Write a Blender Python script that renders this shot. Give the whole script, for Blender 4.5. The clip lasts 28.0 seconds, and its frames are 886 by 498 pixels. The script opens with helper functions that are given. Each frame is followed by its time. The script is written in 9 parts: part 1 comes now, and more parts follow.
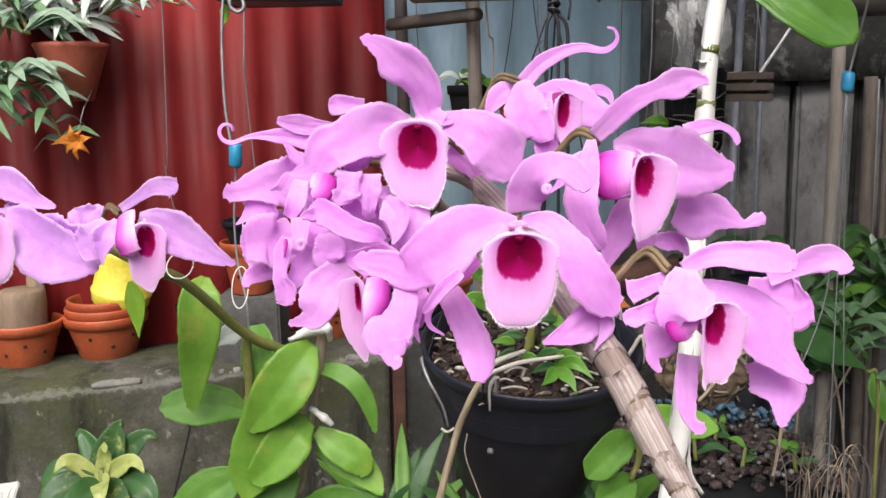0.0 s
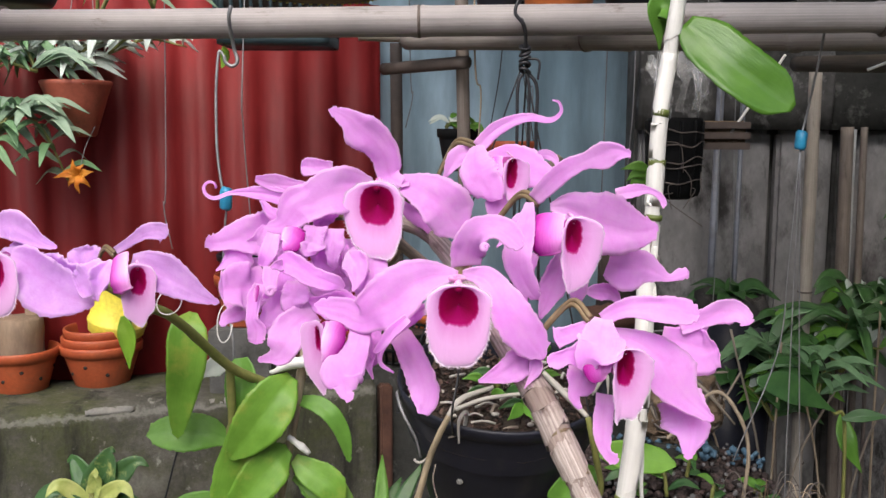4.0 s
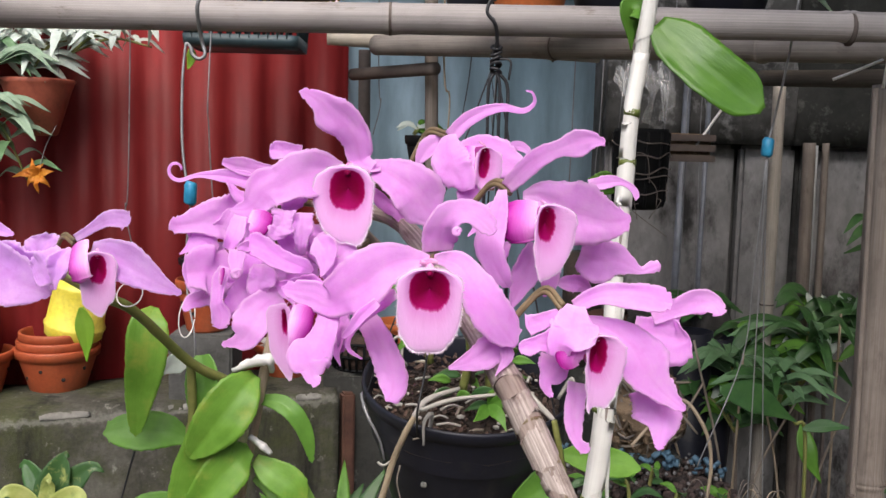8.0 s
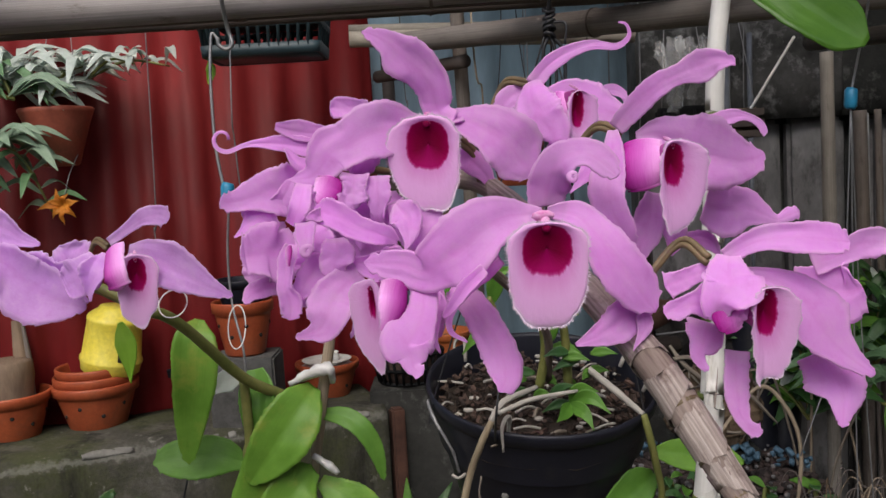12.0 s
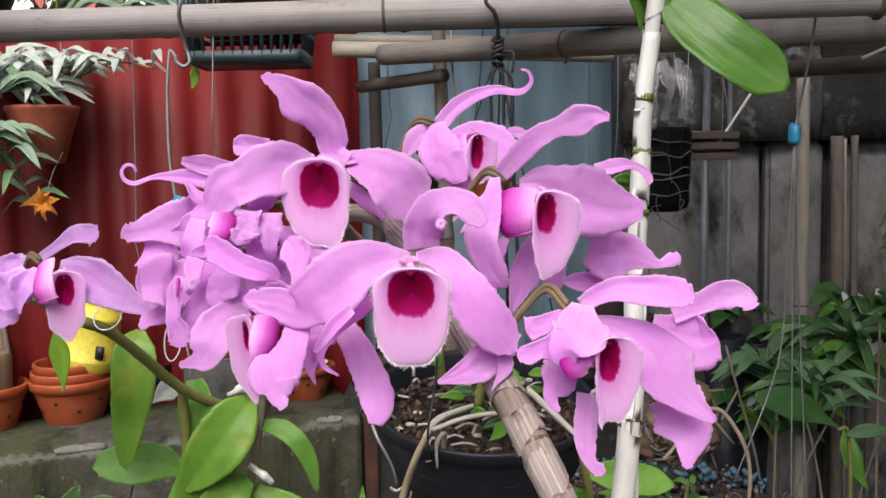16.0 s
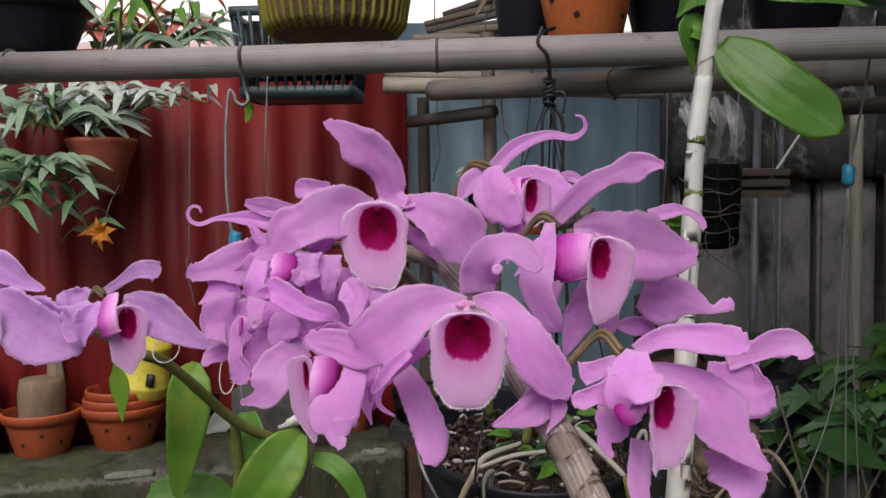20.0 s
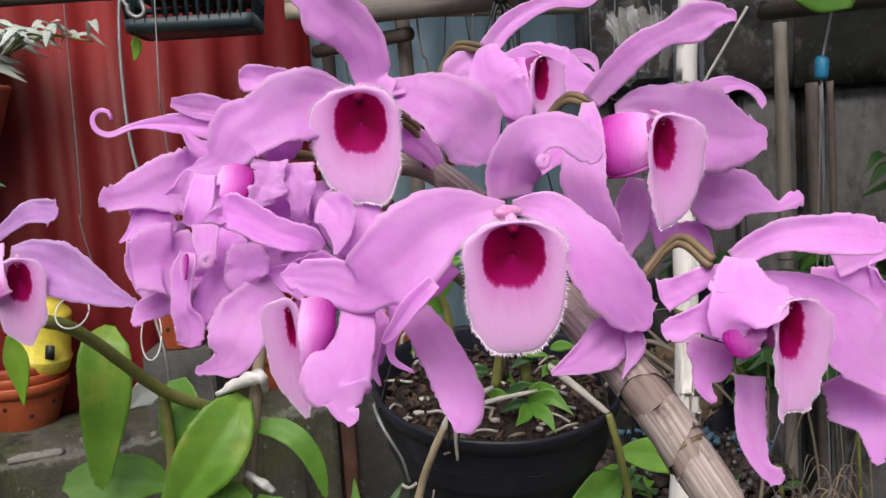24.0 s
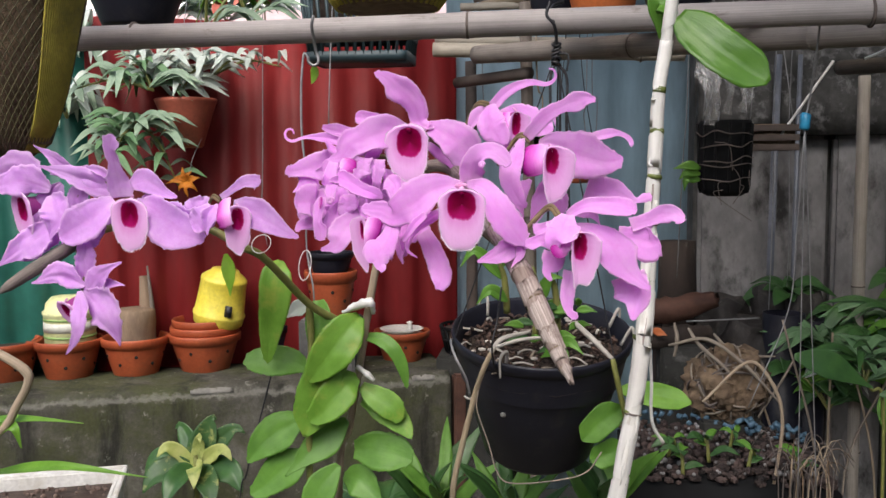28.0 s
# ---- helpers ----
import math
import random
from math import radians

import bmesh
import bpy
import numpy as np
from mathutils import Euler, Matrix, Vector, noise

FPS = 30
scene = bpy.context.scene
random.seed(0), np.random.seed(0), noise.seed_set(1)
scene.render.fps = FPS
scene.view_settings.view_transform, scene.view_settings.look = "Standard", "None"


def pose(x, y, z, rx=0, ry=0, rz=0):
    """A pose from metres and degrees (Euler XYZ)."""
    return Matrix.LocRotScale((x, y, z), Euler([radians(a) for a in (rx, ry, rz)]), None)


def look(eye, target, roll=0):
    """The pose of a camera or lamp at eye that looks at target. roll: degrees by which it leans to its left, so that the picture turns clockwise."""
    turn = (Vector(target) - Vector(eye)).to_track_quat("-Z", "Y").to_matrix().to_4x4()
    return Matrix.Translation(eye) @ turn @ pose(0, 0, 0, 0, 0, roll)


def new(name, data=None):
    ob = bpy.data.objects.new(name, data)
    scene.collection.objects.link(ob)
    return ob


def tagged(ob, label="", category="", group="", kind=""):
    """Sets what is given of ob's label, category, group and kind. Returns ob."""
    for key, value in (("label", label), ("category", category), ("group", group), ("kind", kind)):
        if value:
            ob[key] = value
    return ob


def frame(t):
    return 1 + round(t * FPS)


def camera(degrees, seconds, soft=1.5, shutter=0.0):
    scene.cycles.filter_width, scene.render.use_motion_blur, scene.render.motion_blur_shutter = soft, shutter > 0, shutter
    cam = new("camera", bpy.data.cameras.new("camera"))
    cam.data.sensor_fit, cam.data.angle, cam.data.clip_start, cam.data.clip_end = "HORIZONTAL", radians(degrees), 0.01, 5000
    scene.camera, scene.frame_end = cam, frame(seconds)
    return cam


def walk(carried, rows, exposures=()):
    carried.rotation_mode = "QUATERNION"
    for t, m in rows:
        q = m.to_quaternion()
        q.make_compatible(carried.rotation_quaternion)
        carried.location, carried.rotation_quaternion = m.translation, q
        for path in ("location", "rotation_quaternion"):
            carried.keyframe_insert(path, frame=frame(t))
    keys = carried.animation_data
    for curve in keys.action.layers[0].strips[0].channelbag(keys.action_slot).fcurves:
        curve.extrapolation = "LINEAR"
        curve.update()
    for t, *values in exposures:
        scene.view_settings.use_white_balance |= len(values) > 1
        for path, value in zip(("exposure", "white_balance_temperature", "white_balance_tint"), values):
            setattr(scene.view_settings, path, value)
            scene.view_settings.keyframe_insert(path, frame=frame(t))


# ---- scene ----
cam = camera(52.1, 28.0)
PATH = [
    (0, (0.0263, 0.0325, 1.3701), (-0.0112, 2.0056, 1.0443), -0.90),
    (0.5, (0.0707, 0.0008, 1.3936), (-0.0702, 1.9678, 1.0656), 0.10),
    (1, (0.0802, -0.0135, 1.4008), (-0.1227, 1.9571, 1.1232), 0.13),
    (1.5, (0.0982, -0.0130, 1.3989), (-0.1224, 1.9569, 1.1325), 0.19),
    (2, (0.1035, -0.0064, 1.3841), (0.0021, 1.9730, 1.1186), 0.08),
    (2.5, (0.0800, -0.0120, 1.3813), (0.0439, 1.9699, 1.1165), -0.60),
    (3, (0.0528, -0.0231, 1.3822), (0.0208, 1.9601, 1.1251), 0.21),
    (3.5, (0.0486, -0.0153, 1.3850), (0.0087, 1.9681, 1.1260), 0.07),
    (5.5, (0.0380, -0.0240, 1.3836), (0.0224, 1.9648, 1.1698), 1.03),
    (6, (0.0324, -0.0132, 1.3813), (0.0105, 1.9755, 1.1696), 1.14),
    (6.5, (0.0434, -0.0001, 1.3824), (0.0329, 1.9889, 1.1730), 1.29),
    (7, (0.0408, 0.0041, 1.3791), (0.0499, 1.9930, 1.1671), 1.43),
    (7.5, (0.0389, -0.0019, 1.3764), (0.0657, 1.9860, 1.1621), 1.57),
    (8, (0.0453, -0.0108, 1.3710), (0.0884, 1.9766, 1.1511), 1.41),
    (8.5, (0.0381, -0.0165, 1.3703), (0.1234, 1.9696, 1.1534), 1.30),
    (9, (0.0434, -0.0287, 1.3742), (0.1371, 1.9582, 1.1616), 0.76),
    (9.5, (0.0561, -0.0399, 1.3686), (0.1441, 1.9471, 1.1561), 0.55),
    (10, (0.0792, -0.0378, 1.3663), (0.1951, 1.9477, 1.1515), -0.31),
    (10.5, (0.0636, -0.0079, 1.3605), (0.1802, 1.9777, 1.1466), -2.12),
    (11, (0.0307, 0.0429, 1.3555), (0.1427, 2.0294, 1.1442), -3.22),
    (11.5, (0.0297, 0.0480, 1.3513), (0.1123, 2.0367, 1.1512), -3.09),
    (12, (0.0146, 0.0578, 1.3430), (0.0045, 2.0492, 1.1561), -3.18),
    (12.5, (0.0004, 0.0460, 1.3284), (-0.0876, 2.0351, 1.1391), -3.17),
    (14.5, (0.0635, 0.0503, 1.3610), (-0.0044, 2.0405, 1.1763), -2.06),
    (15, (0.0721, 0.0468, 1.3607), (0.0333, 2.0381, 1.1772), -1.78),
    (15.5, (0.0684, 0.0431, 1.3600), (0.0482, 2.0342, 1.1760), -1.37),
    (16, (0.0625, 0.0390, 1.3575), (0.0474, 2.0310, 1.1756), -1.15),
    (16.5, (0.0417, 0.0272, 1.3676), (0.0297, 2.0198, 1.1948), -1.00),
    (17, (0.0269, 0.0213, 1.3750), (0.0028, 2.0154, 1.2253), 0.09),
    (17.5, (0.0380, 0.0282, 1.3732), (0.0043, 2.0235, 1.2480), 0.47),
    (18, (0.0529, 0.0295, 1.3727), (0.0061, 2.0247, 1.2480), 0.55),
    (18.5, (0.0542, 0.0284, 1.3726), (-0.0033, 2.0247, 1.2527), 0.01),
    (19, (0.0522, 0.0215, 1.3824), (-0.0328, 2.0155, 1.2625), -0.11),
    (19.2, (0.0500, 0.0200, 1.3810), (-0.0440, 2.0140, 1.2700), -0.50),
    (19.5, (0.0535, 0.0206, 1.3744), (-0.0488, 2.0150, 1.2658), -0.28),
    (20, (0.0581, 0.0319, 1.3633), (-0.0537, 2.0253, 1.2511), -0.60),
    (20.5, (0.0588, 0.0380, 1.3591), (-0.0602, 2.0302, 1.2385), -0.20),
    (22.5, (0.0567, 0.0964, 1.3500), (-0.0867, 2.0826, 1.1671), -1.11),
    (23, (0.0335, 0.1300, 1.3453), (0.0415, 2.1190, 1.1304), -2.35),
    (23.5, (0.0265, 0.1394, 1.3508), (0.0942, 2.1222, 1.1106), -3.24),
    (24, (0.0175, 0.1258, 1.3443), (0.1187, 2.1088, 1.1020), -3.91),
    (24.5, (0.0011, 0.1222, 1.3400), (0.2015, 2.0965, 1.0883), -4.17),
    (25, (-0.0153, 0.0968, 1.3155), (0.1945, 2.0698, 1.0639), -4.03),
    (25.5, (-0.0222, 0.0779, 1.3314), (0.1711, 2.0517, 1.0749), -3.06),
    (26, (0.0009, 0.0353, 1.3561), (0.2123, 2.0100, 1.1232), -2.29),
    (26.5, (0.0679, -0.0428, 1.3551), (0.1776, 1.9405, 1.1218), -2.74),
    (27, (0.0884, -0.1135, 1.3621), (-0.0001, 1.8719, 1.1394), -2.02),
    (27.5, (0.1059, -0.1641, 1.3611), (-0.0691, 1.8163, 1.1459), -1.53),
    (28, (0.1014, -0.1700, 1.3358), (-0.1378, 1.8065, 1.1518), -0.41),
]
EXPOSURES = [(0.0, 0.73), (1.0, 0.5), (2.0, 0.5), (3.0, 0.6), (6.0, 0.5), (8.0, 0.51), (10.0, 0.51), (11.0, 0.4), (12.0, -0.2), (14.5, 0.18), (15.0, 0.23), (16.0, 0.38), (17.0, -0.26), (20.0, -0.32), (23.0, 0.15), (24.0, 0.16), (25.0, 0.38), (26.0, 0.45), (28.0, 0.34)]
walk(cam, [(t, look(eye, target, roll)) for t, eye, target, roll in PATH], EXPOSURES)

# ---- light ----
world = bpy.data.worlds.new("sky")
scene.world = world
world.use_nodes = True
_n, _l = world.node_tree.nodes, world.node_tree.links
sky = _n.new("ShaderNodeTexSky")
sky.sky_type, sky.sun_disc = "NISHITA", False
sky.sun_elevation, sky.sun_rotation = radians(58), radians(190)
sky.air_density, sky.dust_density = 1.0, 6.0
_n["Background"].inputs["Strength"].default_value = 0.155
_l.new(sky.outputs["Color"], _n["Background"].inputs["Color"])
sun = new("sun", bpy.data.lights.new("sun", "SUN"))
sun.data.energy, sun.data.angle, sun.data.color = 1.8, radians(42), (1.0, 0.98, 0.97)
sun.matrix_world = look((-0.8, -4.0, 5.2), (0, 0.4, 1.2))

# ---- materials ----
MATS = {}


def nodes_of(name):
    m = bpy.data.materials.new(name)
    m.use_nodes = True
    t = m.node_tree
    return m, t, t.nodes, t.links, t.nodes["Principled BSDF"]


def coords(t, scale=(1, 1, 1), kind="Object"):
    c = t.nodes.new("ShaderNodeTexCoord")
    mp = t.nodes.new("ShaderNodeMapping")
    mp.inputs["Scale"].default_value = scale
    t.links.new(c.outputs[kind], mp.inputs["Vector"])
    return mp.outputs["Vector"]


def noise_of(t, vec, scale, detail=4.0, rough=0.6):
    nz = t.nodes.new("ShaderNodeTexNoise")
    nz.inputs["Scale"].default_value, nz.inputs["Detail"].default_value = scale, detail
    nz.inputs["Roughness"].default_value = rough
    t.links.new(vec, nz.inputs["Vector"])
    return nz.outputs["Fac"]


def ramp(t, fac, stops):
    r = t.nodes.new("ShaderNodeValToRGB")
    el = r.color_ramp.elements
    while len(el) < len(stops):
        el.new(0.5)
    for e, (p, c) in zip(el, stops):
        e.position, e.color = p, (*c, 1)
    t.links.new(fac, r.inputs["Fac"])
    return r.outputs["Color"]


def mix(t, fac, a, b, mode="MIX"):
    m = t.nodes.new("ShaderNodeMix")
    m.data_type, m.blend_type = "RGBA", mode
    for v, k in ((fac, 0), (a, 6), (b, 7)):
        if isinstance(v, (int, float)):
            m.inputs[k].default_value = v
        elif isinstance(v, tuple):
            m.inputs[k].default_value = (*v, 1)
        else:
            t.links.new(v, m.inputs[k])
    return m.outputs[2]


def bump(t, height, bsdf, strength=0.3, dist=0.002):
    b = t.nodes.new("ShaderNodeBump")
    b.inputs["Strength"].default_value, b.inputs["Distance"].default_value = strength, dist
    t.links.new(height, b.inputs["Height"])
    t.links.new(b.outputs["Normal"], bsdf.inputs["Normal"])


def surface(name, c1, c2, scale=20.0, rough=0.6, fine=120.0, relief=0.25, dist=0.001, stain=None, stain_scale=4.0,
            stretch=(1, 1, 1), metallic=0.0, vary=0.0, stain_at=(0.5, 0.7), gloss=0.5, island=False):
    """A two-scale surface: a broad mottling, a fine grain with relief and, if asked, stains."""
    m, t, n, l, b = nodes_of(name)
    v = coords(t, stretch)
    broad = noise_of(t, v, scale)
    col = ramp(t, broad, [(0.3, c1), (0.7, c2)])
    grain = noise_of(t, v, fine, 6.0)
    col = mix(t, 0.35, col, ramp(t, grain, [(0.3, (0.35, 0.35, 0.35)), (0.7, (1, 1, 1))]), "MULTIPLY")
    if stain:
        st = noise_of(t, v, stain_scale, 8.0, 0.7)
        mask = ramp(t, st, [(stain_at[0], (0, 0, 0)), (stain_at[1], (1, 1, 1))])
        col = mix(t, mask, col, stain)
    if vary:
        oi = t.nodes.new("ShaderNodeNewGeometry" if island else "ShaderNodeObjectInfo")
        hs = t.nodes.new("ShaderNodeHueSaturation")
        ma = t.nodes.new("ShaderNodeMapRange")
        ma.inputs[3].default_value, ma.inputs[4].default_value = 1 - vary, 1 + vary
        l.new(oi.outputs["Random Per Island" if island else "Random"], ma.inputs[0])
        l.new(ma.outputs[0], hs.inputs["Value"])
        l.new(col, hs.inputs["Color"])
        col = hs.outputs["Color"]
    l.new(col, b.inputs["Base Color"])
    rr = t.nodes.new("ShaderNodeMapRange")
    rr.inputs[3].default_value, rr.inputs[4].default_value = max(rough - 0.12, 0.05), min(rough + 0.12, 1)
    l.new(grain, rr.inputs[0])
    l.new(rr.outputs[0], b.inputs["Roughness"])
    b.inputs["Metallic"].default_value = metallic
    b.inputs["Specular IOR Level"].default_value = gloss
    if relief:
        bump(t, grain, b, relief, dist)
    MATS[name] = m
    return m


def thin_skin(name, tint, pale, vein, rough=0.5, through_amount=0.35, vein_scale=55.0, blotch=None, deep=None, white_edge=0.0):
    """Petals and leaves: UV u runs along, v across (0 to 1). Veins run lengthwise; light passes through."""
    m, t, n, l, b = nodes_of(name)
    uv = coords(t, (1, 1, 1), "UV")
    vs = coords(t, (1.2, vein_scale, 1), "UV")
    ob = coords(t, (1, 1, 1))
    soft = noise_of(t, ob, 45.0, 3.0)
    col = ramp(t, soft, [(0.3, tint), (0.7, pale)])
    stripes = noise_of(t, vs, 1.0, 2.0)
    mask = ramp(t, stripes, [(0.45, (0, 0, 0)), (0.75, (0.17, 0.17, 0.17))])
    col = mix(t, mask, col, vein)
    sep = n.new("ShaderNodeSeparateXYZ")
    l.new(uv, sep.inputs[0])
    if deep:
        sh = ramp(t, sep.outputs[0], [(0.0, (0.8, 0.8, 0.8)), (0.28, (0, 0, 0))])
        col = mix(t, sh, col, deep)
    if white_edge:
        ab = n.new("ShaderNodeMath")
        ab.operation = "SUBTRACT"
        ab.inputs[1].default_value = 0.5
        l.new(sep.outputs[1], ab.inputs[0])
        a2 = n.new("ShaderNodeMath")
        a2.operation = "ABSOLUTE"
        l.new(ab.outputs[0], a2.inputs[0])
        ed = ramp(t, a2.outputs[0], [(0.40, (0, 0, 0)), (0.5, (white_edge,) * 3)])
        col = mix(t, ed, col, (0.9, 0.75, 0.9))
    if blotch:
        bl = noise_of(t, ob, 38.0, 6.0, 0.7)
        col = mix(t, ramp(t, bl, [(0.52, (0, 0, 0)), (0.72, (0.75, 0.75, 0.75))]), col, blotch)
    l.new(col, b.inputs["Base Color"])
    b.inputs["Roughness"].default_value = rough
    b.inputs["Specular IOR Level"].default_value = 0.45
    wr = noise_of(t, coords(t, (6, 16, 1), "UV"), 1.0, 6.0, 0.65)
    hs = n.new("ShaderNodeMath")
    hs.operation = "MULTIPLY_ADD"
    hs.inputs[1].default_value = 0.3
    l.new(stripes, hs.inputs[0])
    l.new(wr, hs.inputs[2])
    bump(t, hs.outputs[0], b, 0.28, 0.0012)
    tr = n.new("ShaderNodeBsdfTranslucent")
    l.new(col, tr.inputs["Color"])
    mx = n.new("ShaderNodeMixShader")
    mx.inputs[0].default_value = through_amount
    l.new(b.outputs[0], mx.inputs[1])
    l.new(tr.outputs[0], mx.inputs[2])
    l.new(mx.outputs[0], n["Material Output"].inputs["Surface"])
    MATS[name] = m
    return m


PINK, PALE, VEIN = (0.84, 0.37, 0.87), (0.89, 0.51, 0.93), (0.70, 0.16, 0.64)


def petal_skin(name, tint, pale, deep, edge, through_amount=0.50):
    """Petals: paler soft margins, a deeper midrib and root, uneven tone and a crepe-like relief."""
    m, t, n, l, b = nodes_of(name)
    uv = coords(t, (1, 1, 1), "UV")
    ob = coords(t, (1, 1, 1))
    sep = n.new("ShaderNodeSeparateXYZ")
    l.new(uv, sep.inputs[0])
    oi = n.new("ShaderNodeObjectInfo")
    col = ramp(t, noise_of(t, ob, 38.0, 5.0, 0.65), [(0.28, tint), (0.72, pale)])
    mott = noise_of(t, ob, 150.0, 6.0, 0.7)
    col = mix(t, ramp(t, mott, [(0.50, (0, 0, 0)), (0.72, (0.34, 0.34, 0.34))]), col, edge)
    col = mix(t, ramp(t, mott, [(0.30, (0.22, 0.22, 0.22)), (0.46, (0, 0, 0))]), col, deep)
    d = n.new("ShaderNodeMath")
    d.operation, d.inputs[1].default_value = "SUBTRACT", 0.5
    l.new(sep.outputs[1], d.inputs[0])
    a = n.new("ShaderNodeMath")
    a.operation = "ABSOLUTE"
    l.new(d.outputs[0], a.inputs[0])
    w = n.new("ShaderNodeMath")
    w.operation, w.inputs[1].default_value = "MULTIPLY_ADD", 0.22
    l.new(noise_of(t, coords(t, (5, 9, 1), "UV"), 1.0, 4.0), w.inputs[0])
    l.new(a.outputs[0], w.inputs[2])
    rib = ramp(t, w.outputs[0], [(0.06, (0.24, 0.24, 0.24)), (0.20, (0, 0, 0))])
    col = mix(t, rib, col, deep)
    root = ramp(t, sep.outputs[0], [(0.02, (0.55, 0.55, 0.55)), (0.16, (0, 0, 0))])
    col = mix(t, root, col, edge)
    col = mix(t, ramp(t, w.outputs[0], [(0.50, (0, 0, 0)), (0.60, (0.55, 0.55, 0.55))]), col, edge)
    stripes = noise_of(t, coords(t, (1.5, 34, 1), "UV"), 1.0, 3.0)
    col = mix(t, ramp(t, stripes, [(0.5, (0, 0, 0)), (0.78, (0.13, 0.13, 0.13))]), col, deep)
    hs = n.new("ShaderNodeHueSaturation")
    ma = n.new("ShaderNodeMapRange")
    ma.inputs[3].default_value, ma.inputs[4].default_value = 0.90, 1.10
    l.new(oi.outputs["Random"], ma.inputs[0])
    l.new(ma.outputs[0], hs.inputs["Value"])
    l.new(col, hs.inputs["Color"])
    col = hs.outputs["Color"]
    l.new(col, b.inputs["Base Color"])
    b.inputs["Roughness"].default_value = 0.5
    b.inputs["Specular IOR Level"].default_value = 0.35
    crepe = noise_of(t, ob, 300.0, 5.0, 0.7)
    pucker = noise_of(t, ob, 75.0, 3.0, 0.5)
    s1 = n.new("ShaderNodeMath")
    s1.operation, s1.inputs[1].default_value = "MULTIPLY_ADD", 0.02
    l.new(stripes, s1.inputs[0])
    l.new(pucker, s1.inputs[2])
    s2 = n.new("ShaderNodeMath")
    s2.operation, s2.inputs[1].default_value = "MULTIPLY_ADD", 0.22
    l.new(crepe, s2.inputs[0])
    l.new(s1.outputs[0], s2.inputs[2])
    bump(t, s2.outputs[0], b, 0.5, 0.0015)
    tr = n.new("ShaderNodeBsdfTranslucent")
    l.new(col, tr.inputs["Color"])
    mx = n.new("ShaderNodeMixShader")
    mx.inputs[0].default_value = through_amount
    l.new(b.outputs[0], mx.inputs[1])
    l.new(tr.outputs[0], mx.inputs[2])
    l.new(mx.outputs[0], n["Material Output"].inputs["Surface"])
    MATS[name] = m


def fibrous(name, c1, c2, dark, rough=0.65, along=30.0, round_=26.0, blot=8.0, blot_at=(0.55, 0.72), gloss=0.4):
    """Canes and bamboo: UV u is metres along, v runs once round. Long fibres, blotches, fine relief."""
    m, t, n, l, b = nodes_of(name)
    v = coords(t, (along, round_, 1), "UV")
    fib = noise_of(t, v, 1.0, 5.0)
    ob = coords(t)
    broad = noise_of(t, ob, 22.0, 4.0)
    col = mix(t, ramp(t, fib, [(0.3, (0, 0, 0)), (0.7, (1, 1, 1))]), c1, c2)
    col = mix(t, 0.5, col, ramp(t, broad, [(0.3, (0.6, 0.58, 0.56)), (0.7, (1.05, 1.03, 1.0))]), "MULTIPLY")
    bl = noise_of(t, coords(t, (blot, 3, 1), "UV"), 1.0, 8.0, 0.7)
    col = mix(t, ramp(t, bl, [(blot_at[0], (0, 0, 0)), (blot_at[1], (0.85, 0.85, 0.85))]), col, dark)
    l.new(col, b.inputs["Base Color"])
    b.inputs["Roughness"].default_value = rough
    b.inputs["Specular IOR Level"].default_value = gloss
    bump(t, fib, b, 0.5, 0.0008)
    MATS[name] = m


petal_skin("petal_pink", PINK, PALE, VEIN, (0.90, 0.62, 0.88))
petal_skin("petal_lilac", (0.69, 0.34, 0.79), (0.79, 0.49, 0.89), (0.52, 0.13, 0.54), (0.89, 0.68, 0.92))
thin_skin("leaf_green", (0.095, 0.24, 0.03), (0.15, 0.34, 0.05), (0.07, 0.16, 0.02), 0.42, 0.25, 30.0)
thin_skin("leaf_spotted", (0.13, 0.30, 0.03), (0.20, 0.41, 0.055), (0.09, 0.18, 0.02), 0.42, 0.25, 30.0, blotch=(0.34, 0.40, 0.07))
thin_skin("leaf_bright", (0.13, 0.30, 0.03), (0.20, 0.42, 0.05), (0.10, 0.22, 0.02), 0.35, 0.3, 26.0)
thin_skin("leaf_glossy", (0.060, 0.16, 0.018), (0.09, 0.215, 0.026), (0.06, 0.15, 0.016), 0.32, 0.18, 14.0)
thin_skin("leaf_sage", (0.28, 0.40, 0.28), (0.42, 0.55, 0.41), (0.17, 0.27, 0.15), 0.27, 0.35, 12.0)
thin_skin("leaf_mid", (0.125, 0.25, 0.11), (0.20, 0.35, 0.18), (0.09, 0.17, 0.07), 0.38, 0.25, 14.0)
thin_skin("leaf_lime", (0.27, 0.56, 0.04), (0.36, 0.64, 0.07), (0.20, 0.46, 0.03), 0.45, 0.35, 26.0)
# dark leaves; on the right-hand plants this colour also holds their shade
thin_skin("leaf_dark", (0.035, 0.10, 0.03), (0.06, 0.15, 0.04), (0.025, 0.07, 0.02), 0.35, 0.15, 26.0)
thin_skin("leaf_grey", (0.58, 0.66, 0.60), (0.78, 0.84, 0.79), (0.82, 0.86, 0.80), 0.3, 0.4, 5.0)
thin_skin("leaf_variegated", (0.035, 0.095, 0.028), (0.055, 0.13, 0.038), (0.03, 0.08, 0.02), 0.4, 0.2, 26.0, blotch=(0.62, 0.60, 0.20))
thin_skin("leaf_coral", (0.62, 0.16, 0.12), (0.75, 0.26, 0.20), (0.45, 0.12, 0.08), 0.5, 0.35, 20.0)
thin_skin("petal_orange", (0.8, 0.28, 0.03), (0.85, 0.4, 0.05), (0.7, 0.16, 0.02), 0.5, 0.4)

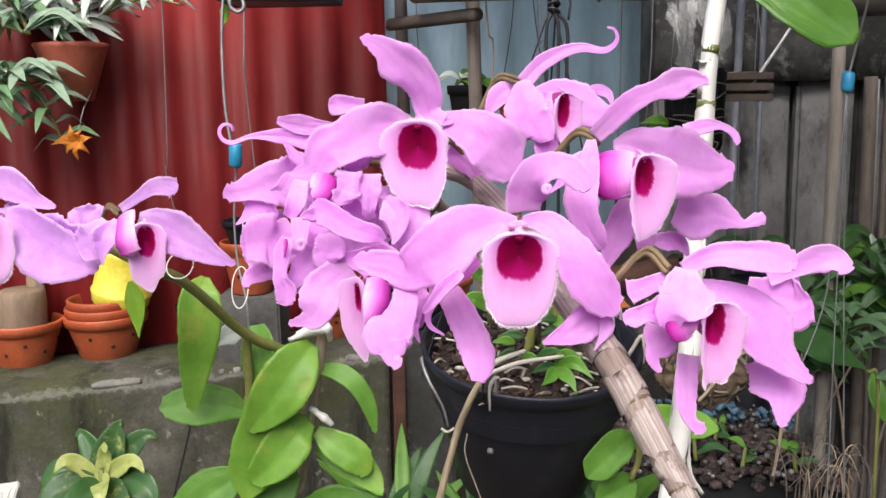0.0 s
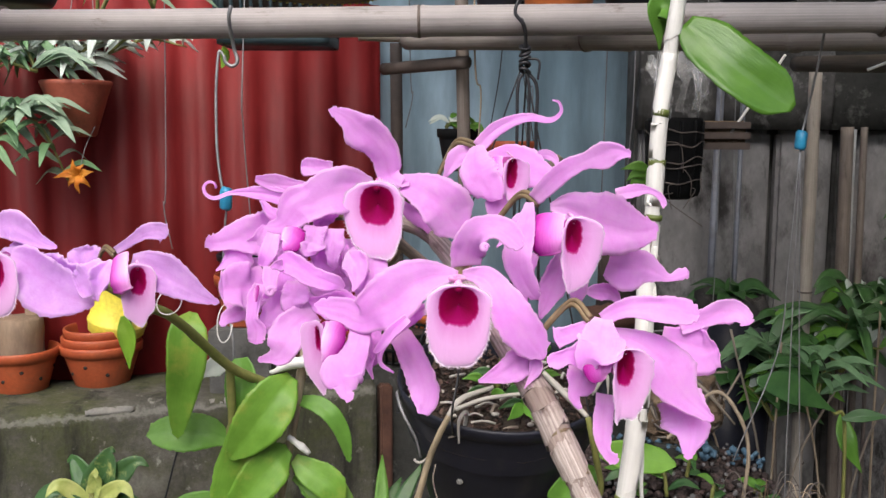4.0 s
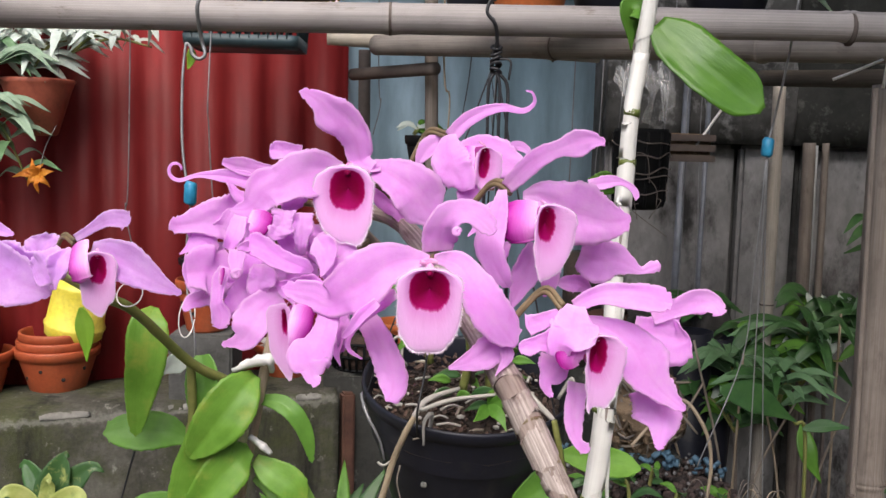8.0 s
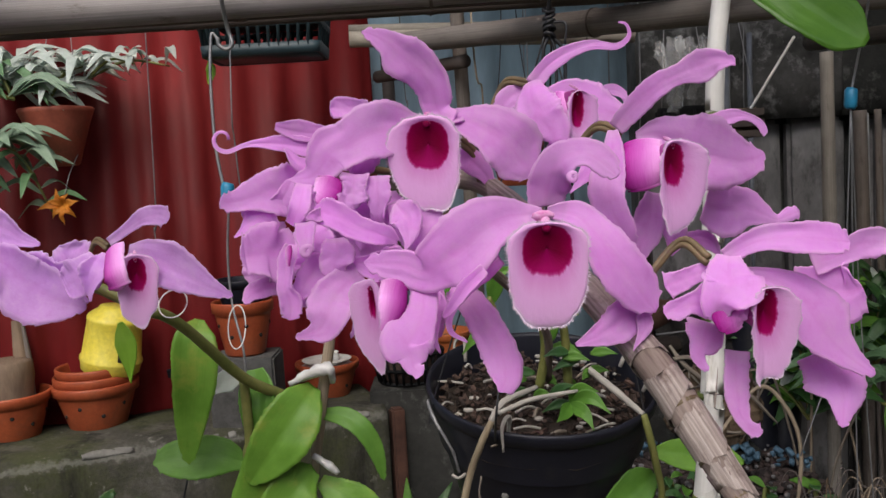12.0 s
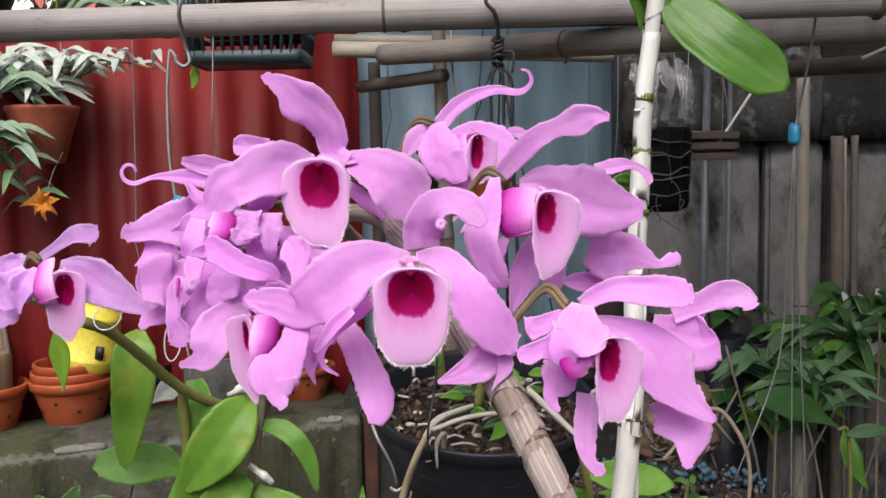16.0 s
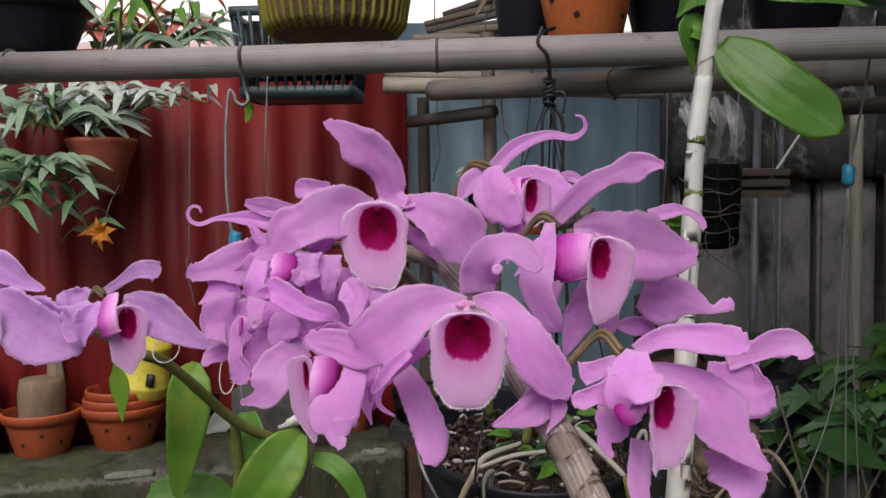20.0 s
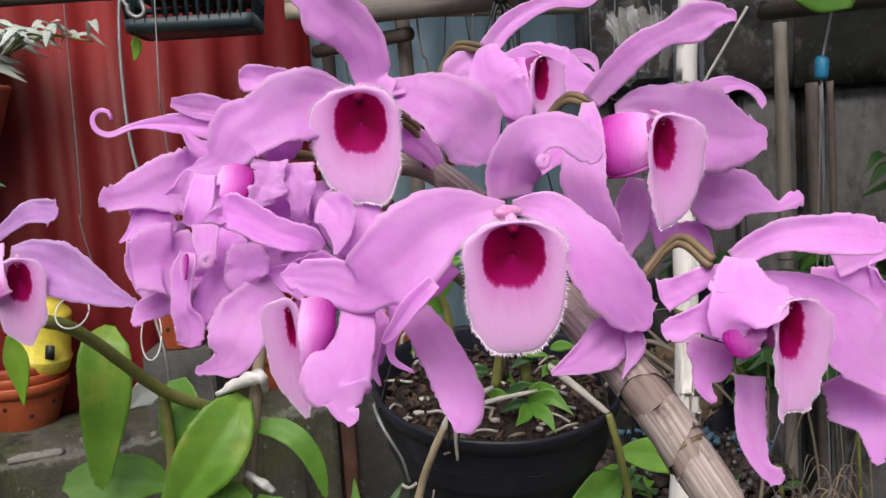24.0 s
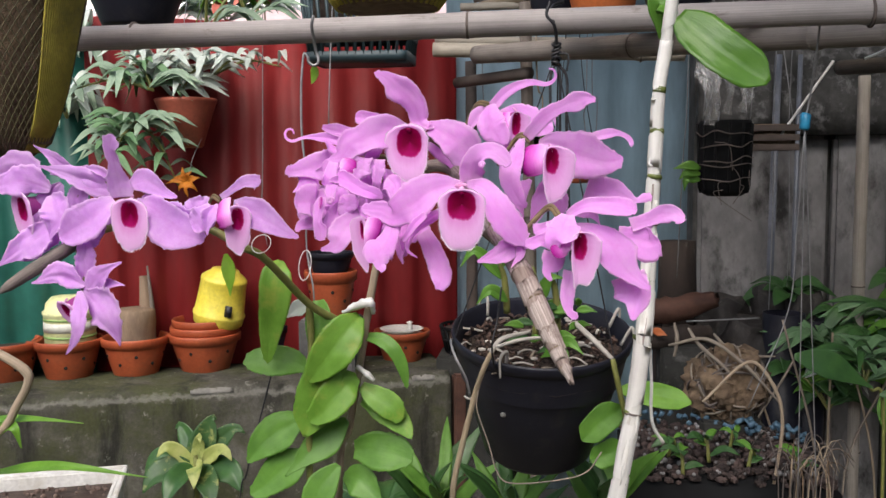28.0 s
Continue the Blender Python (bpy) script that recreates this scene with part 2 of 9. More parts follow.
thin_skin("leaf_cream", (0.38, 0.45, 0.12), (0.55, 0.58, 0.22), (0.10, 0.20, 0.04), 0.4, 0.3, 7.0, blotch=(0.10, 0.20, 0.05))
# a sheet that gives off light itself, in place of the white overcast sky
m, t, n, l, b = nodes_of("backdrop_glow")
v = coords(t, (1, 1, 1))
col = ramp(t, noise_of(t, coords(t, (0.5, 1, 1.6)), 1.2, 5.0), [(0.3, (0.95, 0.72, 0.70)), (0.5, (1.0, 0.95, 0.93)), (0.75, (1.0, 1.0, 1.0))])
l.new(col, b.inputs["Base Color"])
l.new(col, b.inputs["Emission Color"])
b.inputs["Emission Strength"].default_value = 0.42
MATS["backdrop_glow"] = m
# lip: UV x round the throat, UV y from the throat (0) over the mouth (0.45) to the rim (1)
m, t, n, l, b = nodes_of("lip")
uv = coords(t, (1, 1, 1), "UV")
sep = n.new("ShaderNodeSeparateXYZ")
l.new(uv, sep.inputs[0])
wob = noise_of(t, coords(t, (22, 1.0, 1), "UV"), 1.0, 3.0)
ad = n.new("ShaderNodeMath")
ad.operation, ad.inputs[1].default_value = "MULTIPLY_ADD", 0.12
l.new(wob, ad.inputs[0])
l.new(sep.outputs[1], ad.inputs[2])
lipcol = ramp(t, ad.outputs[0], [(0.0, (0.15, 0.0, 0.03)), (0.30, (0.20, 0.0, 0.035)), (0.49, (0.28, 0.0, 0.07)), (0.515, (0.46, 0.03, 0.22)), (0.535, (0.74, 0.30, 0.68)),
                                 (0.70, (0.85, 0.46, 0.84)), (0.92, (0.86, 0.50, 0.85)), (1.06, (0.90, 0.64, 0.90))])
ud = n.new("ShaderNodeMath")
ud.operation, ud.inputs[1].default_value = "SUBTRACT", 0.5
l.new(sep.outputs[0], ud.inputs[0])
ua = n.new("ShaderNodeMath")
ua.operation = "ABSOLUTE"
l.new(ud.outputs[0], ua.inputs[0])
band = ramp(t, ua.outputs[0], [(0.02, (0.45, 0.45, 0.45)), (0.20, (0, 0, 0))])
inner = ramp(t, sep.outputs[1], [(0.44, (1, 1, 1)), (0.455, (0, 0, 0))])
lipcol = mix(t, mix(t, 1.0, band, inner, "MULTIPLY"), lipcol, (0.42, 0.0, 0.16))
l.new(lipcol, b.inputs["Base Color"])
b.inputs["Roughness"].default_value = 0.6
b.inputs["Specular IOR Level"].default_value = 0.08
bump(t, noise_of(t, coords(t, (46, 7, 1), "UV"), 1.0, 4.0, 0.6), b, 0.38, 0.0008)
tr = n.new("ShaderNodeBsdfTranslucent")
l.new(lipcol, tr.inputs["Color"])
mx = n.new("ShaderNodeMixShader")
mx.inputs[0].default_value = 0.3
l.new(b.outputs[0], mx.inputs[1])
l.new(tr.outputs[0], mx.inputs[2])
l.new(mx.outputs[0], n["Material Output"].inputs["Surface"])
MATS["lip"] = m
# side lobe: magenta towards its inner edge, fading to pink
m, t, n, l, b = nodes_of("lobe")
sep = n.new("ShaderNodeSeparateXYZ")
l.new(coords(t, (1, 1, 1), "UV"), sep.inputs[0])
nz = noise_of(t, coords(t, (3, 30, 1), "UV"), 1.0, 3.0)
ma = n.new("ShaderNodeMath")
ma.operation, ma.inputs[1].default_value = "MULTIPLY_ADD", 0.22
l.new(nz, ma.inputs[0])
l.new(sep.outputs[0], ma.inputs[2])
mv = n.new("ShaderNodeMath")
mv.operation, mv.inputs[1].default_value = "MULTIPLY_ADD", 0.20
l.new(nz, mv.inputs[0])
l.new(sep.outputs[1], mv.inputs[2])
lc = ramp(t, mv.outputs[0], [(0.02, (0.86, 0.54, 0.85)), (0.25, (0.75, 0.33, 0.72)), (0.60, (0.54, 0.12, 0.48)), (0.95, (0.39, 0.028, 0.30)), (1.15, (0.33, 0.015, 0.24))])
lc = mix(t, ramp(t, ma.outputs[0], [(0.72, (0, 0, 0)), (1.0, (0.35, 0.35, 0.35))]), lc, (0.30, 0.012, 0.21))
l.new(lc, b.inputs["Base Color"])
b.inputs["Roughness"].default_value = 0.55
b.inputs["Specular IOR Level"].default_value = 0.1
bump(t, nz, b, 0.4, 0.0008)
MATS["lobe"] = m
# the outside of the lip's tube: deep pink at the mouth's flank
thin_skin("lip_tube", (0.40, 0.05, 0.28), (0.50, 0.10, 0.40), (0.28, 0.01, 0.15), 0.5, 0.35, 20.0)

surface("fringe", (0.80, 0.62, 0.81), (0.88, 0.72, 0.89), 60, 0.6, relief=0)
surface("throat_dark", (0.16, 0.0, 0.035), (0.24, 0.0, 0.06), 60, 0.7, relief=0, gloss=0.1)
surface("anther", (0.84, 0.56, 0.80), (0.58, 0.10, 0.38), 420, 0.6)
surface("pedicel", (0.11, 0.078, 0.040), (0.23, 0.165, 0.085), 60, 0.45, relief=0.1)
fibrous("cane_dry", (0.14, 0.10, 0.088), (0.33, 0.265, 0.235), (0.08, 0.045, 0.035), 0.7, 40, 22, 60)
fibrous("cane_sheath", (0.15, 0.108, 0.095), (0.54, 0.475, 0.44), (0.075, 0.04, 0.03), 0.55, 25, 30, 55, (0.50, 0.66))
fibrous("cane_white", (0.58, 0.58, 0.55), (0.76, 0.76, 0.73), (0.30, 0.26, 0.20), 0.55, 14, 9, 30, (0.60, 0.74))
fibrous("cane_paper", (0.62, 0.62, 0.59), (0.80, 0.80, 0.78), (0.36, 0.31, 0.24), 0.6, 10, 7, 36, (0.60, 0.72))
surface("cane_green", (0.17, 0.20, 0.05), (0.27, 0.26, 0.08), 30, 0.5, 200, 0.3)
surface("node_green", (0.07, 0.10, 0.02), (0.16, 0.19, 0.04), 60, 0.5, 200, 0.2)
fibrous("twig_dark", (0.09, 0.075, 0.07), (0.20, 0.17, 0.155), (0.045, 0.035, 0.03), 0.7, 40, 16, 40)
fibrous("root", (0.20, 0.165, 0.13), (0.38, 0.33, 0.275), (0.13, 0.095, 0.065), 0.8, 40, 10, 40)
fibrous("twig", (0.28, 0.215, 0.15), (0.45, 0.375, 0.28), (0.17, 0.11, 0.07), 0.7, 30, 14, 30)
fibrous("stick_tan", (0.34, 0.27, 0.17), (0.52, 0.44, 0.31), (0.20, 0.14, 0.08), 0.7, 30, 14, 24)
fibrous("root_pale", (0.34, 0.32, 0.29), (0.56, 0.54, 0.50), (0.22, 0.18, 0.14), 0.8, 40, 10, 40)
surface("bark_chip", (0.016, 0.010, 0.008), (0.085, 0.050, 0.038), 90, 0.9, 260, 0.7, 0.002, vary=0.75, island=True)
surface("soil_pale", (0.09, 0.06, 0.05), (0.20, 0.14, 0.115), 50, 0.95, 200, 0.8, 0.003)
surface("soil", (0.025, 0.017, 0.012), (0.06, 0.04, 0.028), 60, 0.9, 300, 0.8, 0.003)
surface("pot_black", (0.011, 0.012, 0.019), (0.018, 0.019, 0.030), 12, 0.42, 220, 0.08, 0.0005, stain=(0.04, 0.038, 0.036), stain_scale=14, stain_at=(0.58, 0.8), gloss=0.28)
surface("pot_clay", (0.38, 0.072, 0.027), (0.50, 0.115, 0.042), 14, 0.5, 160, 0.12, 0.0006, stain=(0.26, 0.09, 0.05), stain_scale=16, stain_at=(0.55, 0.8), vary=0.12)
surface("pot_rust", (0.34, 0.075, 0.045), (0.46, 0.125, 0.075), 14, 0.55, 160, 0.12, 0.0006, stain=(0.13, 0.05, 0.035), stain_scale=16, stain_at=(0.5, 0.8))
surface("hole_dark", (0.015, 0.01, 0.008), (0.03, 0.02, 0.015), 40, 0.9)
fibrous("bamboo", (0.25, 0.230, 0.228), (0.375, 0.348, 0.344), (0.10, 0.066, 0.055), 0.55, 5, 60, 14, (0.58, 0.68))
fibrous("bamboo_grey", (0.135, 0.112, 0.096), (0.245, 0.21, 0.185), (0.055, 0.038, 0.03), 0.65, 8, 50, 12, (0.52, 0.70))
# the grey bamboo again, with shade from overhead put into its colour
fibrous("bamboo_shaded", (0.05, 0.042, 0.034), (0.10, 0.084, 0.07), (0.04, 0.03, 0.025), 0.7, 8, 50, 12, (0.52, 0.70))
fibrous("bamboo_pale", (0.36, 0.32, 0.26), (0.52, 0.47, 0.40), (0.20, 0.15, 0.11), 0.6, 8, 50, 12, (0.56, 0.72))
fibrous("bamboo_rail", (0.165, 0.143, 0.13), (0.28, 0.25, 0.228), (0.08, 0.055, 0.045), 0.6, 6, 50, 14, (0.56, 0.70))
fibrous("bamboo_post", (0.27, 0.245, 0.215), (0.42, 0.385, 0.345), (0.13, 0.10, 0.08), 0.65, 8, 50, 12, (0.56, 0.72))
surface("pole_dark", (0.07, 0.055, 0.05), (0.13, 0.10, 0.085), 8, 0.7, 120, 0.4, 0.001)
surface("sheet_red", (0.175, 0.0125, 0.0145), (0.240, 0.019, 0.020), 2.5, 0.55, 40, 0.1, 0.0006, gloss=0.25, stain=(0.14, 0.011, 0.012), stain_scale=3, stretch=(1, 1, 0.3), stain_at=(0.5, 0.8))
surface("sheet_blue", (0.31, 0.45, 0.54), (0.41, 0.55, 0.64), 3, 0.65, 40, 0.1, 0.0006, gloss=0.15, stain=(0.22, 0.32, 0.38), stain_scale=4, stretch=(1, 1, 0.25), stain_at=(0.5, 0.78))
surface("sheet_green", (0.02, 0.13, 0.10), (0.03, 0.18, 0.14), 3, 0.45, 40, 0.1, 0.0006)
surface("concrete", (0.10, 0.10, 0.098), (0.20, 0.197, 0.193), 4, 0.95, 60, 0.6, 0.003, stain=(0.03, 0.03, 0.026), stain_scale=3.5, stain_at=(0.45, 0.66), gloss=0.2)
surface("concrete_moss", (0.11, 0.105, 0.075), (0.25, 0.235, 0.195), 7, 0.95, 70, 0.8, 0.004, stain=(0.02, 0.026, 0.012), stain_scale=6, stretch=(1, 1, 0.5), stain_at=(0.42, 0.62), gloss=0.2)
# the ledge: grey cement with mossy patches, dark runs and pale lichen
m, t, n, l, b = nodes_of("ledge_skin")
v = coords(t)
col = ramp(t, noise_of(t, v, 9.0, 8.0, 0.7), [(0.3, (0.045, 0.044, 0.036)), (0.5, (0.095, 0.092, 0.077)), (0.7, (0.18, 0.174, 0.15))])
col = mix(t, ramp(t, noise_of(t, v, 5.0, 10.0, 0.75), [(0.43, (0, 0, 0)), (0.57, (0.85, 0.85, 0.85))]), col, (0.075, 0.084, 0.036))
col = mix(t, ramp(t, noise_of(t, coords(t, (9, 9, 1.6)), 1.5, 8.0, 0.7), [(0.50, (0, 0, 0)), (0.64, (0.9, 0.9, 0.9))]), col, (0.028, 0.028, 0.024))
col = mix(t, ramp(t, noise_of(t, v, 26.0, 8.0, 0.75), [(0.60, (0, 0, 0)), (0.68, (0.8, 0.8, 0.8))]), col, (0.34, 0.34, 0.30))
sep = t.nodes.new("ShaderNodeSeparateXYZ")
l.new(v, sep.inputs[0])
wob = t.nodes.new("ShaderNodeMath")
wob.operation = "MULTIPLY_ADD"
l.new(noise_of(t, v, 22.0, 6.0, 0.7), wob.inputs[0])
wob.inputs[1].default_value = 0.055
l.new(sep.outputs[2], wob.inputs[2])
rim_ = ramp(t, wob.outputs[0], [(0.890, (0, 0, 0)), (0.895, (0.5, 0.5, 0.5)), (0.900, (0.5, 0.5, 0.5)), (0.905, (0, 0, 0))])
col = mix(t, rim_, col, (0.30, 0.295, 0.265))
fine_ = noise_of(t, v, 150.0, 8.0, 0.75)
col = mix(t, 0.5, col, ramp(t, fine_, [(0.3, (0.4, 0.4, 0.4)), (0.7, (1.15, 1.15, 1.15))]), "MULTIPLY")
l.new(col, b.inputs["Base Color"])
b.inputs["Roughness"].default_value = 0.95
b.inputs["Specular IOR Level"].default_value = 0.2
bump(t, fine_, b, 0.8, 0.004)
MATS["ledge_skin"] = m
surface("concrete_pale", (0.16, 0.157, 0.158), (0.34, 0.333, 0.335), 11, 0.9, 60, 0.8, 0.003, stain=(0.045, 0.043, 0.042), stain_scale=9, stretch=(1, 1, 0.55), stain_at=(0.50, 0.64), gloss=0.2)
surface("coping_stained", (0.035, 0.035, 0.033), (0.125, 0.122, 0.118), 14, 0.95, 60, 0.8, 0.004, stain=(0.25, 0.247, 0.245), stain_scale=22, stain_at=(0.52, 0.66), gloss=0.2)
surface("stump_dark", (0.022, 0.015, 0.012), (0.06, 0.042, 0.034), 16, 0.85, 120, 0.7, 0.002, stain=(0.15, 0.14, 0.12), stain_scale=30, stretch=(1, 1, 0.5), stain_at=(0.60, 0.74))
surface("bag_dark", (0.018, 0.016, 0.017), (0.05, 0.044, 0.04), 22, 0.7, 120, 0.7, 0.003, stain=(0.11, 0.095, 0.08), stain_scale=34, stain_at=(0.58, 0.74))
surface("pipe_blue", (0.12, 0.135, 0.165), (0.185, 0.20, 0.24), 12, 0.5, 80, 0.2, 0.001, stain=(0.09, 0.09, 0.10), stain_scale=14)
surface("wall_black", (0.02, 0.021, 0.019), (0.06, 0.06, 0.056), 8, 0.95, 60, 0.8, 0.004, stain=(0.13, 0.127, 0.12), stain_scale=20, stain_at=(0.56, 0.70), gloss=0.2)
surface("pvc", (0.38, 0.40, 0.40), (0.50, 0.51, 0.51), 5, 0.5, 80, 0.15)
surface("wire_grey", (0.22, 0.22, 0.23), (0.34, 0.34, 0.35), 60, 0.5, 300, 0.2, metallic=0.6)
surface("wire_black", (0.012, 0.012, 0.016), (0.025, 0.025, 0.03), 60, 0.5)
surface("clip_blue", (0.02, 0.20, 0.36), (0.03, 0.28, 0.48), 60, 0.4)
surface("white_plastic", (0.72, 0.72, 0.70), (0.82, 0.82, 0.80), 30, 0.45, stain=(0.5, 0.48, 0.42), stain_scale=20)
surface("yellow_plastic", (0.92, 0.76, 0.07), (0.95, 0.82, 0.14), 20, 0.4, stain=(0.60, 0.46, 0.06), stain_scale=22, stain_at=(0.6, 0.8))
surface("cream_plastic", (0.74, 0.78, 0.36), (0.82, 0.84, 0.48), 20, 0.4)
surface("label_green", (0.25, 0.42, 0.12), (0.30, 0.48, 0.16), 30, 0.5)
surface("label_white", (0.70, 0.72, 0.62), (0.78, 0.79, 0.70), 30, 0.5)
surface("log", (0.20, 0.135, 0.09), (0.31, 0.225, 0.155), 14, 0.85, 120, 0.7, 0.003, stain=(0.15, 0.10, 0.07), stain_scale=18, stretch=(1, 1, 0.3))
surface("basket_black", (0.006, 0.006, 0.007), (0.011, 0.012, 0.013), 20, 0.75, 120, 0.1, gloss=0.15)
surface("basket_teal", (0.028, 0.05, 0.06), (0.045, 0.08, 0.095), 20, 0.5, 120, 0.1)
surface("net_yellow", (0.30, 0.25, 0.03), (0.45, 0.38, 0.06), 20, 0.6, 160, 0.4, stain=(0.14, 0.12, 0.03), stain_scale=16)
surface("net_olive", (0.07, 0.06, 0.03), (0.13, 0.11, 0.05), 20, 0.6)
surface("cement_chip", (0.17, 0.166, 0.15), (0.28, 0.272, 0.25), 30, 0.9, 120, 0.6, 0.002)
surface("fibre", (0.12, 0.08, 0.05), (0.27, 0.19, 0.12), 30, 0.95, 160, 0.9, 0.004, stain=(0.05, 0.032, 0.02), stain_scale=20)
surface("gravel", (0.024, 0.017, 0.016), (0.075, 0.05, 0.044), 30, 0.85, 160, 0.6, 0.002, vary=0.75, island=True)
surface("net_blue", (0.05, 0.11, 0.17), (0.10, 0.19, 0.27), 40, 0.6)
surface("earth", (0.07, 0.06, 0.045), (0.13, 0.11, 0.08), 3, 0.95, 40, 0.8, 0.006, stain=(0.05, 0.07, 0.025), stain_scale=4)
surface("orange_pot", (0.60, 0.15, 0.04), (0.68, 0.20, 0.06), 14, 0.45, 160, 0.1)
surface("roof_far", (0.62, 0.42, 0.42), (0.75, 0.60, 0.60), 2, 0.8, 20, 0.2)
surface("rust_wood", (0.06, 0.026, 0.018), (0.13, 0.06, 0.04), 20, 0.8, 140, 0.5, 0.002)

m, t, n, l, b = nodes_of("clear_plastic")
crease = noise_of(t, coords(t, (60, 60, 12)), 1.0, 4.0)
b.inputs["Base Color"].default_value = (0.80, 0.82, 0.84, 1)
b.inputs["Roughness"].default_value = 0.28
l.new(ramp(t, crease, [(0.35, (0.10, 0.10, 0.10)), (0.7, (0.40, 0.40, 0.40))]), b.inputs["Alpha"])
bump(t, crease, b, 0.6, 0.002)
MATS["clear_plastic"] = m

# ---- builders ----
ORIGIN = {}


def thing(name, at, label, category, group="", kind=""):
    ob = new(name)
    ob.location = at
    ob.empty_display_size = 0.02
    ORIGIN[ob] = Vector(at)
    return tagged(ob, label, category, group, kind)


def part(name, bm, material, parent=None, label="", smooth=True, local=False):
    """One mesh object out of a bmesh given in world coordinates (local: in the parent's)."""
    me = bpy.data.meshes.new(name)
    bm.to_mesh(me)
    bm.free()
    if smooth:
        me.polygons.foreach_set("use_smooth", [True] * len(me.polygons))
    me.materials.append(MATS[material])
    ob = new(name, me)
    if parent:
        ob.parent = parent
        if not local and parent in ORIGIN:
            ob.matrix_parent_inverse = Matrix.Translation(-ORIGIN[parent])
    if label:
        ob["label"] = label
    return ob


def structure(name, bm, material, label, category, smooth=False):
    return tagged(part(name, bm, material, None, "", smooth), label, category, kind="structure")


def spline(points, steps=6):
    """A smooth run through points (Catmull-Rom)."""
    p = [Vector(q) for q in points]
    if len(p) == 2:
        return [p[0].lerp(p[1], i / steps) for i in range(steps + 1)]
    e = [2 * p[0] - p[1]] + p + [2 * p[-1] - p[-2]]
    out = []
    for i in range(1, len(e) - 2):
        a, b_, c, d = e[i - 1], e[i], e[i + 1], e[i + 2]
        for k in range(steps):
            s = k / steps
            out.append(0.5 * (2 * b_ + (c - a) * s + (2 * a - 5 * b_ + 4 * c - d) * s * s + (3 * b_ - a - 3 * c + d) * s ** 3))
    return out + [p[-1]]


def tube_into(bm, pts, radii, seg=8, wobble=0.0, seed=0, caps=True, ridge=0.0):
    """Sweeps a ring along pts; radii: one number, or one for each point."""
    rnd = random.Random(seed)
    pts = [Vector(q) for q in pts]
    if isinstance(radii, (int, float)):
        radii = [radii] * len(pts)
    up = Vector((0.13, 0.31, 0.94))
    rings = []
    uvl = bm.loops.layers.uv.verify()
    flute = [1 + ridge * rnd.uniform(-1, 1) for _ in range(seg)]
    run = [0.0]
    for p, q in zip(pts, pts[1:]):
        run.append(run[-1] + (q - p).length)
    for i, p in enumerate(pts):
        d = (pts[min(i + 1, len(pts) - 1)] - pts[max(i - 1, 0)])
        d = d.normalized() if d.length > 1e-9 else Vector((0, 0, 1))
        if i == 0:
            a = d.cross(up)
            if a.length < 0.05:
                a = d.cross(Vector((1, 0, 0)))
        else:
            a = a - d * a.dot(d)
        a.normalize()
        c = d.cross(a)
        r = radii[i]
        ring = []
        for k in range(seg):
            th = 2 * math.pi * k / seg
            rr = r * (1 + wobble * rnd.uniform(-1, 1)) * flute[k]
            ring.append(bm.verts.new(p + (a * math.cos(th) + c * math.sin(th)) * rr))
        rings.append(ring)
    for i, (r0, r1) in enumerate(zip(rings, rings[1:])):
        for k in range(seg):
            fc = bm.faces.new((r0[k], r0[(k + 1) % seg], r1[(k + 1) % seg], r1[k]))
            for lp, uv_ in zip(fc.loops, ((run[i], k / seg), (run[i], (k + 1) / seg), (run[i + 1], (k + 1) / seg), (run[i + 1], k / seg))):
                lp[uvl].uv = uv_
    if caps:
        bm.faces.new(rings[0][::-1])
        bm.faces.new(rings[-1])
    return bm


def tube(pts, radii, seg=8, steps=6, wobble=0.0, seed=0, ridge=0.0):
    fine = spline(pts, steps)
    if not isinstance(radii, (int, float)):
        xs = np.linspace(0, 1, len(radii))
        radii = [float(v) for v in np.interp(np.linspace(0, 1, len(fine)), xs, radii)]
    return tube_into(bmesh.new(), fine, radii, seg, wobble, seed, True, ridge)


def lathe(profile, seg=32, squash=1.0):
    """Turns (radius, height) pairs round z."""
    bm = bmesh.new()
    rings = []
    for r, z in profile:
        if r < 1e-6:
            rings.append([bm.verts.new((0, 0, z))])
        else:
            rings.append([bm.verts.new((r * math.cos(2 * math.pi * k / seg), squash * r * math.sin(2 * math.pi * k / seg), z)) for k in range(seg)])
    for a, b_ in zip(rings, rings[1:]):
        for k in range(seg):
            k2 = (k + 1) % seg
            if len(a) == 1 and len(b_) > 1:
                bm.faces.new((a[0], b_[k], b_[k2]))
            elif len(b_) == 1 and len(a) > 1:
                bm.faces.new((a[k], b_[0], a[k2]))
            elif len(a) > 1:
                bm.faces.new((a[k], b_[k], b_[k2], a[k2]))
    bmesh.ops.recalc_face_normals(bm, faces=bm.faces)
    return bm


def block(x0, x1, y0, y1, z0, z1, bevel=0.0):
    bm = bmesh.new()
    bmesh.ops.create_cube(bm, size=1)
    for v in bm.verts:
        v.co = ((x0 + x1) / 2 + v.co.x * (x1 - x0), (y0 + y1) / 2 + v.co.y * (y1 - y0), (z0 + z1) / 2 + v.co.z * (z1 - z0))
    if bevel:
        bmesh.ops.bevel(bm, geom=bm.edges, offset=bevel, segments=2, affect="EDGES")
    return bm


def moved(bm, m):
    bmesh.ops.transform(bm, matrix=m, verts=bm.verts)
    return bm


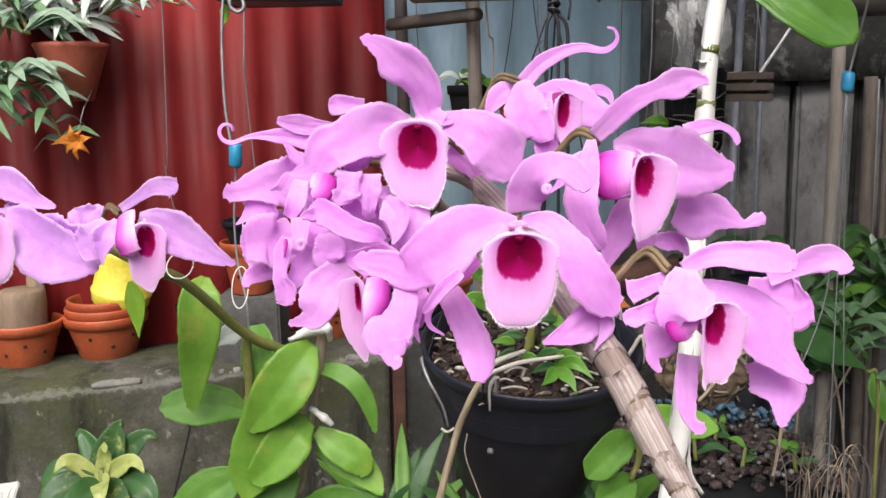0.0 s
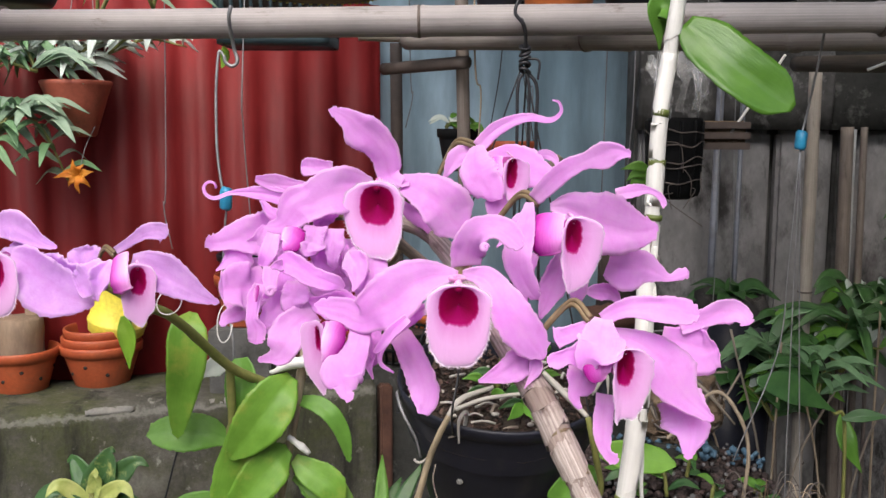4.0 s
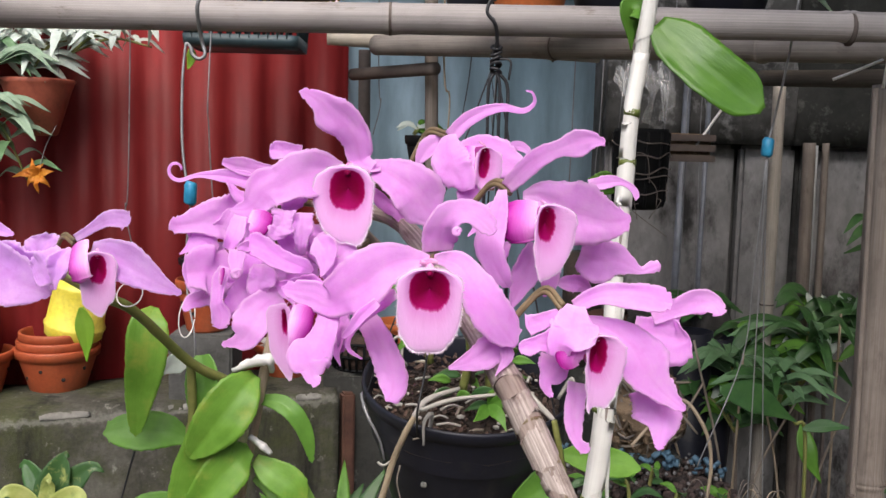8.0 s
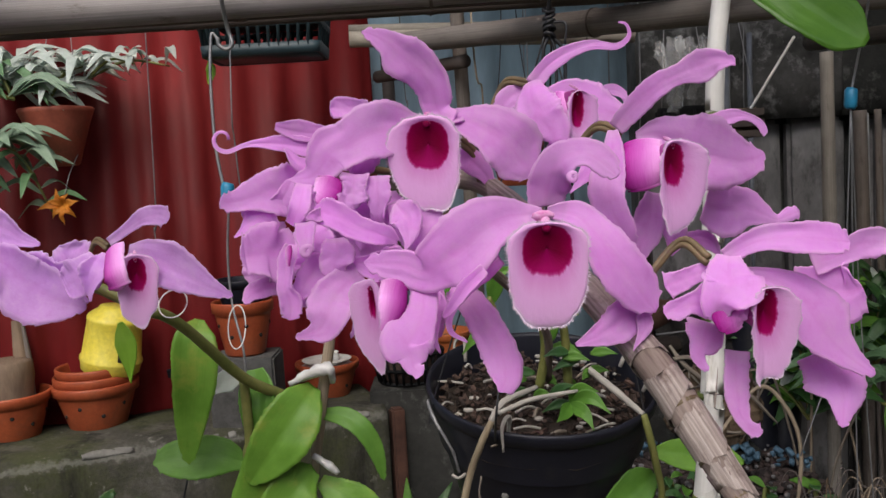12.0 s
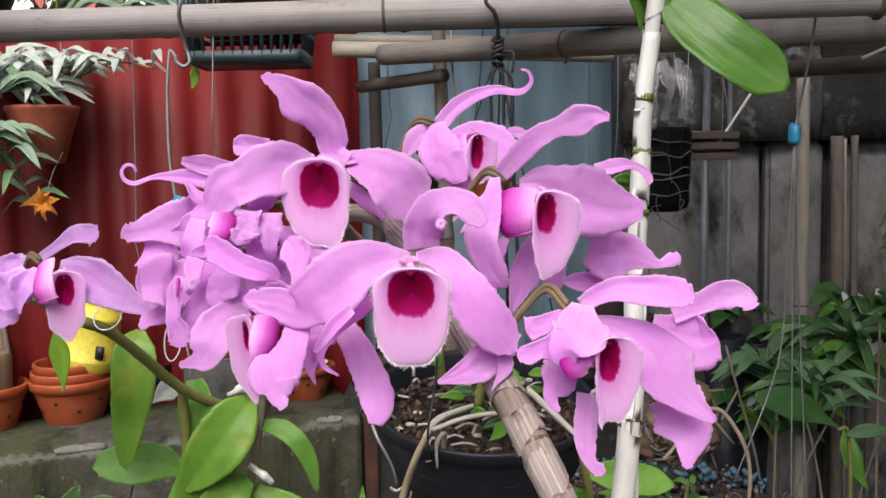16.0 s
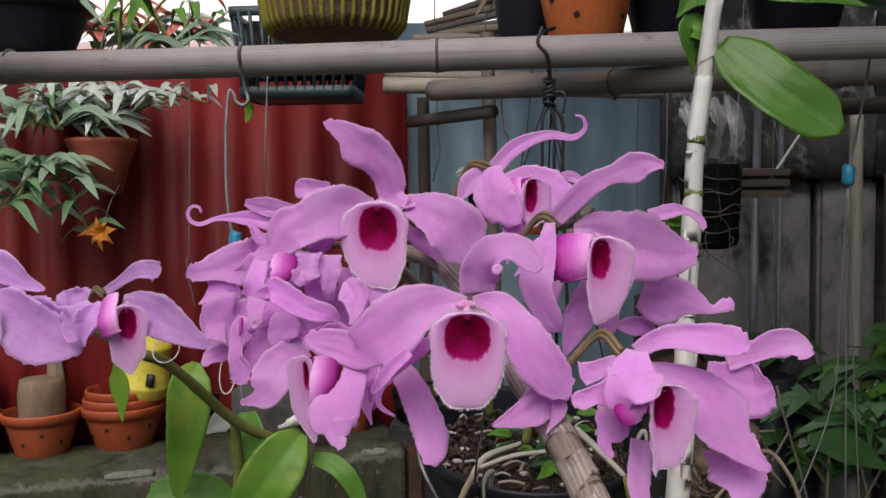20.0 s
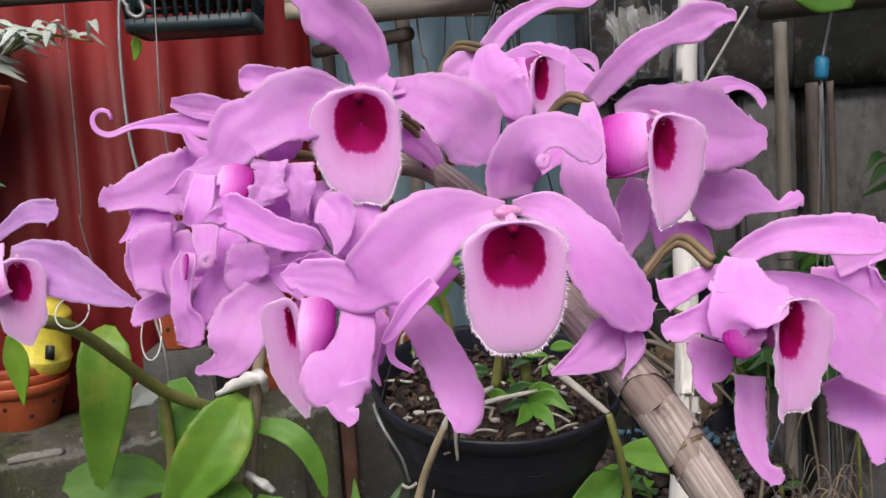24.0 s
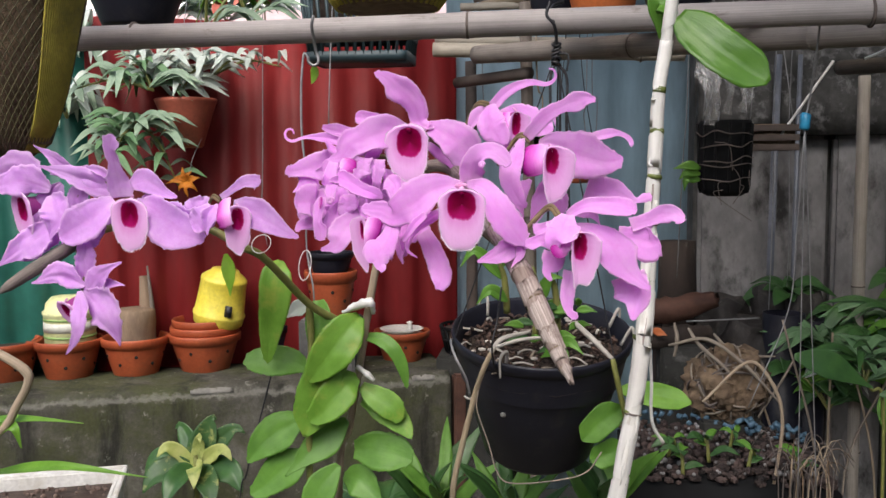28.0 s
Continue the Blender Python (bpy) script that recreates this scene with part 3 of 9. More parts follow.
def sheet_into(bm, rows, thick, uvs):
    """A closed thin sheet over a grid of points; uvs: layer for (along, across)."""
    nu, nv = len(rows), len(rows[0])
    nor = [[None] * nv for _ in range(nu)]
    for i in range(nu):
        for j in range(nv):
            du = rows[min(i + 1, nu - 1)][j] - rows[max(i - 1, 0)][j]
            dv = rows[i][min(j + 1, nv - 1)] - rows[i][max(j - 1, 0)]
            k = du.cross(dv)
            nor[i][j] = k.normalized() if k.length > 1e-12 else Vector((0, -1, 0))
    top = [[bm.verts.new(rows[i][j] + nor[i][j] * thick / 2) for j in range(nv)] for i in range(nu)]
    low = [[bm.verts.new(rows[i][j] - nor[i][j] * thick / 2) for j in range(nv)] for i in range(nu)]
    where = {}
    for i in range(nu):
        for j in range(nv):
            where[top[i][j]] = where[low[i][j]] = (i / (nu - 1), j / (nv - 1))
    faces = []
    for i in range(nu - 1):
        for j in range(nv - 1):
            faces.append(bm.faces.new((top[i][j], top[i + 1][j], top[i + 1][j + 1], top[i][j + 1])))
            faces.append(bm.faces.new((low[i][j], low[i][j + 1], low[i + 1][j + 1], low[i + 1][j])))
    rim = [(i, 0) for i in range(nu)] + [(nu - 1, j) for j in range(1, nv)] + [(i, nv - 1) for i in range(nu - 2, -1, -1)] + [(0, j) for j in range(nv - 2, 0, -1)]
    for (i, j), (i2, j2) in zip(rim, rim[1:] + rim[:1]):
        faces.append(bm.faces.new((top[i][j], low[i][j], low[i2][j2], top[i2][j2])))
    for f in faces:
        for lp in f.loops:
            lp[uvs].uv = where[lp.vert]
    return bm


OVATE = (0.22, 0.72, 1.0, 0.92, 0.62, 0.28, 0.05)
OBLONG = (0.30, 0.80, 1.0, 1.0, 0.97, 0.80, 0.12)


def blade(spine, width=0.0, shape=OVATE, facing=(0, -1, 0.15), cup=0.12, ruffle=0.10, thick=0.0005, twist=0.0, nu=40, nv=13, seed=0, fold=0.0, widths=None):
    """A petal or leaf along a spine; shape: its widths from root to tip as shares of width, or widths: one in metres
    for each point of the spine; hollowed by cup, creased by fold."""
    rnd = random.Random(seed * 7 + 3)
    pts = spline(spine, 8)
    run = np.cumsum([0.0] + [(q - p).length for p, q in zip(pts, pts[1:])])
    run /= run[-1]
    nu = 56 if widths else nu
    ss = np.linspace(0, 1, nu)
    xyz = np.array([tuple(p) for p in pts])
    line = [Vector(tuple(float(np.interp(s, run, xyz[:, k])) for k in range(3))) for s in ss]
    tangents = [(line[min(i + 1, nu - 1)] - line[max(i - 1, 0)]).normalized() for i in range(nu)]
    wpts = spline([(k, w, 0) for k, w in enumerate(shape)], 6)
    wx, wy = [p.x / (len(shape) - 1) for p in wpts], [p.y for p in wpts]
    if widths:
        width = max(widths)
        wy = [p.y for p in spline([(k, w / width, 0) for k, w in enumerate(widths)], 8)]
        wx = [float(v) for v in run] if len(run) == len(wy) else np.linspace(0, 1, len(wy))
    n0 = Vector(facing).normalized()
    ph = [rnd.uniform(0, 6.28) for _ in range(6)]
    rows = []
    for i in range(nu):
        s, tg = float(ss[i]), tangents[i]
        n1 = (n0 - tg * n0.dot(tg))
        n1 = n1.normalized() if n1.length > 0.05 else tg.orthogonal().normalized()
        if twist:
            n1 = Matrix.Rotation(twist * (s - 0.3), 3, tg) @ n1
        side = tg.cross(n1).normalized()
        w = max(float(np.interp(s, wx, wy)), 0.03) * width / 2
        if widths and s > 0.92:
            w *= max(1 - ((s - 0.92) / 0.08) ** 2, 0.02) ** 0.5 * (1 + 0.25 * math.sin(s * 90 + ph[1]))
        row = []
        for j in range(nv):
            v = 2 * j / (nv - 1) - 1
            edge = abs(v) ** 2
            hand = ph[3] if v > 0 else ph[4]
            wave = ruffle * w * (edge * (math.sin(6 * s + ph[0] + 1.3 * v) * 1.2 + noise.noise(Vector((s * 6, v * 1.5, hand * 7))) * 1.6 + noise.noise(Vector((s * 15, v * 3, hand * 4))) * 0.8)
                                 + 0.8 * math.sin(4.5 * s + ph[2]) + 0.4 * math.sin(3.0 * v + 5 * s + ph[5]))
            rag = 1 + ruffle * edge * (1.0 * math.sin(7 * s + hand) + 0.9 * noise.noise(Vector((s * 5.5, v * 0.5, hand * 9))) + 0.8 * noise.noise(Vector((s * 15, v, hand * 5))) + 0.9 * noise.noise(Vector((s * 36, v, hand * 3))))
            lift = cup * w * (edge - 0.35) + fold * w * abs(v) - ruffle * 0.35 * w * math.exp(-(v / 0.14) ** 2)
            crease = ruffle * w * (0.9 * noise.noise(Vector((s * 2.2, v * 2.6 + ph[1], ph[2] * 3))) + 0.55 * noise.noise(Vector((s * 6.5, v * 4.5 + ph[1], ph[2] * 5))))
            if widths:
                rag += edge * (0.035 * noise.noise(Vector((s * 22, v, hand * 6))) + 0.03 * noise.noise(Vector((s * 60, v, hand * 8))))
            bent = side * (0.0 if widths else ruffle * width * 0.9 * noise.noise(Vector((s * 2.4, ph[0], 1.7))) * s)
            row.append(line[i] + bent + side * (v * w * rag) + n1 * (lift + wave + crease))
        rows.append(row)
    bm = bmesh.new()
    return sheet_into(bm, rows, thick, bm.loops.layers.uv.new("UVMap"))


def frame_of(face, up=(0, 0, 1)):
    f = Vector(face).normalized()
    r = Vector(up).cross(f).normalized()
    return r, f.cross(r).normalized(), f


def lip_mesh(at, face, up, width, height, eye, drop=0.62, frill=0.045, seed=0, depth=0.55, near=1.0, square=0.88, point=0.0):
    """The trumpet of an orchid: a tube behind the mouth that flares to an oval, drooping blade."""
    rnd = random.Random(seed)
    right, upv, f = frame_of(face, up)
    ph = [rnd.uniform(0, 6.28) for _ in range(3)]
    bm = bmesh.new()
    uvl = bm.loops.layers.uv.new("UVMap")
    seg, ss = 48, 18
    ew, eh = eye
    rows = []
    for i in range(ss + 1):
        s = i / ss
        ring = []
        for k in range(seg):
            th = 2 * math.pi * k / seg
            cx, cz = math.sin(th), math.cos(th)          # cz = 1: the top
            if s <= 0.45:
                q = s / 0.45
                rx, rz = ew / 2 * (0.02 + 0.98 * q), eh / 2 * (0.02 + 0.98 * q)
                x, z, y = math.copysign(abs(cx) ** 0.8, cx) * rx, math.copysign(abs(cz) ** 0.8, cz) * rz, -(1 - q * q) * depth * eh
            else:
                q = (s - 0.45) / 0.55
                e = math.sin(q * math.pi / 2)
                low = (1 - cz) / 2
                ox = width / 2 * (near if cx < 0 else 1.0)
                oz = cz * height * (1 - drop) if cz > 0 else cz * height * drop
                sx, sz = math.copysign(abs(cx) ** (square if cz < 0 else 0.9), cx), math.copysign(abs(cz) ** (square if cz < 0 else 0.9), cz)
                oz = sz * height * (1 - drop) if cz > 0 else sz * height * drop
                x = math.copysign(abs(cx) ** 0.8, cx) * ew / 2 * (1 - e) + sx * ox * e
                z = math.copysign(abs(cz) ** 0.8, cz) * eh / 2 * (1 - e) + oz * e
                y = math.sin(q * 2.6) * 0.05 * width - q * q * width * (0.03 - 0.05 * low) + 0.05 * width * q * q * noise.noise(Vector((cx * 1.6, cz * 1.6, seed * 3.7)))
                fr = 0.7 * frill * width * q ** 3
                y += fr * (math.sin(17 * th + ph[0]) * 0.6 + math.sin(31 * th + ph[1]) * 0.5)
                g = 1 + q * q * (0.09 * noise.noise(Vector((cx * 1.9, cz * 1.9, seed * 5.1))) + 0.05 * noise.noise(Vector((cx * 6, cz * 6, seed * 2.3))) + 0.35 * frill * math.sin(40 * th + ph[2])) + (0.16 if point else 0.04) * q * q * max(0.0, -math.cos(th + point)) ** 14
                x, z = x * g, z * g
            ring.append(Vector(at) + right * x + upv * z + f * y)
        rows.append(ring)
    vs = [[bm.verts.new(p) for p in ring] for ring in rows]
    for i in range(ss):
        for k in range(seg):
            k2 = (k + 1) % seg
            fc = bm.faces.new((vs[i][k], vs[i][k2], vs[i + 1][k2], vs[i + 1][k]))
            for lp, (a, b2) in zip(fc.loops, ((i, k), (i, k + 1), (i + 1, k + 1), (i + 1, k))):
                lp[uvl].uv = (b2 / seg, a / ss)
    bm.faces.new(vs[0])
    return bm


def flower(plant, at, face, lip_w, lip_h, eye, colour="petal_pink", up=(0, 0, 1), stalk=None, seed=0, drop=0.62, label="", lip_at=None, depth=1.5, near=1.0, square=0.88, point=0.0):
    """Column and stalk as the flower's own mesh; petals are added to it afterwards."""
    right, upv, f = frame_of(face, up)
    p = Vector(lip_at or at)
    bm = bmesh.new()
    path = spline([p - f * eye[1] * 0.45 + upv * eye[1] * 0.62, p - f * eye[1] * 0.25 + upv * eye[1] * 0.58, p + upv * eye[1] * 0.52 - f * eye[1] * 0.05, p + upv * eye[1] * 0.36 - f * eye[1] * 0.02], 4)
    tube_into(bm, path, [min(eye) * c_ for c_ in (0.06, 0.08, 0.09, 0.10, 0.10, 0.10, 0.10, 0.11, 0.11, 0.11, 0.10, 0.08, 0.03)], 14, 0.10, seed)
    for v in bm.verts:
        o = v.co - p
        c_ = min(path, key=lambda w_: (w_ - v.co).length)
        e = (v.co - c_).dot(f)
        v.co -= f * e * 0.65
    fl = part("flower", bm, "anther", plant, label)
    cap = bmesh.new()
    bmesh.ops.create_icosphere(cap, subdivisions=2, radius=min(eye) * 0.10)
    for v in cap.verts:
        v.co = p + upv * eye[1] * 0.43 - f * eye[1] * 0.03 + v.co
    part("anther_cap", cap, "throat_dark", fl, "dark magenta anther cap")
    lip = part("lip", lip_mesh(p, face, up, lip_w, lip_h, eye, drop, seed=seed, depth=0.12, near=near, square=square, point=point), "lip", fl, "pale pink lip with a deep magenta throat")
    me = lip.data
    hair = bmesh.new()
    rnd = random.Random(seed)
    last = [me.vertices[18 * 48 + k].co.copy() for k in range(48)]
    prev = [me.vertices[17 * 48 + k].co.copy() for k in range(48)]
    for k in range(48):
        for q in range(7):
            a = last[k].lerp(last[(k + 1) % 48], (q + rnd.random()) / 7)
            d = (last[k] - p).normalized() * 1.2 + Vector((rnd.uniform(-0.5, 0.5), rnd.uniform(-0.7, 0.1), rnd.uniform(-0.5, 0.5)))
            side = d.cross(f).normalized() * 0.00022
            ln = lip_w * rnd.uniform(0.02, 0.065) * (1.0 if abs(f.x) < 0.25 else 0.5)
            q0, q1, q2 = hair.verts.new(a - side), hair.verts.new(a + side), hair.verts.new(a + d.normalized() * ln)
            hair.faces.new((q0, q1, q2))
    part("fringe", hair, "fringe", lip, "fine white fringe")
    tb = bmesh.new()
    pts = [p - f * eye[1] * depth * q for q in (1.05, 0.8, 0.5, 0.25, 0.03)]
    uvl = tb.loops.layers.uv.new("UVMap")
    seg = 24
    rings = [[tb.verts.new(c + right * math.sin(2 * math.pi * k / seg) * eye[0] * 0.5 * r + upv * math.cos(2 * math.pi * k / seg) * eye[1] * 0.5 * r) for k in range(seg)]
             for c, r in zip(pts, (0.30, 0.66, 0.82, 0.95, 1.05))]
    for i in range(4):
        for k in range(seg):
            fc = tb.faces.new((rings[i][k], rings[i][(k + 1) % seg], rings[i + 1][(k + 1) % seg], rings[i + 1][k]))
            for lp, (a, b2) in zip(fc.loops, ((i, k), (i, k + 1), (i + 1, k + 1), (i + 1, k))):
                lp[uvl].uv = (a / 4, b2 / seg)
    part("lip_tube", tb, "lip_tube", fl, "deep pink rolled base of the lip")
    if stalk:
        for o in (-1, 1):
            part("pedicel", tube([Vector(q) + Vector((0.0004 * o, 0.0, 0.0010 * o)) for q in stalk], [0.0013, 0.0012, 0.0013], 8, 6, 0.06, o + 2), "pedicel", fl, "thin brown flower stalk")
    fl["skin"] = colour
    return fl


def side_flower(plant, stalk, seed=0, label=""):
    """A bloom turned away: its stalk and ovary; petals and lobes are added to it."""
    fl = part("flower", tube(stalk, [0.0024, 0.0017, 0.0016], 8, 6, 0.06, seed), "pedicel", plant, label)
    fl["skin"] = "petal_pink"
    return fl


SEED = [10]


def petal(fl, spine, width=0.0, name="petal", shape=OVATE, **kw):
    SEED[0] += 1
    if "widths" in kw:
        kw.setdefault("ruffle", 0.075)
    elif fl["skin"] == "petal_lilac":
        kw["ruffle"] = kw.get("ruffle", 0.10) + 0.07
    return part(name, blade(spine, width, shape, seed=SEED[0], **kw), fl["skin"], fl)


def leaf(parent, spine, width=0.0, material="leaf_green", name="leaf", label="", shape=OVATE, **kw):
    SEED[0] += 1
    kw.setdefault("ruffle", 0.035)
    kw.setdefault("fold", 0.14)
    kw.setdefault("cup", 0.05)
    kw.setdefault("thick", 0.0008)
    return part(name, blade(spine, width, shape, seed=SEED[0], **kw), material, parent, label)

# ---- the setting ----
WALL_TURN = radians(20)


def corrugated(x0, x1, z0, z1, period=0.083, depth=0.014, thick=0.0012, per=10):
    bm = bmesh.new()
    rows = []
    steps = int((x1 - x0) / period * per)
    for i in range(steps + 1):
        x = x0 + (x1 - x0) * i / steps
        ph = (x / period) % 1.0
        h = depth * (0.5 - 0.5 * math.tanh(1.6 * math.cos(2 * math.pi * ph)) / math.tanh(1.6))
        rows.append([Vector((x, -h, z0)), Vector((x, -h, z0 + (z1 - z0) * 0.5)), Vector((x, -h, z1))])
    return sheet_into(bm, rows, thick, bm.loops.layers.uv.new("UVMap"))


def on_wall(bm, at):
    return moved(bm, Matrix.Translation(at) @ Matrix.Rotation(WALL_TURN, 4, "Z"))


bm = bmesh.new()
bmesh.ops.create_grid(bm, x_segments=40, y_segments=40, size=30)
for v in bm.verts:
    v.co.z = 0.45 + 0.015 * noise.noise(v.co * 1.7)
structure("ground", bm, "earth", "dark damp earth of the garden bed", "ground", True)

RED_AT = (-0.1271, 2.0, 0)
structure("wall_red", on_wall(corrugated(-0.83, 0.0, 0.5, 1.66), RED_AT), "sheet_red", "red painted corrugated metal fence sheet", "fence", True)
structure("wall_green", on_wall(corrugated(-2.4, -0.80, 0.5, 1.66), (RED_AT[0], RED_AT[1] + 0.02, 0)), "sheet_green", "dark green corrugated metal fence sheet", "fence", True)
structure("wall_blue", on_wall(corrugated(-0.03, 0.80, 0.5, 1.75, 0.105, 0.010), (RED_AT[0], RED_AT[1] + 0.05, 0)), "sheet_blue", "pale blue corrugated metal fence sheet", "fence", True)
# weathered concrete wall on the right, in upright slabs with open joints
WX = 0.4160
wall = structure("wall_concrete", block(WX, 3.2, 1.92, 2.02, 0.4, 2.18, 0.006), "concrete", "old stained concrete garden wall", "wall")
CZ = 1.3935
edges = [WX + 0.002, 0.7010, 0.8257, 0.8693, 1.3739]
for i, (x0, x1) in enumerate(zip(edges, edges[1:])):
    dy = (0.0, -0.010, 0.012, -0.004)[i]
    part("slab", block(x0 + 0.005, x1 - 0.005, 1.892 + dy, 1.917, 0.42, CZ, 0.008), ("concrete_pale", "concrete_pale", "concrete", "concrete_pale")[i], wall, smooth=False)
nx, nz = 90, 12
# courses carried up to the added covers, to shut out bright sky
z1 = 2.17
XM = 0.8027
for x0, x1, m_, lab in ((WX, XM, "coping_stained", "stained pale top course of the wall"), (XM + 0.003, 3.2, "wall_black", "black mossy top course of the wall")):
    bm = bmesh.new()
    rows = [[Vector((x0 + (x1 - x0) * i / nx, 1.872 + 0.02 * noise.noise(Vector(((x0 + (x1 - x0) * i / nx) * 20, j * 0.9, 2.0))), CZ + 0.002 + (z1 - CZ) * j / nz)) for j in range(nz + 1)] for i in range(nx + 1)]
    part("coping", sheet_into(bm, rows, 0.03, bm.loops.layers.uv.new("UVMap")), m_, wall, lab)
LEDGE_AT = (RED_AT[0], RED_AT[1], -0.018)
# low planter wall that carries the row of pots
bm = bmesh.new()
rows = []
for i in range(161):
    x = -2.2 + 2.125 * i / 160
    prof = [(-0.232, 0.45)] + [(-0.232, 0.50 + 0.38 * k / 14) for k in range(15)] + [(-0.230, 0.888), (-0.224, 0.896), (-0.212, 0.900), (-0.16, 0.900), (-0.10, 0.901), (-0.05, 0.900), (-0.02, 0.900)]
    rows.append([Vector((x, y + 0.006 * noise.noise(Vector((x * 9, z * 9, 0))) + 0.004 * noise.noise(Vector((x * 40, z * 40, 3))), z + (0.005 * noise.noise(Vector((x * 14, y * 30, 7))) if z > 0.88 else 0))) for y, z in prof])
ledge = structure("ledge", on_wall(sheet_into(bm, rows, 0.012, bm.loops.layers.uv.new("UVMap")), LEDGE_AT), "ledge_skin", "mossy weathered concrete planter ledge", "ledge", True)
part("core", on_wall(block(-2.19, -0.078, -0.222, -0.022, 0.45, 0.89), LEDGE_AT), "ledge_skin", ledge, smooth=False)
rnd = random.Random(12)
for x, w_ in ((-0.62, 0.085), (-0.40, 0.04), (-0.16, 0.05)):
    k = int(x * 100)
    bm = bmesh.new()
    rows = [[Vector((x + w_ * i / 14, -0.2355 + (0.004 + 0.004 * abs(noise.noise(Vector((i * 0.4, k, 1))))) * j * math.sin(math.pi * (i + 0.3) / 14.6) + 0.003 * noise.noise(Vector((x * 9 + i * 0.7, j, k))), 0.8915 + 0.0042 * min(j, 2) + 0.003 * noise.noise(Vector((x * 5 + i * 0.6, j, k))))) for j in range(5)] for i in range(15)]
    part("chip", on_wall(sheet_into(bm, rows, 0.003, bm.loops.layers.uv.new("UVMap")), LEDGE_AT), "cement_chip", ledge, "pale worn cement edge")

part("end_post", on_wall(block(-0.066, -0.040, -0.236, -0.205, 0.45, 0.898, 0.004), LEDGE_AT), "rust_wood", ledge, "dark brown timber at the end of the ledge", smooth=False)
# glowing backdrop, far house, unseen covers that cut light, closing walls out of view
structure("backdrop", block(-14, 14, 11.8, 12.0, 0.4, 7.5), "backdrop_glow", "glowing sheet for the bright hazy distance beyond the fence", "backdrop")
far = thing("house", (0, 6.3, 0.45), "far house with a pale pink roof beyond the fence", "house")
part("wall", block(-3.5, 3.0, 6.2, 8.0, 0.45, 2.3018), "concrete_pale", far, smooth=False)
ez, rz_ = 2.2942, 2.6288
bm = bmesh.new()
rows = [[Vector((-3.7 + 6.9 * i / 60, 6.0 + 1.2 * j / 6, ez + (rz_ - ez) * j / 6 + 0.012 * math.sin(i * 1.5))) for j in range(7)] for i in range(61)]
part("roof", sheet_into(bm, rows, 0.02, bm.loops.layers.uv.new("UVMap")), "roof_far", far, "faded pink corrugated roof")
# three covers out of view, added only to hold back sky light
roof = structure("roof", block(-0.40, 3.2, 1.16, 2.9, 2.24, 2.28), "pole_dark", "added unseen cover that darkens the back of the garden", "roof")
structure("light_block_left", block(-3.2, -0.404, 2.08, 2.9, 2.24, 2.28), "pole_dark", "added unseen cover that cuts light over the fence", "roof")
structure("light_block_side", block(0.14, 3.2, 0.25, 0.95, 2.02, 2.06), "pole_dark", "added unseen cover that darkens the side of the garden", "roof")
# stands out of view, added to keep the right side darker
structure("unseen_side_wall", block(1.75, 1.85, -0.4, 1.9, 0.4, 2.0), "concrete", "added unseen wall that closes off light on the right", "wall")
structure("wall_behind", block(-4, 4, -2.6, -2.5, 0.4, 2.4), "concrete", "plain garden wall behind the viewer", "wall")

# ---- bamboo frame ----


def bamboo(name, a, b_, radius, material, label, gap=0.33, seed=0, first=0.4, swell=1.12, seg=20):
    rnd = random.Random(seed)
    a, b_ = Vector(a), Vector(b_)
    ob = thing(name, a, label, "bamboo pole")
    n_ = max(int((b_ - a).length / 0.02), 4)
    length = (b_ - a).length
    knots, s = [], first
    while s < length:
        knots.append(s)
        s += gap * rnd.uniform(0.85, 1.15)
    stops = sorted(set([length * i / n_ for i in range(n_ + 1)] + [k + d for k in knots for d in (-0.008, -0.003, -0.001, 0.001, 0.003, 0.008) if 0 < k + d < length]))
    d = (b_ - a).normalized()
    off = d.orthogonal().normalized()
    pts, rad = [], []
    for s in stops:
        bend = 0.004 * math.sin(s * 3.1 + seed)
        pts.append(a + d * s + off * bend)
        r = radius * (1 + 0.02 * math.sin(s * 9 + seed))
        for k in knots:
            e = abs(s - k)
            if e < 0.0012:
                r = radius * (swell - 0.05)
            elif e < 0.0045:
                r = radius * swell
        rad.append(r)
    part("culm", tube_into(bmesh.new(), pts, rad, seg), material, ob)
    for k in knots:
        c = a + d * k
        part("node_ring", tube_into(bmesh.new(), [c - d * 0.0012, c + d * 0.0012], radius * (swell + 0.015), seg), "pole_dark" if material != "bamboo_pale" else "bamboo_grey", ob)
    return ob


fa, fb = Vector((-0.3767, 0.8000, 1.4811)), Vector((0.3873, 0.8000, 1.4843))
fd = (fb - fa).normalized()
bamboo("bamboo_pole", fa - fd * 0.7, fb + fd * 0.8, 0.01346, "bamboo", "smooth grey-brown bamboo rail with dark scuffs", 0.40, 3, first=0.7 + (Vector((0.0436, 0.8000, 1.4829)) - fa).length - 0.40, swell=1.07)
bamboo("bamboo_pole", (-0.0456, 1.5800, 1.5432), (0.6443, 0.8400, 1.4817), 0.0175, "bamboo_rail", "rough weathered bamboo cross rail", 0.3, 5)
bamboo("bamboo_pole", (-0.1316, 1.6200, 1.5622), (0.3501, 1.6200, 1.5403), 0.01397, "bamboo_pale", "thin pale bamboo rail", 0.2, 6)
bamboo("bamboo_pole", (-0.1444, 1.7500, 1.5943), (0.3760, 1.7500, 1.5768), 0.00971, "bamboo_pale", "thin pale bamboo rail", 0.2, 7)
bamboo("bamboo_pole", (-0.0902, 1.7000, 1.5060), (0.0607, 1.5000, 1.5029), 0.01084, "pole_dark", "short dark wooden rail", 0.5, 8)
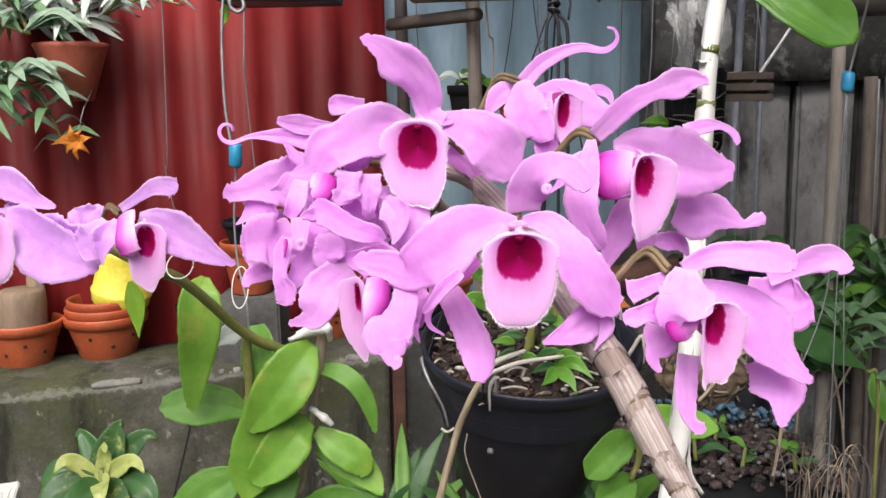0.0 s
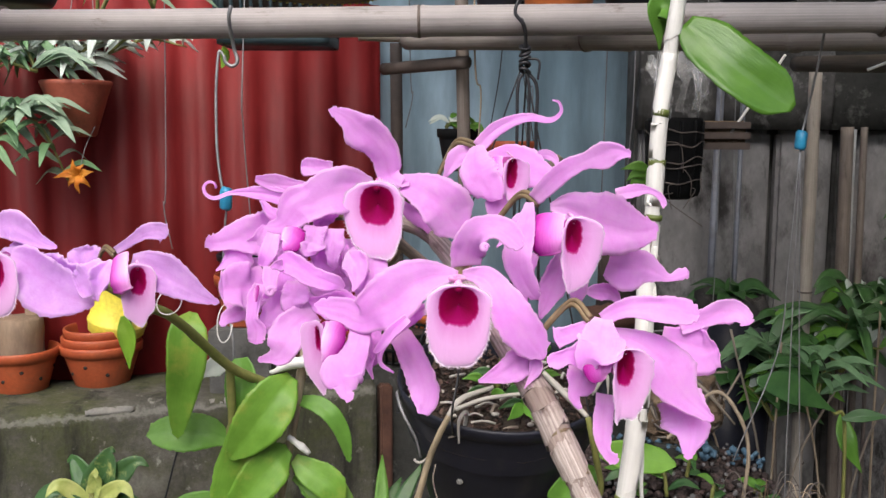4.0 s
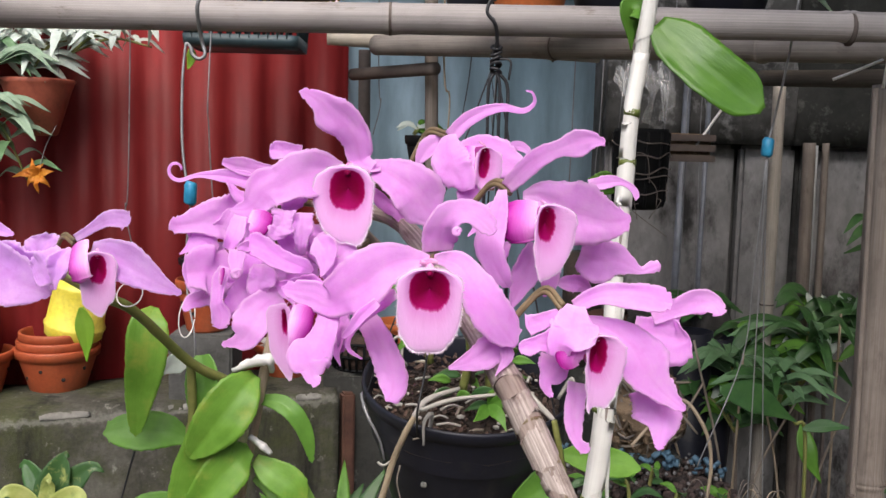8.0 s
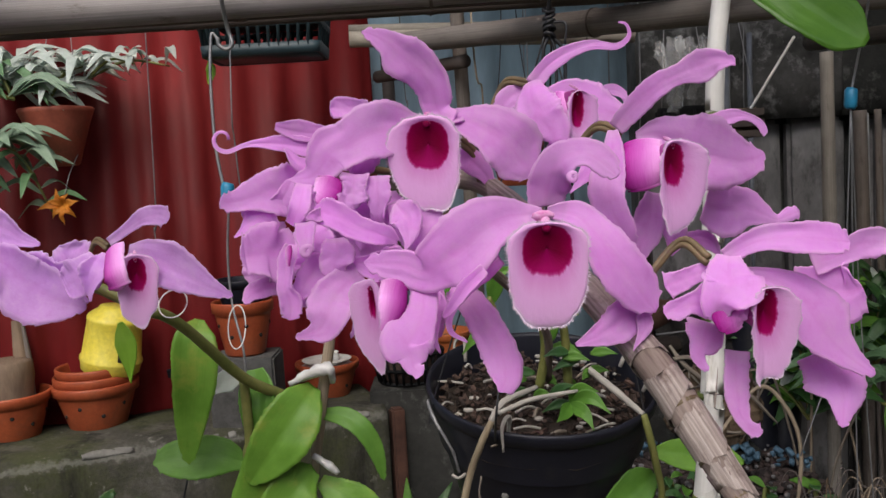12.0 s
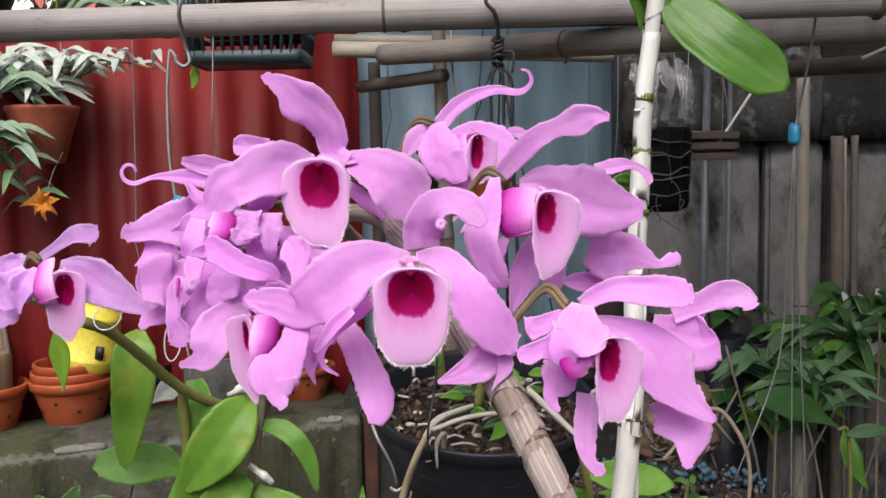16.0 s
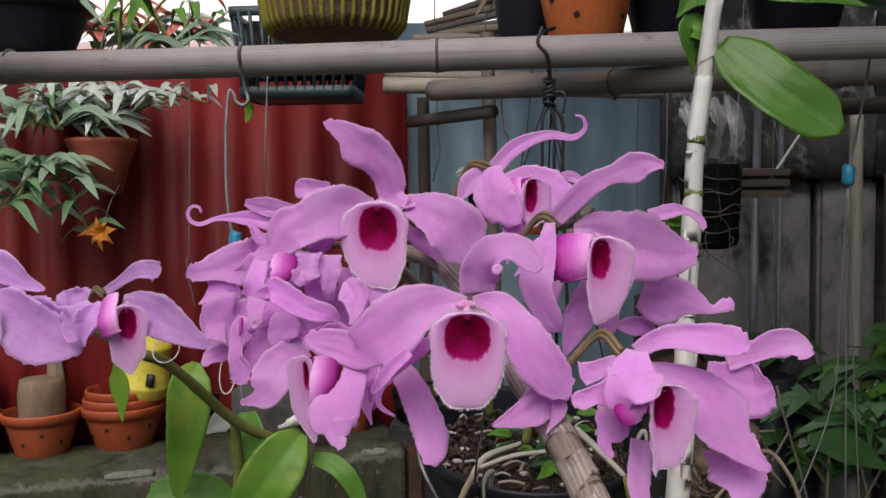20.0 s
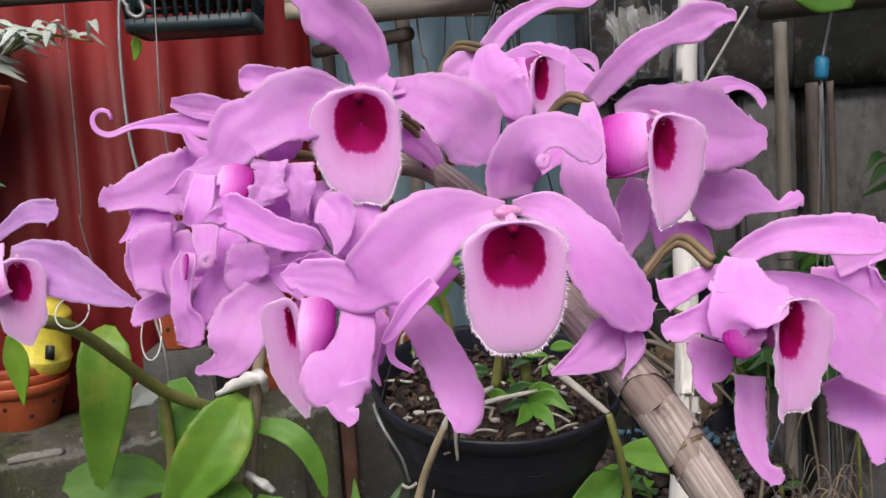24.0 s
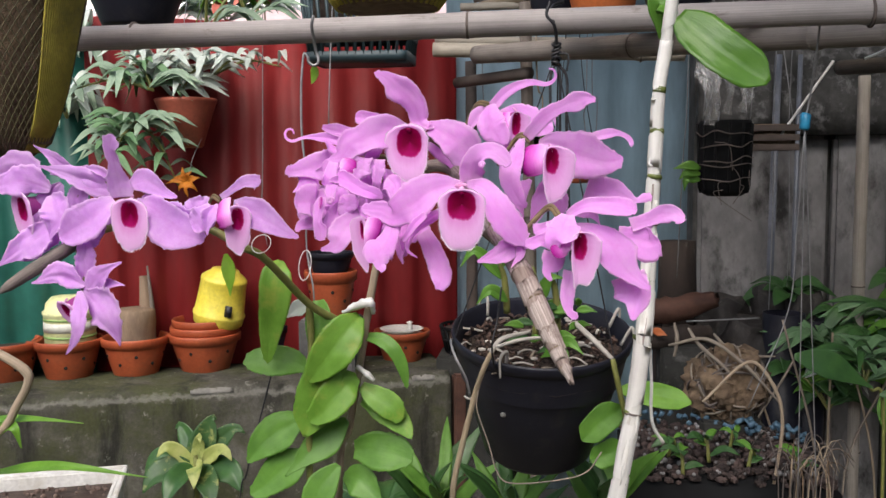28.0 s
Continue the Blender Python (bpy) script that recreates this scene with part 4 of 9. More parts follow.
bamboo("bamboo_pole", (0.0504, 1.5600, 1.6369), (0.0680, 1.56, 0.45), 0.01153, "bamboo_grey", "upright weathered bamboo post", 0.3, 9)
bamboo("bamboo_pole", (-0.0938, 2.0000, 1.5802), (-0.0928, 2.0, 0.45), 0.01359, "pole_dark", "upright dark wooden post", 0.5, 10)
bamboo("bamboo_pole", (0.6815, 1.6400, 1.4980), (0.6900, 1.6400, 0.45), 0.0115, "bamboo_post", "slender pale bamboo upright", 0.33, 11, swell=1.1)
bamboo("bamboo_pole", (0.4994, 0.8800, 1.4436), (0.5142, 0.88, 0.45), 0.01796, "bamboo_grey", "sturdy greyish bamboo upright", 0.3, 12)
bamboo("bamboo_pole", (0.5992, 1.5000, 1.5009), (0.7354, 0.9200, 1.4624), 0.0125, "bamboo_shaded", "short rough bamboo cross rail", 0.3, 13)

for x_ in (-1.05, 1.25):
    bamboo("bamboo_pole", (x_, 0.83, 1.62), (x_, 0.83, 0.45), 0.016, "bamboo_grey", "bamboo post carrying the rail", 0.3, 14)
    bamboo("bamboo_pole", (x_, 1.44, 2.2), (x_, 1.44, 0.45), 0.016, "bamboo_grey", "bamboo post carrying the rail", 0.3, 15)
bamboo("bamboo_pole", (0.4692, 0.8500, 1.4383), (0.4849, 0.85, 0.45), 0.0028, "bamboo_grey", "thin pale cane tied beside the post", 0.3, 16, seg=10)
bamboo("bamboo_pole", (0.8108, 1.8000, 1.4005), (0.8282, 1.80, 0.45), 0.01274, "bamboo_grey", "grey stake against the wall", 0.4, 17, seg=10)
bamboo("bamboo_pole", (0.8358, 1.7800, 1.4001), (0.8545, 1.78, 0.45), 0.00687, "bamboo_grey", "thin pale stake against the wall", 0.4, 18, seg=10)
tie = thing("string_tie", (0.4707, 0.8400, 1.4620), "pale plastic string tying two rails together", "string")
part("strand", tube([(0.4753, 0.8000, 1.5068), (0.4679, 0.8200, 1.4890), (0.4691, 0.8300, 1.4609), (0.4766, 0.8500, 1.4383)], 0.0016, 6), "white_plastic", tie)
part("strand", tube([(0.4322, 0.8600, 1.4457), (0.4497, 0.8500, 1.4537), (0.4645, 0.8300, 1.4625)], 0.0014, 6), "white_plastic", tie)
part("strand", tube([(0.5025, 0.8400, 1.4485), (0.5115, 0.8400, 1.4375), (0.5228, 0.8400, 1.4277)], 0.0016, 6), "white_plastic", tie)
for y_, x0, x1, z_ in ((1.10, -1.0, 0.46, 1.526), (1.23, -1.0, 0.46, 1.540)):
    bamboo("bamboo_pole", (x0, y_, z_), (x1, y_, z_), 0.009, "pole_dark", "thin dark shelf rail under the pots", 0.35, int(y_ * 100))
bamboo("bamboo_pole", (-0.0953, 1.8000, 1.6744), (0.1337, 1.8000, 1.6767), 0.0085, "bamboo_pale", "pale split bamboo rail behind the front rail", 0.2, 23)
sb = thing("stick_bundle", (-0.0710, 1.8600, 1.6970), "bundle of dry brown sticks laid over the rails", "sticks")
for k, (a, b_) in enumerate((((-0.0710, 1.8600, 1.6970), (0.1114, 1.8000, 1.7217)), ((-0.0770, 1.8800, 1.7141), (0.1118, 1.8200, 1.7408)), ((-0.0483, 1.8400, 1.6870), (0.1109, 1.7800, 1.6987)), ((-0.0681, 1.9200, 1.7146), (0.1186, 1.8600, 1.7601)), ((-0.0405, 1.9000, 1.7361), (0.1166, 1.8400, 1.7668)), ((-0.0549, 1.8200, 1.6813), (0.1125, 1.7600, 1.6845)))):
    part("stick", tube([a, Vector(a).lerp(Vector(b_), 0.5) + Vector((0, 0, 0.002)), b_], [0.006, 0.0075, 0.0065], 9, 5, 0.08, k), "twig" if k % 2 else "bamboo_rail", sb)
for y_ in (1.25, 1.65):
    bamboo("bamboo_pole", (-1.6, y_, 2.21), (1.5, y_, 2.21), 0.016, "bamboo_grey", "high bamboo rail that the pots hang from", 0.35, int(y_ * 90))

# ---- the main orchid ----
plant = thing("orchid_plant", (0.0895, 0.8100, 1.1603), "flowering orchid with a drooping bare cane and pink blooms", "orchid")
# the dry cane, from the pot up behind the blooms and forward to its tip
cane = [(0.0927, 0.8000, 1.1591), (0.0821, 0.7400, 1.2213), (0.0073, 0.6000, 1.3102), (0.0039, 0.5200, 1.3321), (0.0275, 0.4650, 1.3346), (0.0442, 0.4400, 1.3227), (0.0595, 0.4150, 1.3029), (0.0723, 0.3950, 1.2855), (0.0847, 0.3710, 1.2686), (0.0935, 0.3560, 1.2523), (0.1016, 0.3440, 1.2363), (0.1080, 0.3340, 1.2240), (0.1135, 0.3270, 1.2147)]
CANE_R = [0.0030, 0.0034, 0.0040, 0.0042, 0.0044, 0.0047, 0.0050, 0.0056, 0.0063, 0.0062, 0.0052, 0.0036, 0.0007]
bm = tube(cane, CANE_R, 20, 8, 0.02, 0, 0.06)
stem = part("cane", bm, "cane_dry", plant, "dry pale-brown cane in papery sheaths")
fine = spline(cane, 8)


def sheath(pts, r0, r1, seed, material="cane_sheath", parent=None):
    """A papery sleeve with a slanting, torn mouth."""
    rnd = random.Random(seed)
    bm = bmesh.new()
    seg = 18
    n_ = len(pts)
    rings = []
    a = (pts[1] - pts[0]).cross(Vector((0, 0, 1))).normalized()
    for i, p in enumerate(pts):
        d = (pts[min(i + 1, n_ - 1)] - pts[max(i - 1, 0)]).normalized()
        a = (a - d * a.dot(d)).normalized()
        c = d.cross(a)
        r = r0 + (r1 - r0) * i / (n_ - 1)
        ring = []
        for k in range(seg):
            th = 2 * math.pi * k / seg
            slant = (0.0045 * math.sin(th + seed * 1.7) if i == n_ - 1 else 0.003 * math.sin(th - seed) if i == 0 else 0) + (rnd.uniform(-0.0012, 0.0012) if i in (0, n_ - 1) else 0)
            ring.append(bm.verts.new(p + (a * math.cos(th) + c * math.sin(th)) * (r * (1 + rnd.uniform(-0.03, 0.03)) + 0.0003) + d * slant))
        rings.append(ring)
    uvl = bm.loops.layers.uv.verify()
    for i, (q0, q1) in enumerate(zip(rings, rings[1:])):
        for k in range(seg):
            fc = bm.faces.new((q0[k], q0[(k + 1) % seg], q1[(k + 1) % seg], q1[k]))
            for lp, uv_ in zip(fc.loops, ((i, k), (i, k + 1), (i + 1, k + 1), (i + 1, k))):
                lp[uvl].uv = (seed + uv_[0] * 0.003, uv_[1] / seg)
    part("sheath", bm, material, parent or stem, "papery silvery sheath")


rad8 = np.interp(np.linspace(0, 1, len(fine)), np.linspace(0, 1, 13), CANE_R)
for k, (i0, i1) in enumerate([(36, 43), (44, 50), (52, 58), (60, 64), (65, 70), (71, 76), (78, 82), (84, 88), (89, 93)]):
    sheath(fine[i0:i1 + 1], float(rad8[i0]) * 1.02, float(rad8[i1]) * 1.07, k)

for i in (43, 51, 59, 70, 77, 83, 89):
    part("joint", tube_into(bmesh.new(), [fine[i] - (fine[i + 1] - fine[i]) * 0.25, fine[i] + (fine[i + 1] - fine[i]) * 0.25], float(rad8[i]) * 1.05, 18), "pedicel", stem, "dark joint ring")
# A: the front bloom
fl = flower(plant, (0.0482, 0.3620, 1.3124), (0.02, -1, -0.08), 0.02740, 0.03530, (0.01672, 0.01626), seed=1, drop=0.74, square=0.72, stalk=[(0.0476, 0.3850, 1.3201), (0.0522, 0.4100, 1.3275), (0.0484, 0.4300, 1.3225)])
petal(fl, [(0.0477, 0.3720, 1.3240), (0.0425, 0.3745, 1.3239), (0.0345, 0.3710, 1.3234), (0.0269, 0.3670, 1.3201), (0.0189, 0.3660, 1.3139), (0.0114, 0.3660, 1.3095), (0.0060, 0.3680, 1.3058), (-0.0010, 0.3700, 1.3086), (-0.0078, 0.3720, 1.3093), (-0.0149, 0.3740, 1.3102)], widths=(0.0040, 0.0080, 0.0151, 0.0202, 0.0245, 0.0199, 0.0130, 0.0126, 0.0097, 0.0042), cup=0.1)
petal(fl, [(0.0267, 0.3620, 1.3069), (0.0205, 0.3627, 1.3014), (0.0156, 0.3647, 1.2949), (0.0118, 0.3680, 1.2902)], name="sepal", widths=(0.0040, 0.0054, 0.0037, 0.0019), cup=0.3)
petal(fl, [(0.0500, 0.3720, 1.3244), (0.0558, 0.3745, 1.3238), (0.0611, 0.3720, 1.3219), (0.0663, 0.3680, 1.3158), (0.0707, 0.3650, 1.3092), (0.0754, 0.3650, 1.3029), (0.0802, 0.3670, 1.2958), (0.0837, 0.3690, 1.2908), (0.0857, 0.3700, 1.2876)], widths=(0.0040, 0.0075, 0.0110, 0.0148, 0.0188, 0.0194, 0.0159, 0.0104, 0.0026), facing=(0.25, -1, 0.2))
petal(fl, [(0.0519, 0.3900, 1.3255), (0.0519, 0.3880, 1.3316), (0.0537, 0.3850, 1.3379), (0.0573, 0.3820, 1.3420), (0.0622, 0.3800, 1.3438), (0.0672, 0.3790, 1.3430), (0.0718, 0.3780, 1.3396), (0.0757, 0.3770, 1.3353)], name="sepal", widths=(0.0140, 0.0154, 0.0156, 0.0143, 0.0117, 0.0113, 0.0103, 0.0060), cup=0.14, facing=(0.1, -1, 0.5))
petal(fl, [(0.0202, 0.3940, 1.2939), (0.0248, 0.3908, 1.2869), (0.0296, 0.3876, 1.2780), (0.0329, 0.3844, 1.2695), (0.0328, 0.3812, 1.2635), (0.0303, 0.3780, 1.2602)], name="sepal", widths=(0.0092, 0.0123, 0.0139, 0.0129, 0.0102, 0.0037), cup=-0.1)
a0 = Vector((0.0594, 0.3745, 1.3359))
part("curl", tube([a0 + Vector((0.0015 * (1 - q * 0.07) * math.cos(q * 0.9), -0.0011 * q / 8, 0.0015 * (1 - q * 0.07) * math.sin(q * 0.9))) for q in range(9)], [0.0010, 0.0012, 0.0008], 8, 4), fl["skin"], fl, "rolled tip of a sepal")
bm = bmesh.new()
bmesh.ops.create_icosphere(bm, subdivisions=3, radius=1.0)
for v in bm.verts:
    g = 1 + 0.22 * noise.noise(v.co * 2.2)
    v.co = Vector((0.0476, 0.3655, 1.3236)) + Vector((v.co.x * 0.0038 * g, v.co.y * 0.0018 * g, v.co.z * 0.0019 * g))
part("column", bm, "anther", fl, "pale pink column mottled with magenta")
petal(fl, [(0.0862, 0.3800, 1.2875), (0.0759, 0.3733, 1.2858), (0.0672, 0.3687, 1.2813), (0.0573, 0.3660, 1.2778)], 0.01288, "sepal", shape=(0.4, 0.75, 1.0, 0.9, 0.5, 0.1))
petal(fl, [(0.0816, 0.3760, 1.2898), (0.0822, 0.3720, 1.2827), (0.0772, 0.3680, 1.2747)], 0.00572, "sepal")
petal(fl, [(0.0337, 0.3840, 1.3074), (0.0230, 0.3780, 1.3012), (0.0155, 0.3720, 1.2924), (0.0141, 0.3730, 1.2847), (0.0199, 0.3740, 1.2799)], 0.00668, "sepal", shape=(0.7, 1.0, 0.8, 0.5, 0.35, 0.1))
# B: the upper bloom
fl = flower(plant, (0.0090, 0.4150, 1.3509), (-0.10, -1, -0.08), 0.0252, 0.0355, (0.0164, 0.0182), near=1.28, seed=2, drop=0.68, point=0.4, stalk=[(0.0142, 0.4400, 1.3573), (0.0279, 0.4500, 1.3473), (0.0309, 0.4550, 1.3325)])
petal(fl, [(0.0203, 0.4255, 1.3611), (0.0141, 0.4300, 1.3641), (0.0116, 0.4267, 1.3742), (0.0070, 0.4237, 1.3813), (0.0012, 0.4210, 1.3862), (-0.0036, 0.4197, 1.3909), (-0.0096, 0.4187, 1.3945), (-0.0142, 0.4180, 1.3961)], name="sepal", widths=(0.0060, 0.0121, 0.0144, 0.0158, 0.0179, 0.0117, 0.0069, 0.0034), cup=0.1)
petal(fl, [(0.0059, 0.4290, 1.3598), (-0.0019, 0.4229, 1.3589), (-0.0078, 0.4183, 1.3580), (-0.0147, 0.4151, 1.3564), (-0.0219, 0.4130, 1.3526), (-0.0286, 0.4120, 1.3499), (-0.0333, 0.4123, 1.3441), (-0.0377, 0.4133, 1.3408), (-0.0462, 0.4150, 1.3401)], widths=(0.0066, 0.0173, 0.0236, 0.0235, 0.0198, 0.0199, 0.0134, 0.0081, 0.0015), cup=0.14)
petal(fl, [(0.0216, 0.4235, 1.3593), (0.0205, 0.4290, 1.3611), (0.0277, 0.4240, 1.3589), (0.0347, 0.4210, 1.3550), (0.0414, 0.4200, 1.3496), (0.0460, 0.4220, 1.3432), (0.0494, 0.4240, 1.3382), (0.0507, 0.4260, 1.3348)], widths=(0.0050, 0.0085, 0.0180, 0.0229, 0.0249, 0.0215, 0.0110, 0.0028), facing=(0.2, -1, 0.35), cup=0.16)
petal(fl, [(-0.0150, 0.4360, 1.3678), (-0.0223, 0.4353, 1.3682), (-0.0272, 0.4347, 1.3681), (-0.0304, 0.4340, 1.3683)], name="sepal", widths=(0.0056, 0.0081, 0.0085, 0.0078), cup=0.4)
petal(fl, [(0.0136, 0.4500, 1.3512), (0.0309, 0.4500, 1.3401), (0.0369, 0.4500, 1.3259)], 0.01039, "sepal")
# C: the bloom on the upper right
fl = flower(plant, (0.1011, 0.4000, 1.3383), (0.34, -1, -0.10), 0.0292, 0.0345, (0.0080, 0.0152), seed=3, drop=0.74, depth=1.5, near=0.40, stalk=[(0.0877, 0.4300, 1.3510), (0.0787, 0.4400, 1.3545), (0.0649, 0.4500, 1.3366)])
petal(fl, [(0.0847, 0.4250, 1.3534), (0.0907, 0.4210, 1.3605), (0.0987, 0.4173, 1.3678), (0.1079, 0.4144, 1.3720), (0.1156, 0.4121, 1.3747), (0.1211, 0.4104, 1.3765), (0.1259, 0.4087, 1.3759), (0.1275, 0.4070, 1.3741)], name="sepal", widths=(0.0070, 0.0093, 0.0096, 0.0083, 0.0125, 0.0093, 0.0052, 0.0021), cup=0.12)
petal(fl, [(0.0925, 0.4240, 1.3498), (0.1015, 0.4232, 1.3497), (0.1133, 0.4237, 1.3437), (0.1253, 0.4250, 1.3401), (0.1351, 0.4273, 1.3383), (0.1419, 0.4305, 1.3384), (0.1470, 0.4330, 1.3400)], widths=(0.0039, 0.0157, 0.0271, 0.0269, 0.0203, 0.0134, 0.0070), cup=0.12)
petal(fl, [(0.1287, 0.4500, 1.3544), (0.1382, 0.4512, 1.3561), (0.1458, 0.4524, 1.3562), (0.1513, 0.4528, 1.3536), (0.1538, 0.4524, 1.3502), (0.1537, 0.4520, 1.3470)], name="sepal", widths=(0.0058, 0.0074, 0.0035, 0.0033, 0.0032, 0.0017))
petal(fl, [(0.1238, 0.4400, 1.3203), (0.1328, 0.4420, 1.3175), (0.1428, 0.4440, 1.3172), (0.1501, 0.4460, 1.3142), (0.1570, 0.4480, 1.3113), (0.1635, 0.4490, 1.3132), (0.1675, 0.4500, 1.3141)], name="sepal", widths=(0.0144, 0.0227, 0.0189, 0.0102, 0.0041, 0.0065, 0.0067), cup=-0.1)
petal(fl, [(0.0820, 0.4160, 1.3523), (0.0790, 0.4052, 1.3422), (0.0755, 0.3972, 1.3315), (0.0765, 0.3948, 1.3227), (0.0811, 0.3956, 1.3135), (0.0850, 0.3980, 1.3088)], widths=(0.0044, 0.0096, 0.0136, 0.0129, 0.0098, 0.0041), facing=(-0.3, -1, 0), cup=0.1)
part("side_lobe", blade([(0.0912, 0.4080, 1.3480), (0.0899, 0.4030, 1.3411), (0.0900, 0.4020, 1.3344), (0.0915, 0.4030, 1.3288)], widths=(0.0150, 0.0168, 0.0165, 0.0135), cup=-0.28, ruffle=0.04, seed=5, facing=(-0.3, -1, 0.1)), "lobe", fl, "magenta side lobe of the lip")
petal(fl, [(0.0989, 0.4250, 1.3269), (0.0954, 0.4215, 1.3135), (0.0874, 0.4180, 1.2958)], 0.01242, "sepal", shape=(0.5, 0.9, 1.0, 0.7, 0.12))
petal(fl, [(0.1018, 0.4250, 1.3228), (0.1065, 0.4225, 1.3108), (0.1038, 0.4200, 1.3013)], 0.01188, "sepal", shape=(0.5, 1.0, 0.9, 0.6, 0.1))
petal(fl, [(0.1135, 0.4450, 1.3048), (0.1270, 0.4475, 1.3033), (0.1330, 0.4500, 1.2950)], 0.00982, "sepal")
petal(fl, [(0.0865, 0.4400, 1.3460), (0.0769, 0.4400, 1.3379), (0.0670, 0.4400, 1.3280)], 0.00960, "sepal")
petal(fl, [(0.0871, 0.4300, 1.3261), (0.0791, 0.4300, 1.3148), (0.0823, 0.4300, 1.3008)], 0.01105, "sepal")
# D: the bloom at the top, turned away
fl = flower(plant, (0.0762, 0.4680, 1.3643), (0.45, -1, -0.15), 0.0215, 0.0225, (0.00603, 0.01627), seed=4, drop=0.66, depth=1.4, near=0.5, stalk=[(0.0574, 0.4900, 1.3783), (0.0459, 0.5000, 1.3797), (0.0352, 0.5000, 1.3590)])
petal(fl, [(0.0575, 0.4800, 1.3780), (0.0568, 0.4725, 1.3701), (0.0597, 0.4680, 1.3612), (0.0648, 0.4660, 1.3541), (0.0655, 0.4660, 1.3489)], widths=(0.0093, 0.0177, 0.0203, 0.0172, 0.0084), cup=-0.15, facing=(-0.4, -1, 0))
petal(fl, [(0.0638, 0.4870, 1.3726), (0.0745, 0.4865, 1.3721), (0.0845, 0.4860, 1.3663), (0.0937, 0.4855, 1.3627), (0.1020, 0.4850, 1.3606)], widths=(0.0050, 0.0153, 0.0212, 0.0159, 0.0068), cup=0.1)
part("side_lobe", blade([(0.0684, 0.4770, 1.3724), (0.0678, 0.4723, 1.3667), (0.0686, 0.4700, 1.3610), (0.0716, 0.4700, 1.3558)], widths=(0.0090, 0.0093, 0.0083, 0.0065), cup=-0.45, ruffle=0.04, seed=2, facing=(-0.3, -1, 0.1)), "lobe", fl, "magenta side lobe of the lip")
petal(fl, [(0.0583, 0.4880, 1.3776), (0.0702, 0.4860, 1.3888), (0.0853, 0.4840, 1.3940), (0.0973, 0.4820, 1.3923), (0.1032, 0.4813, 1.3967), (0.1020, 0.4807, 1.4020), (0.0983, 0.4800, 1.4031)], 0.00769, "sepal", shape=(0.9, 1.0, 0.9, 0.72, 0.6, 0.45, 0.25, 0.1))
petal(fl, [(0.0885, 0.4950, 1.3681), (0.0951, 0.4933, 1.3736), (0.1012, 0.4917, 1.3712), (0.1032, 0.4900, 1.3632)], 0.00628, "sepal")
petal(fl, [(0.0585, 0.4950, 1.3759), (0.0482, 0.4950, 1.3725), (0.0379, 0.4950, 1.3576)], 0.01067, "sepal")
petal(fl, [(0.0688, 0.4700, 1.3575), (0.0685, 0.4700, 1.3456), (0.0640, 0.4700, 1.3311)], 0.01205, "sepal")
# E: the bloom on the right
fl = flower(plant, (0.1173, 0.3500, 1.2894), (0.26, -1, -0.10), 0.0250, 0.0306, (0.0074, 0.0150), seed=5, drop=0.74, depth=1.5, near=0.42, point=-0.5, stalk=[(0.1060, 0.3750, 1.3041), (0.0985, 0.3850, 1.3098), (0.0828, 0.3850, 1.2930)])
petal(fl, [(0.1106, 0.3660, 1.3064), (0.1076, 0.3570, 1.3016), (0.1064, 0.3520, 1.2982), (0.1024, 0.3520, 1.2931), (0.1025, 0.3540, 1.2865)], widths=(0.0079, 0.0159, 0.0210, 0.0120, 0.0064), facing=(-0.2, -1, 0.5), cup=0.15, ruffle=0.085)
petal(fl, [(0.1065, 0.3580, 1.2921), (0.1003, 0.3572, 1.2924), (0.0941, 0.3570, 1.2920), (0.0900, 0.3573, 1.2905), (0.0858, 0.3580, 1.2892)], widths=(0.0131, 0.0123, 0.0074, 0.0075, 0.0042), cup=0.15, ruffle=0.085)
petal(fl, [(0.1096, 0.3780, 1.3017), (0.1009, 0.3760, 1.2988), (0.0903, 0.3740, 1.2958)], name="sepal", widths=(0.0035, 0.0070, 0.0086))
petal(fl, [(0.1102, 0.3700, 1.3052), (0.1195, 0.3652, 1.3109), (0.1286, 0.3622, 1.3119), (0.1389, 0.3610, 1.3113), (0.1461, 0.3612, 1.3103), (0.1501, 0.3620, 1.3092)], name="sepal", widths=(0.0059, 0.0087, 0.0109, 0.0121, 0.0105, 0.0048), cup=0.35, facing=(0, -1, 0.6))
petal(fl, [(0.1488, 0.3900, 1.2986), (0.1591, 0.3892, 1.3020), (0.1666, 0.3884, 1.3054), (0.1729, 0.3872, 1.3060), (0.1763, 0.3856, 1.3040), (0.1781, 0.3840, 1.3004)], name="sepal", widths=(0.0090, 0.0087, 0.0110, 0.0108, 0.0081, 0.0073))
petal(fl, [(0.1412, 0.3900, 1.2934), (0.1508, 0.3892, 1.2914), (0.1584, 0.3885, 1.2877), (0.1630, 0.3877, 1.2884), (0.1655, 0.3870, 1.2896)], widths=(0.0097, 0.0140, 0.0214, 0.0180, 0.0093))
petal(fl, [(0.1151, 0.3720, 1.2991), (0.1258, 0.3680, 1.2961), (0.1347, 0.3643, 1.2901), (0.1396, 0.3610, 1.2820), (0.1444, 0.3610, 1.2749), (0.1519, 0.3613, 1.2678), (0.1581, 0.3620, 1.2633)], widths=(0.0051, 0.0107, 0.0194, 0.0245, 0.0164, 0.0078, 0.0040), facing=(0.3, -1, 0.3), cup=0.12)
petal(fl, [(0.1457, 0.3750, 1.2699), (0.1494, 0.3720, 1.2605), (0.1503, 0.3695, 1.2546), (0.1493, 0.3675, 1.2495), (0.1485, 0.3660, 1.2440)], name="sepal", widths=(0.0211, 0.0221, 0.0153, 0.0083, 0.0029), cup=-0.1)
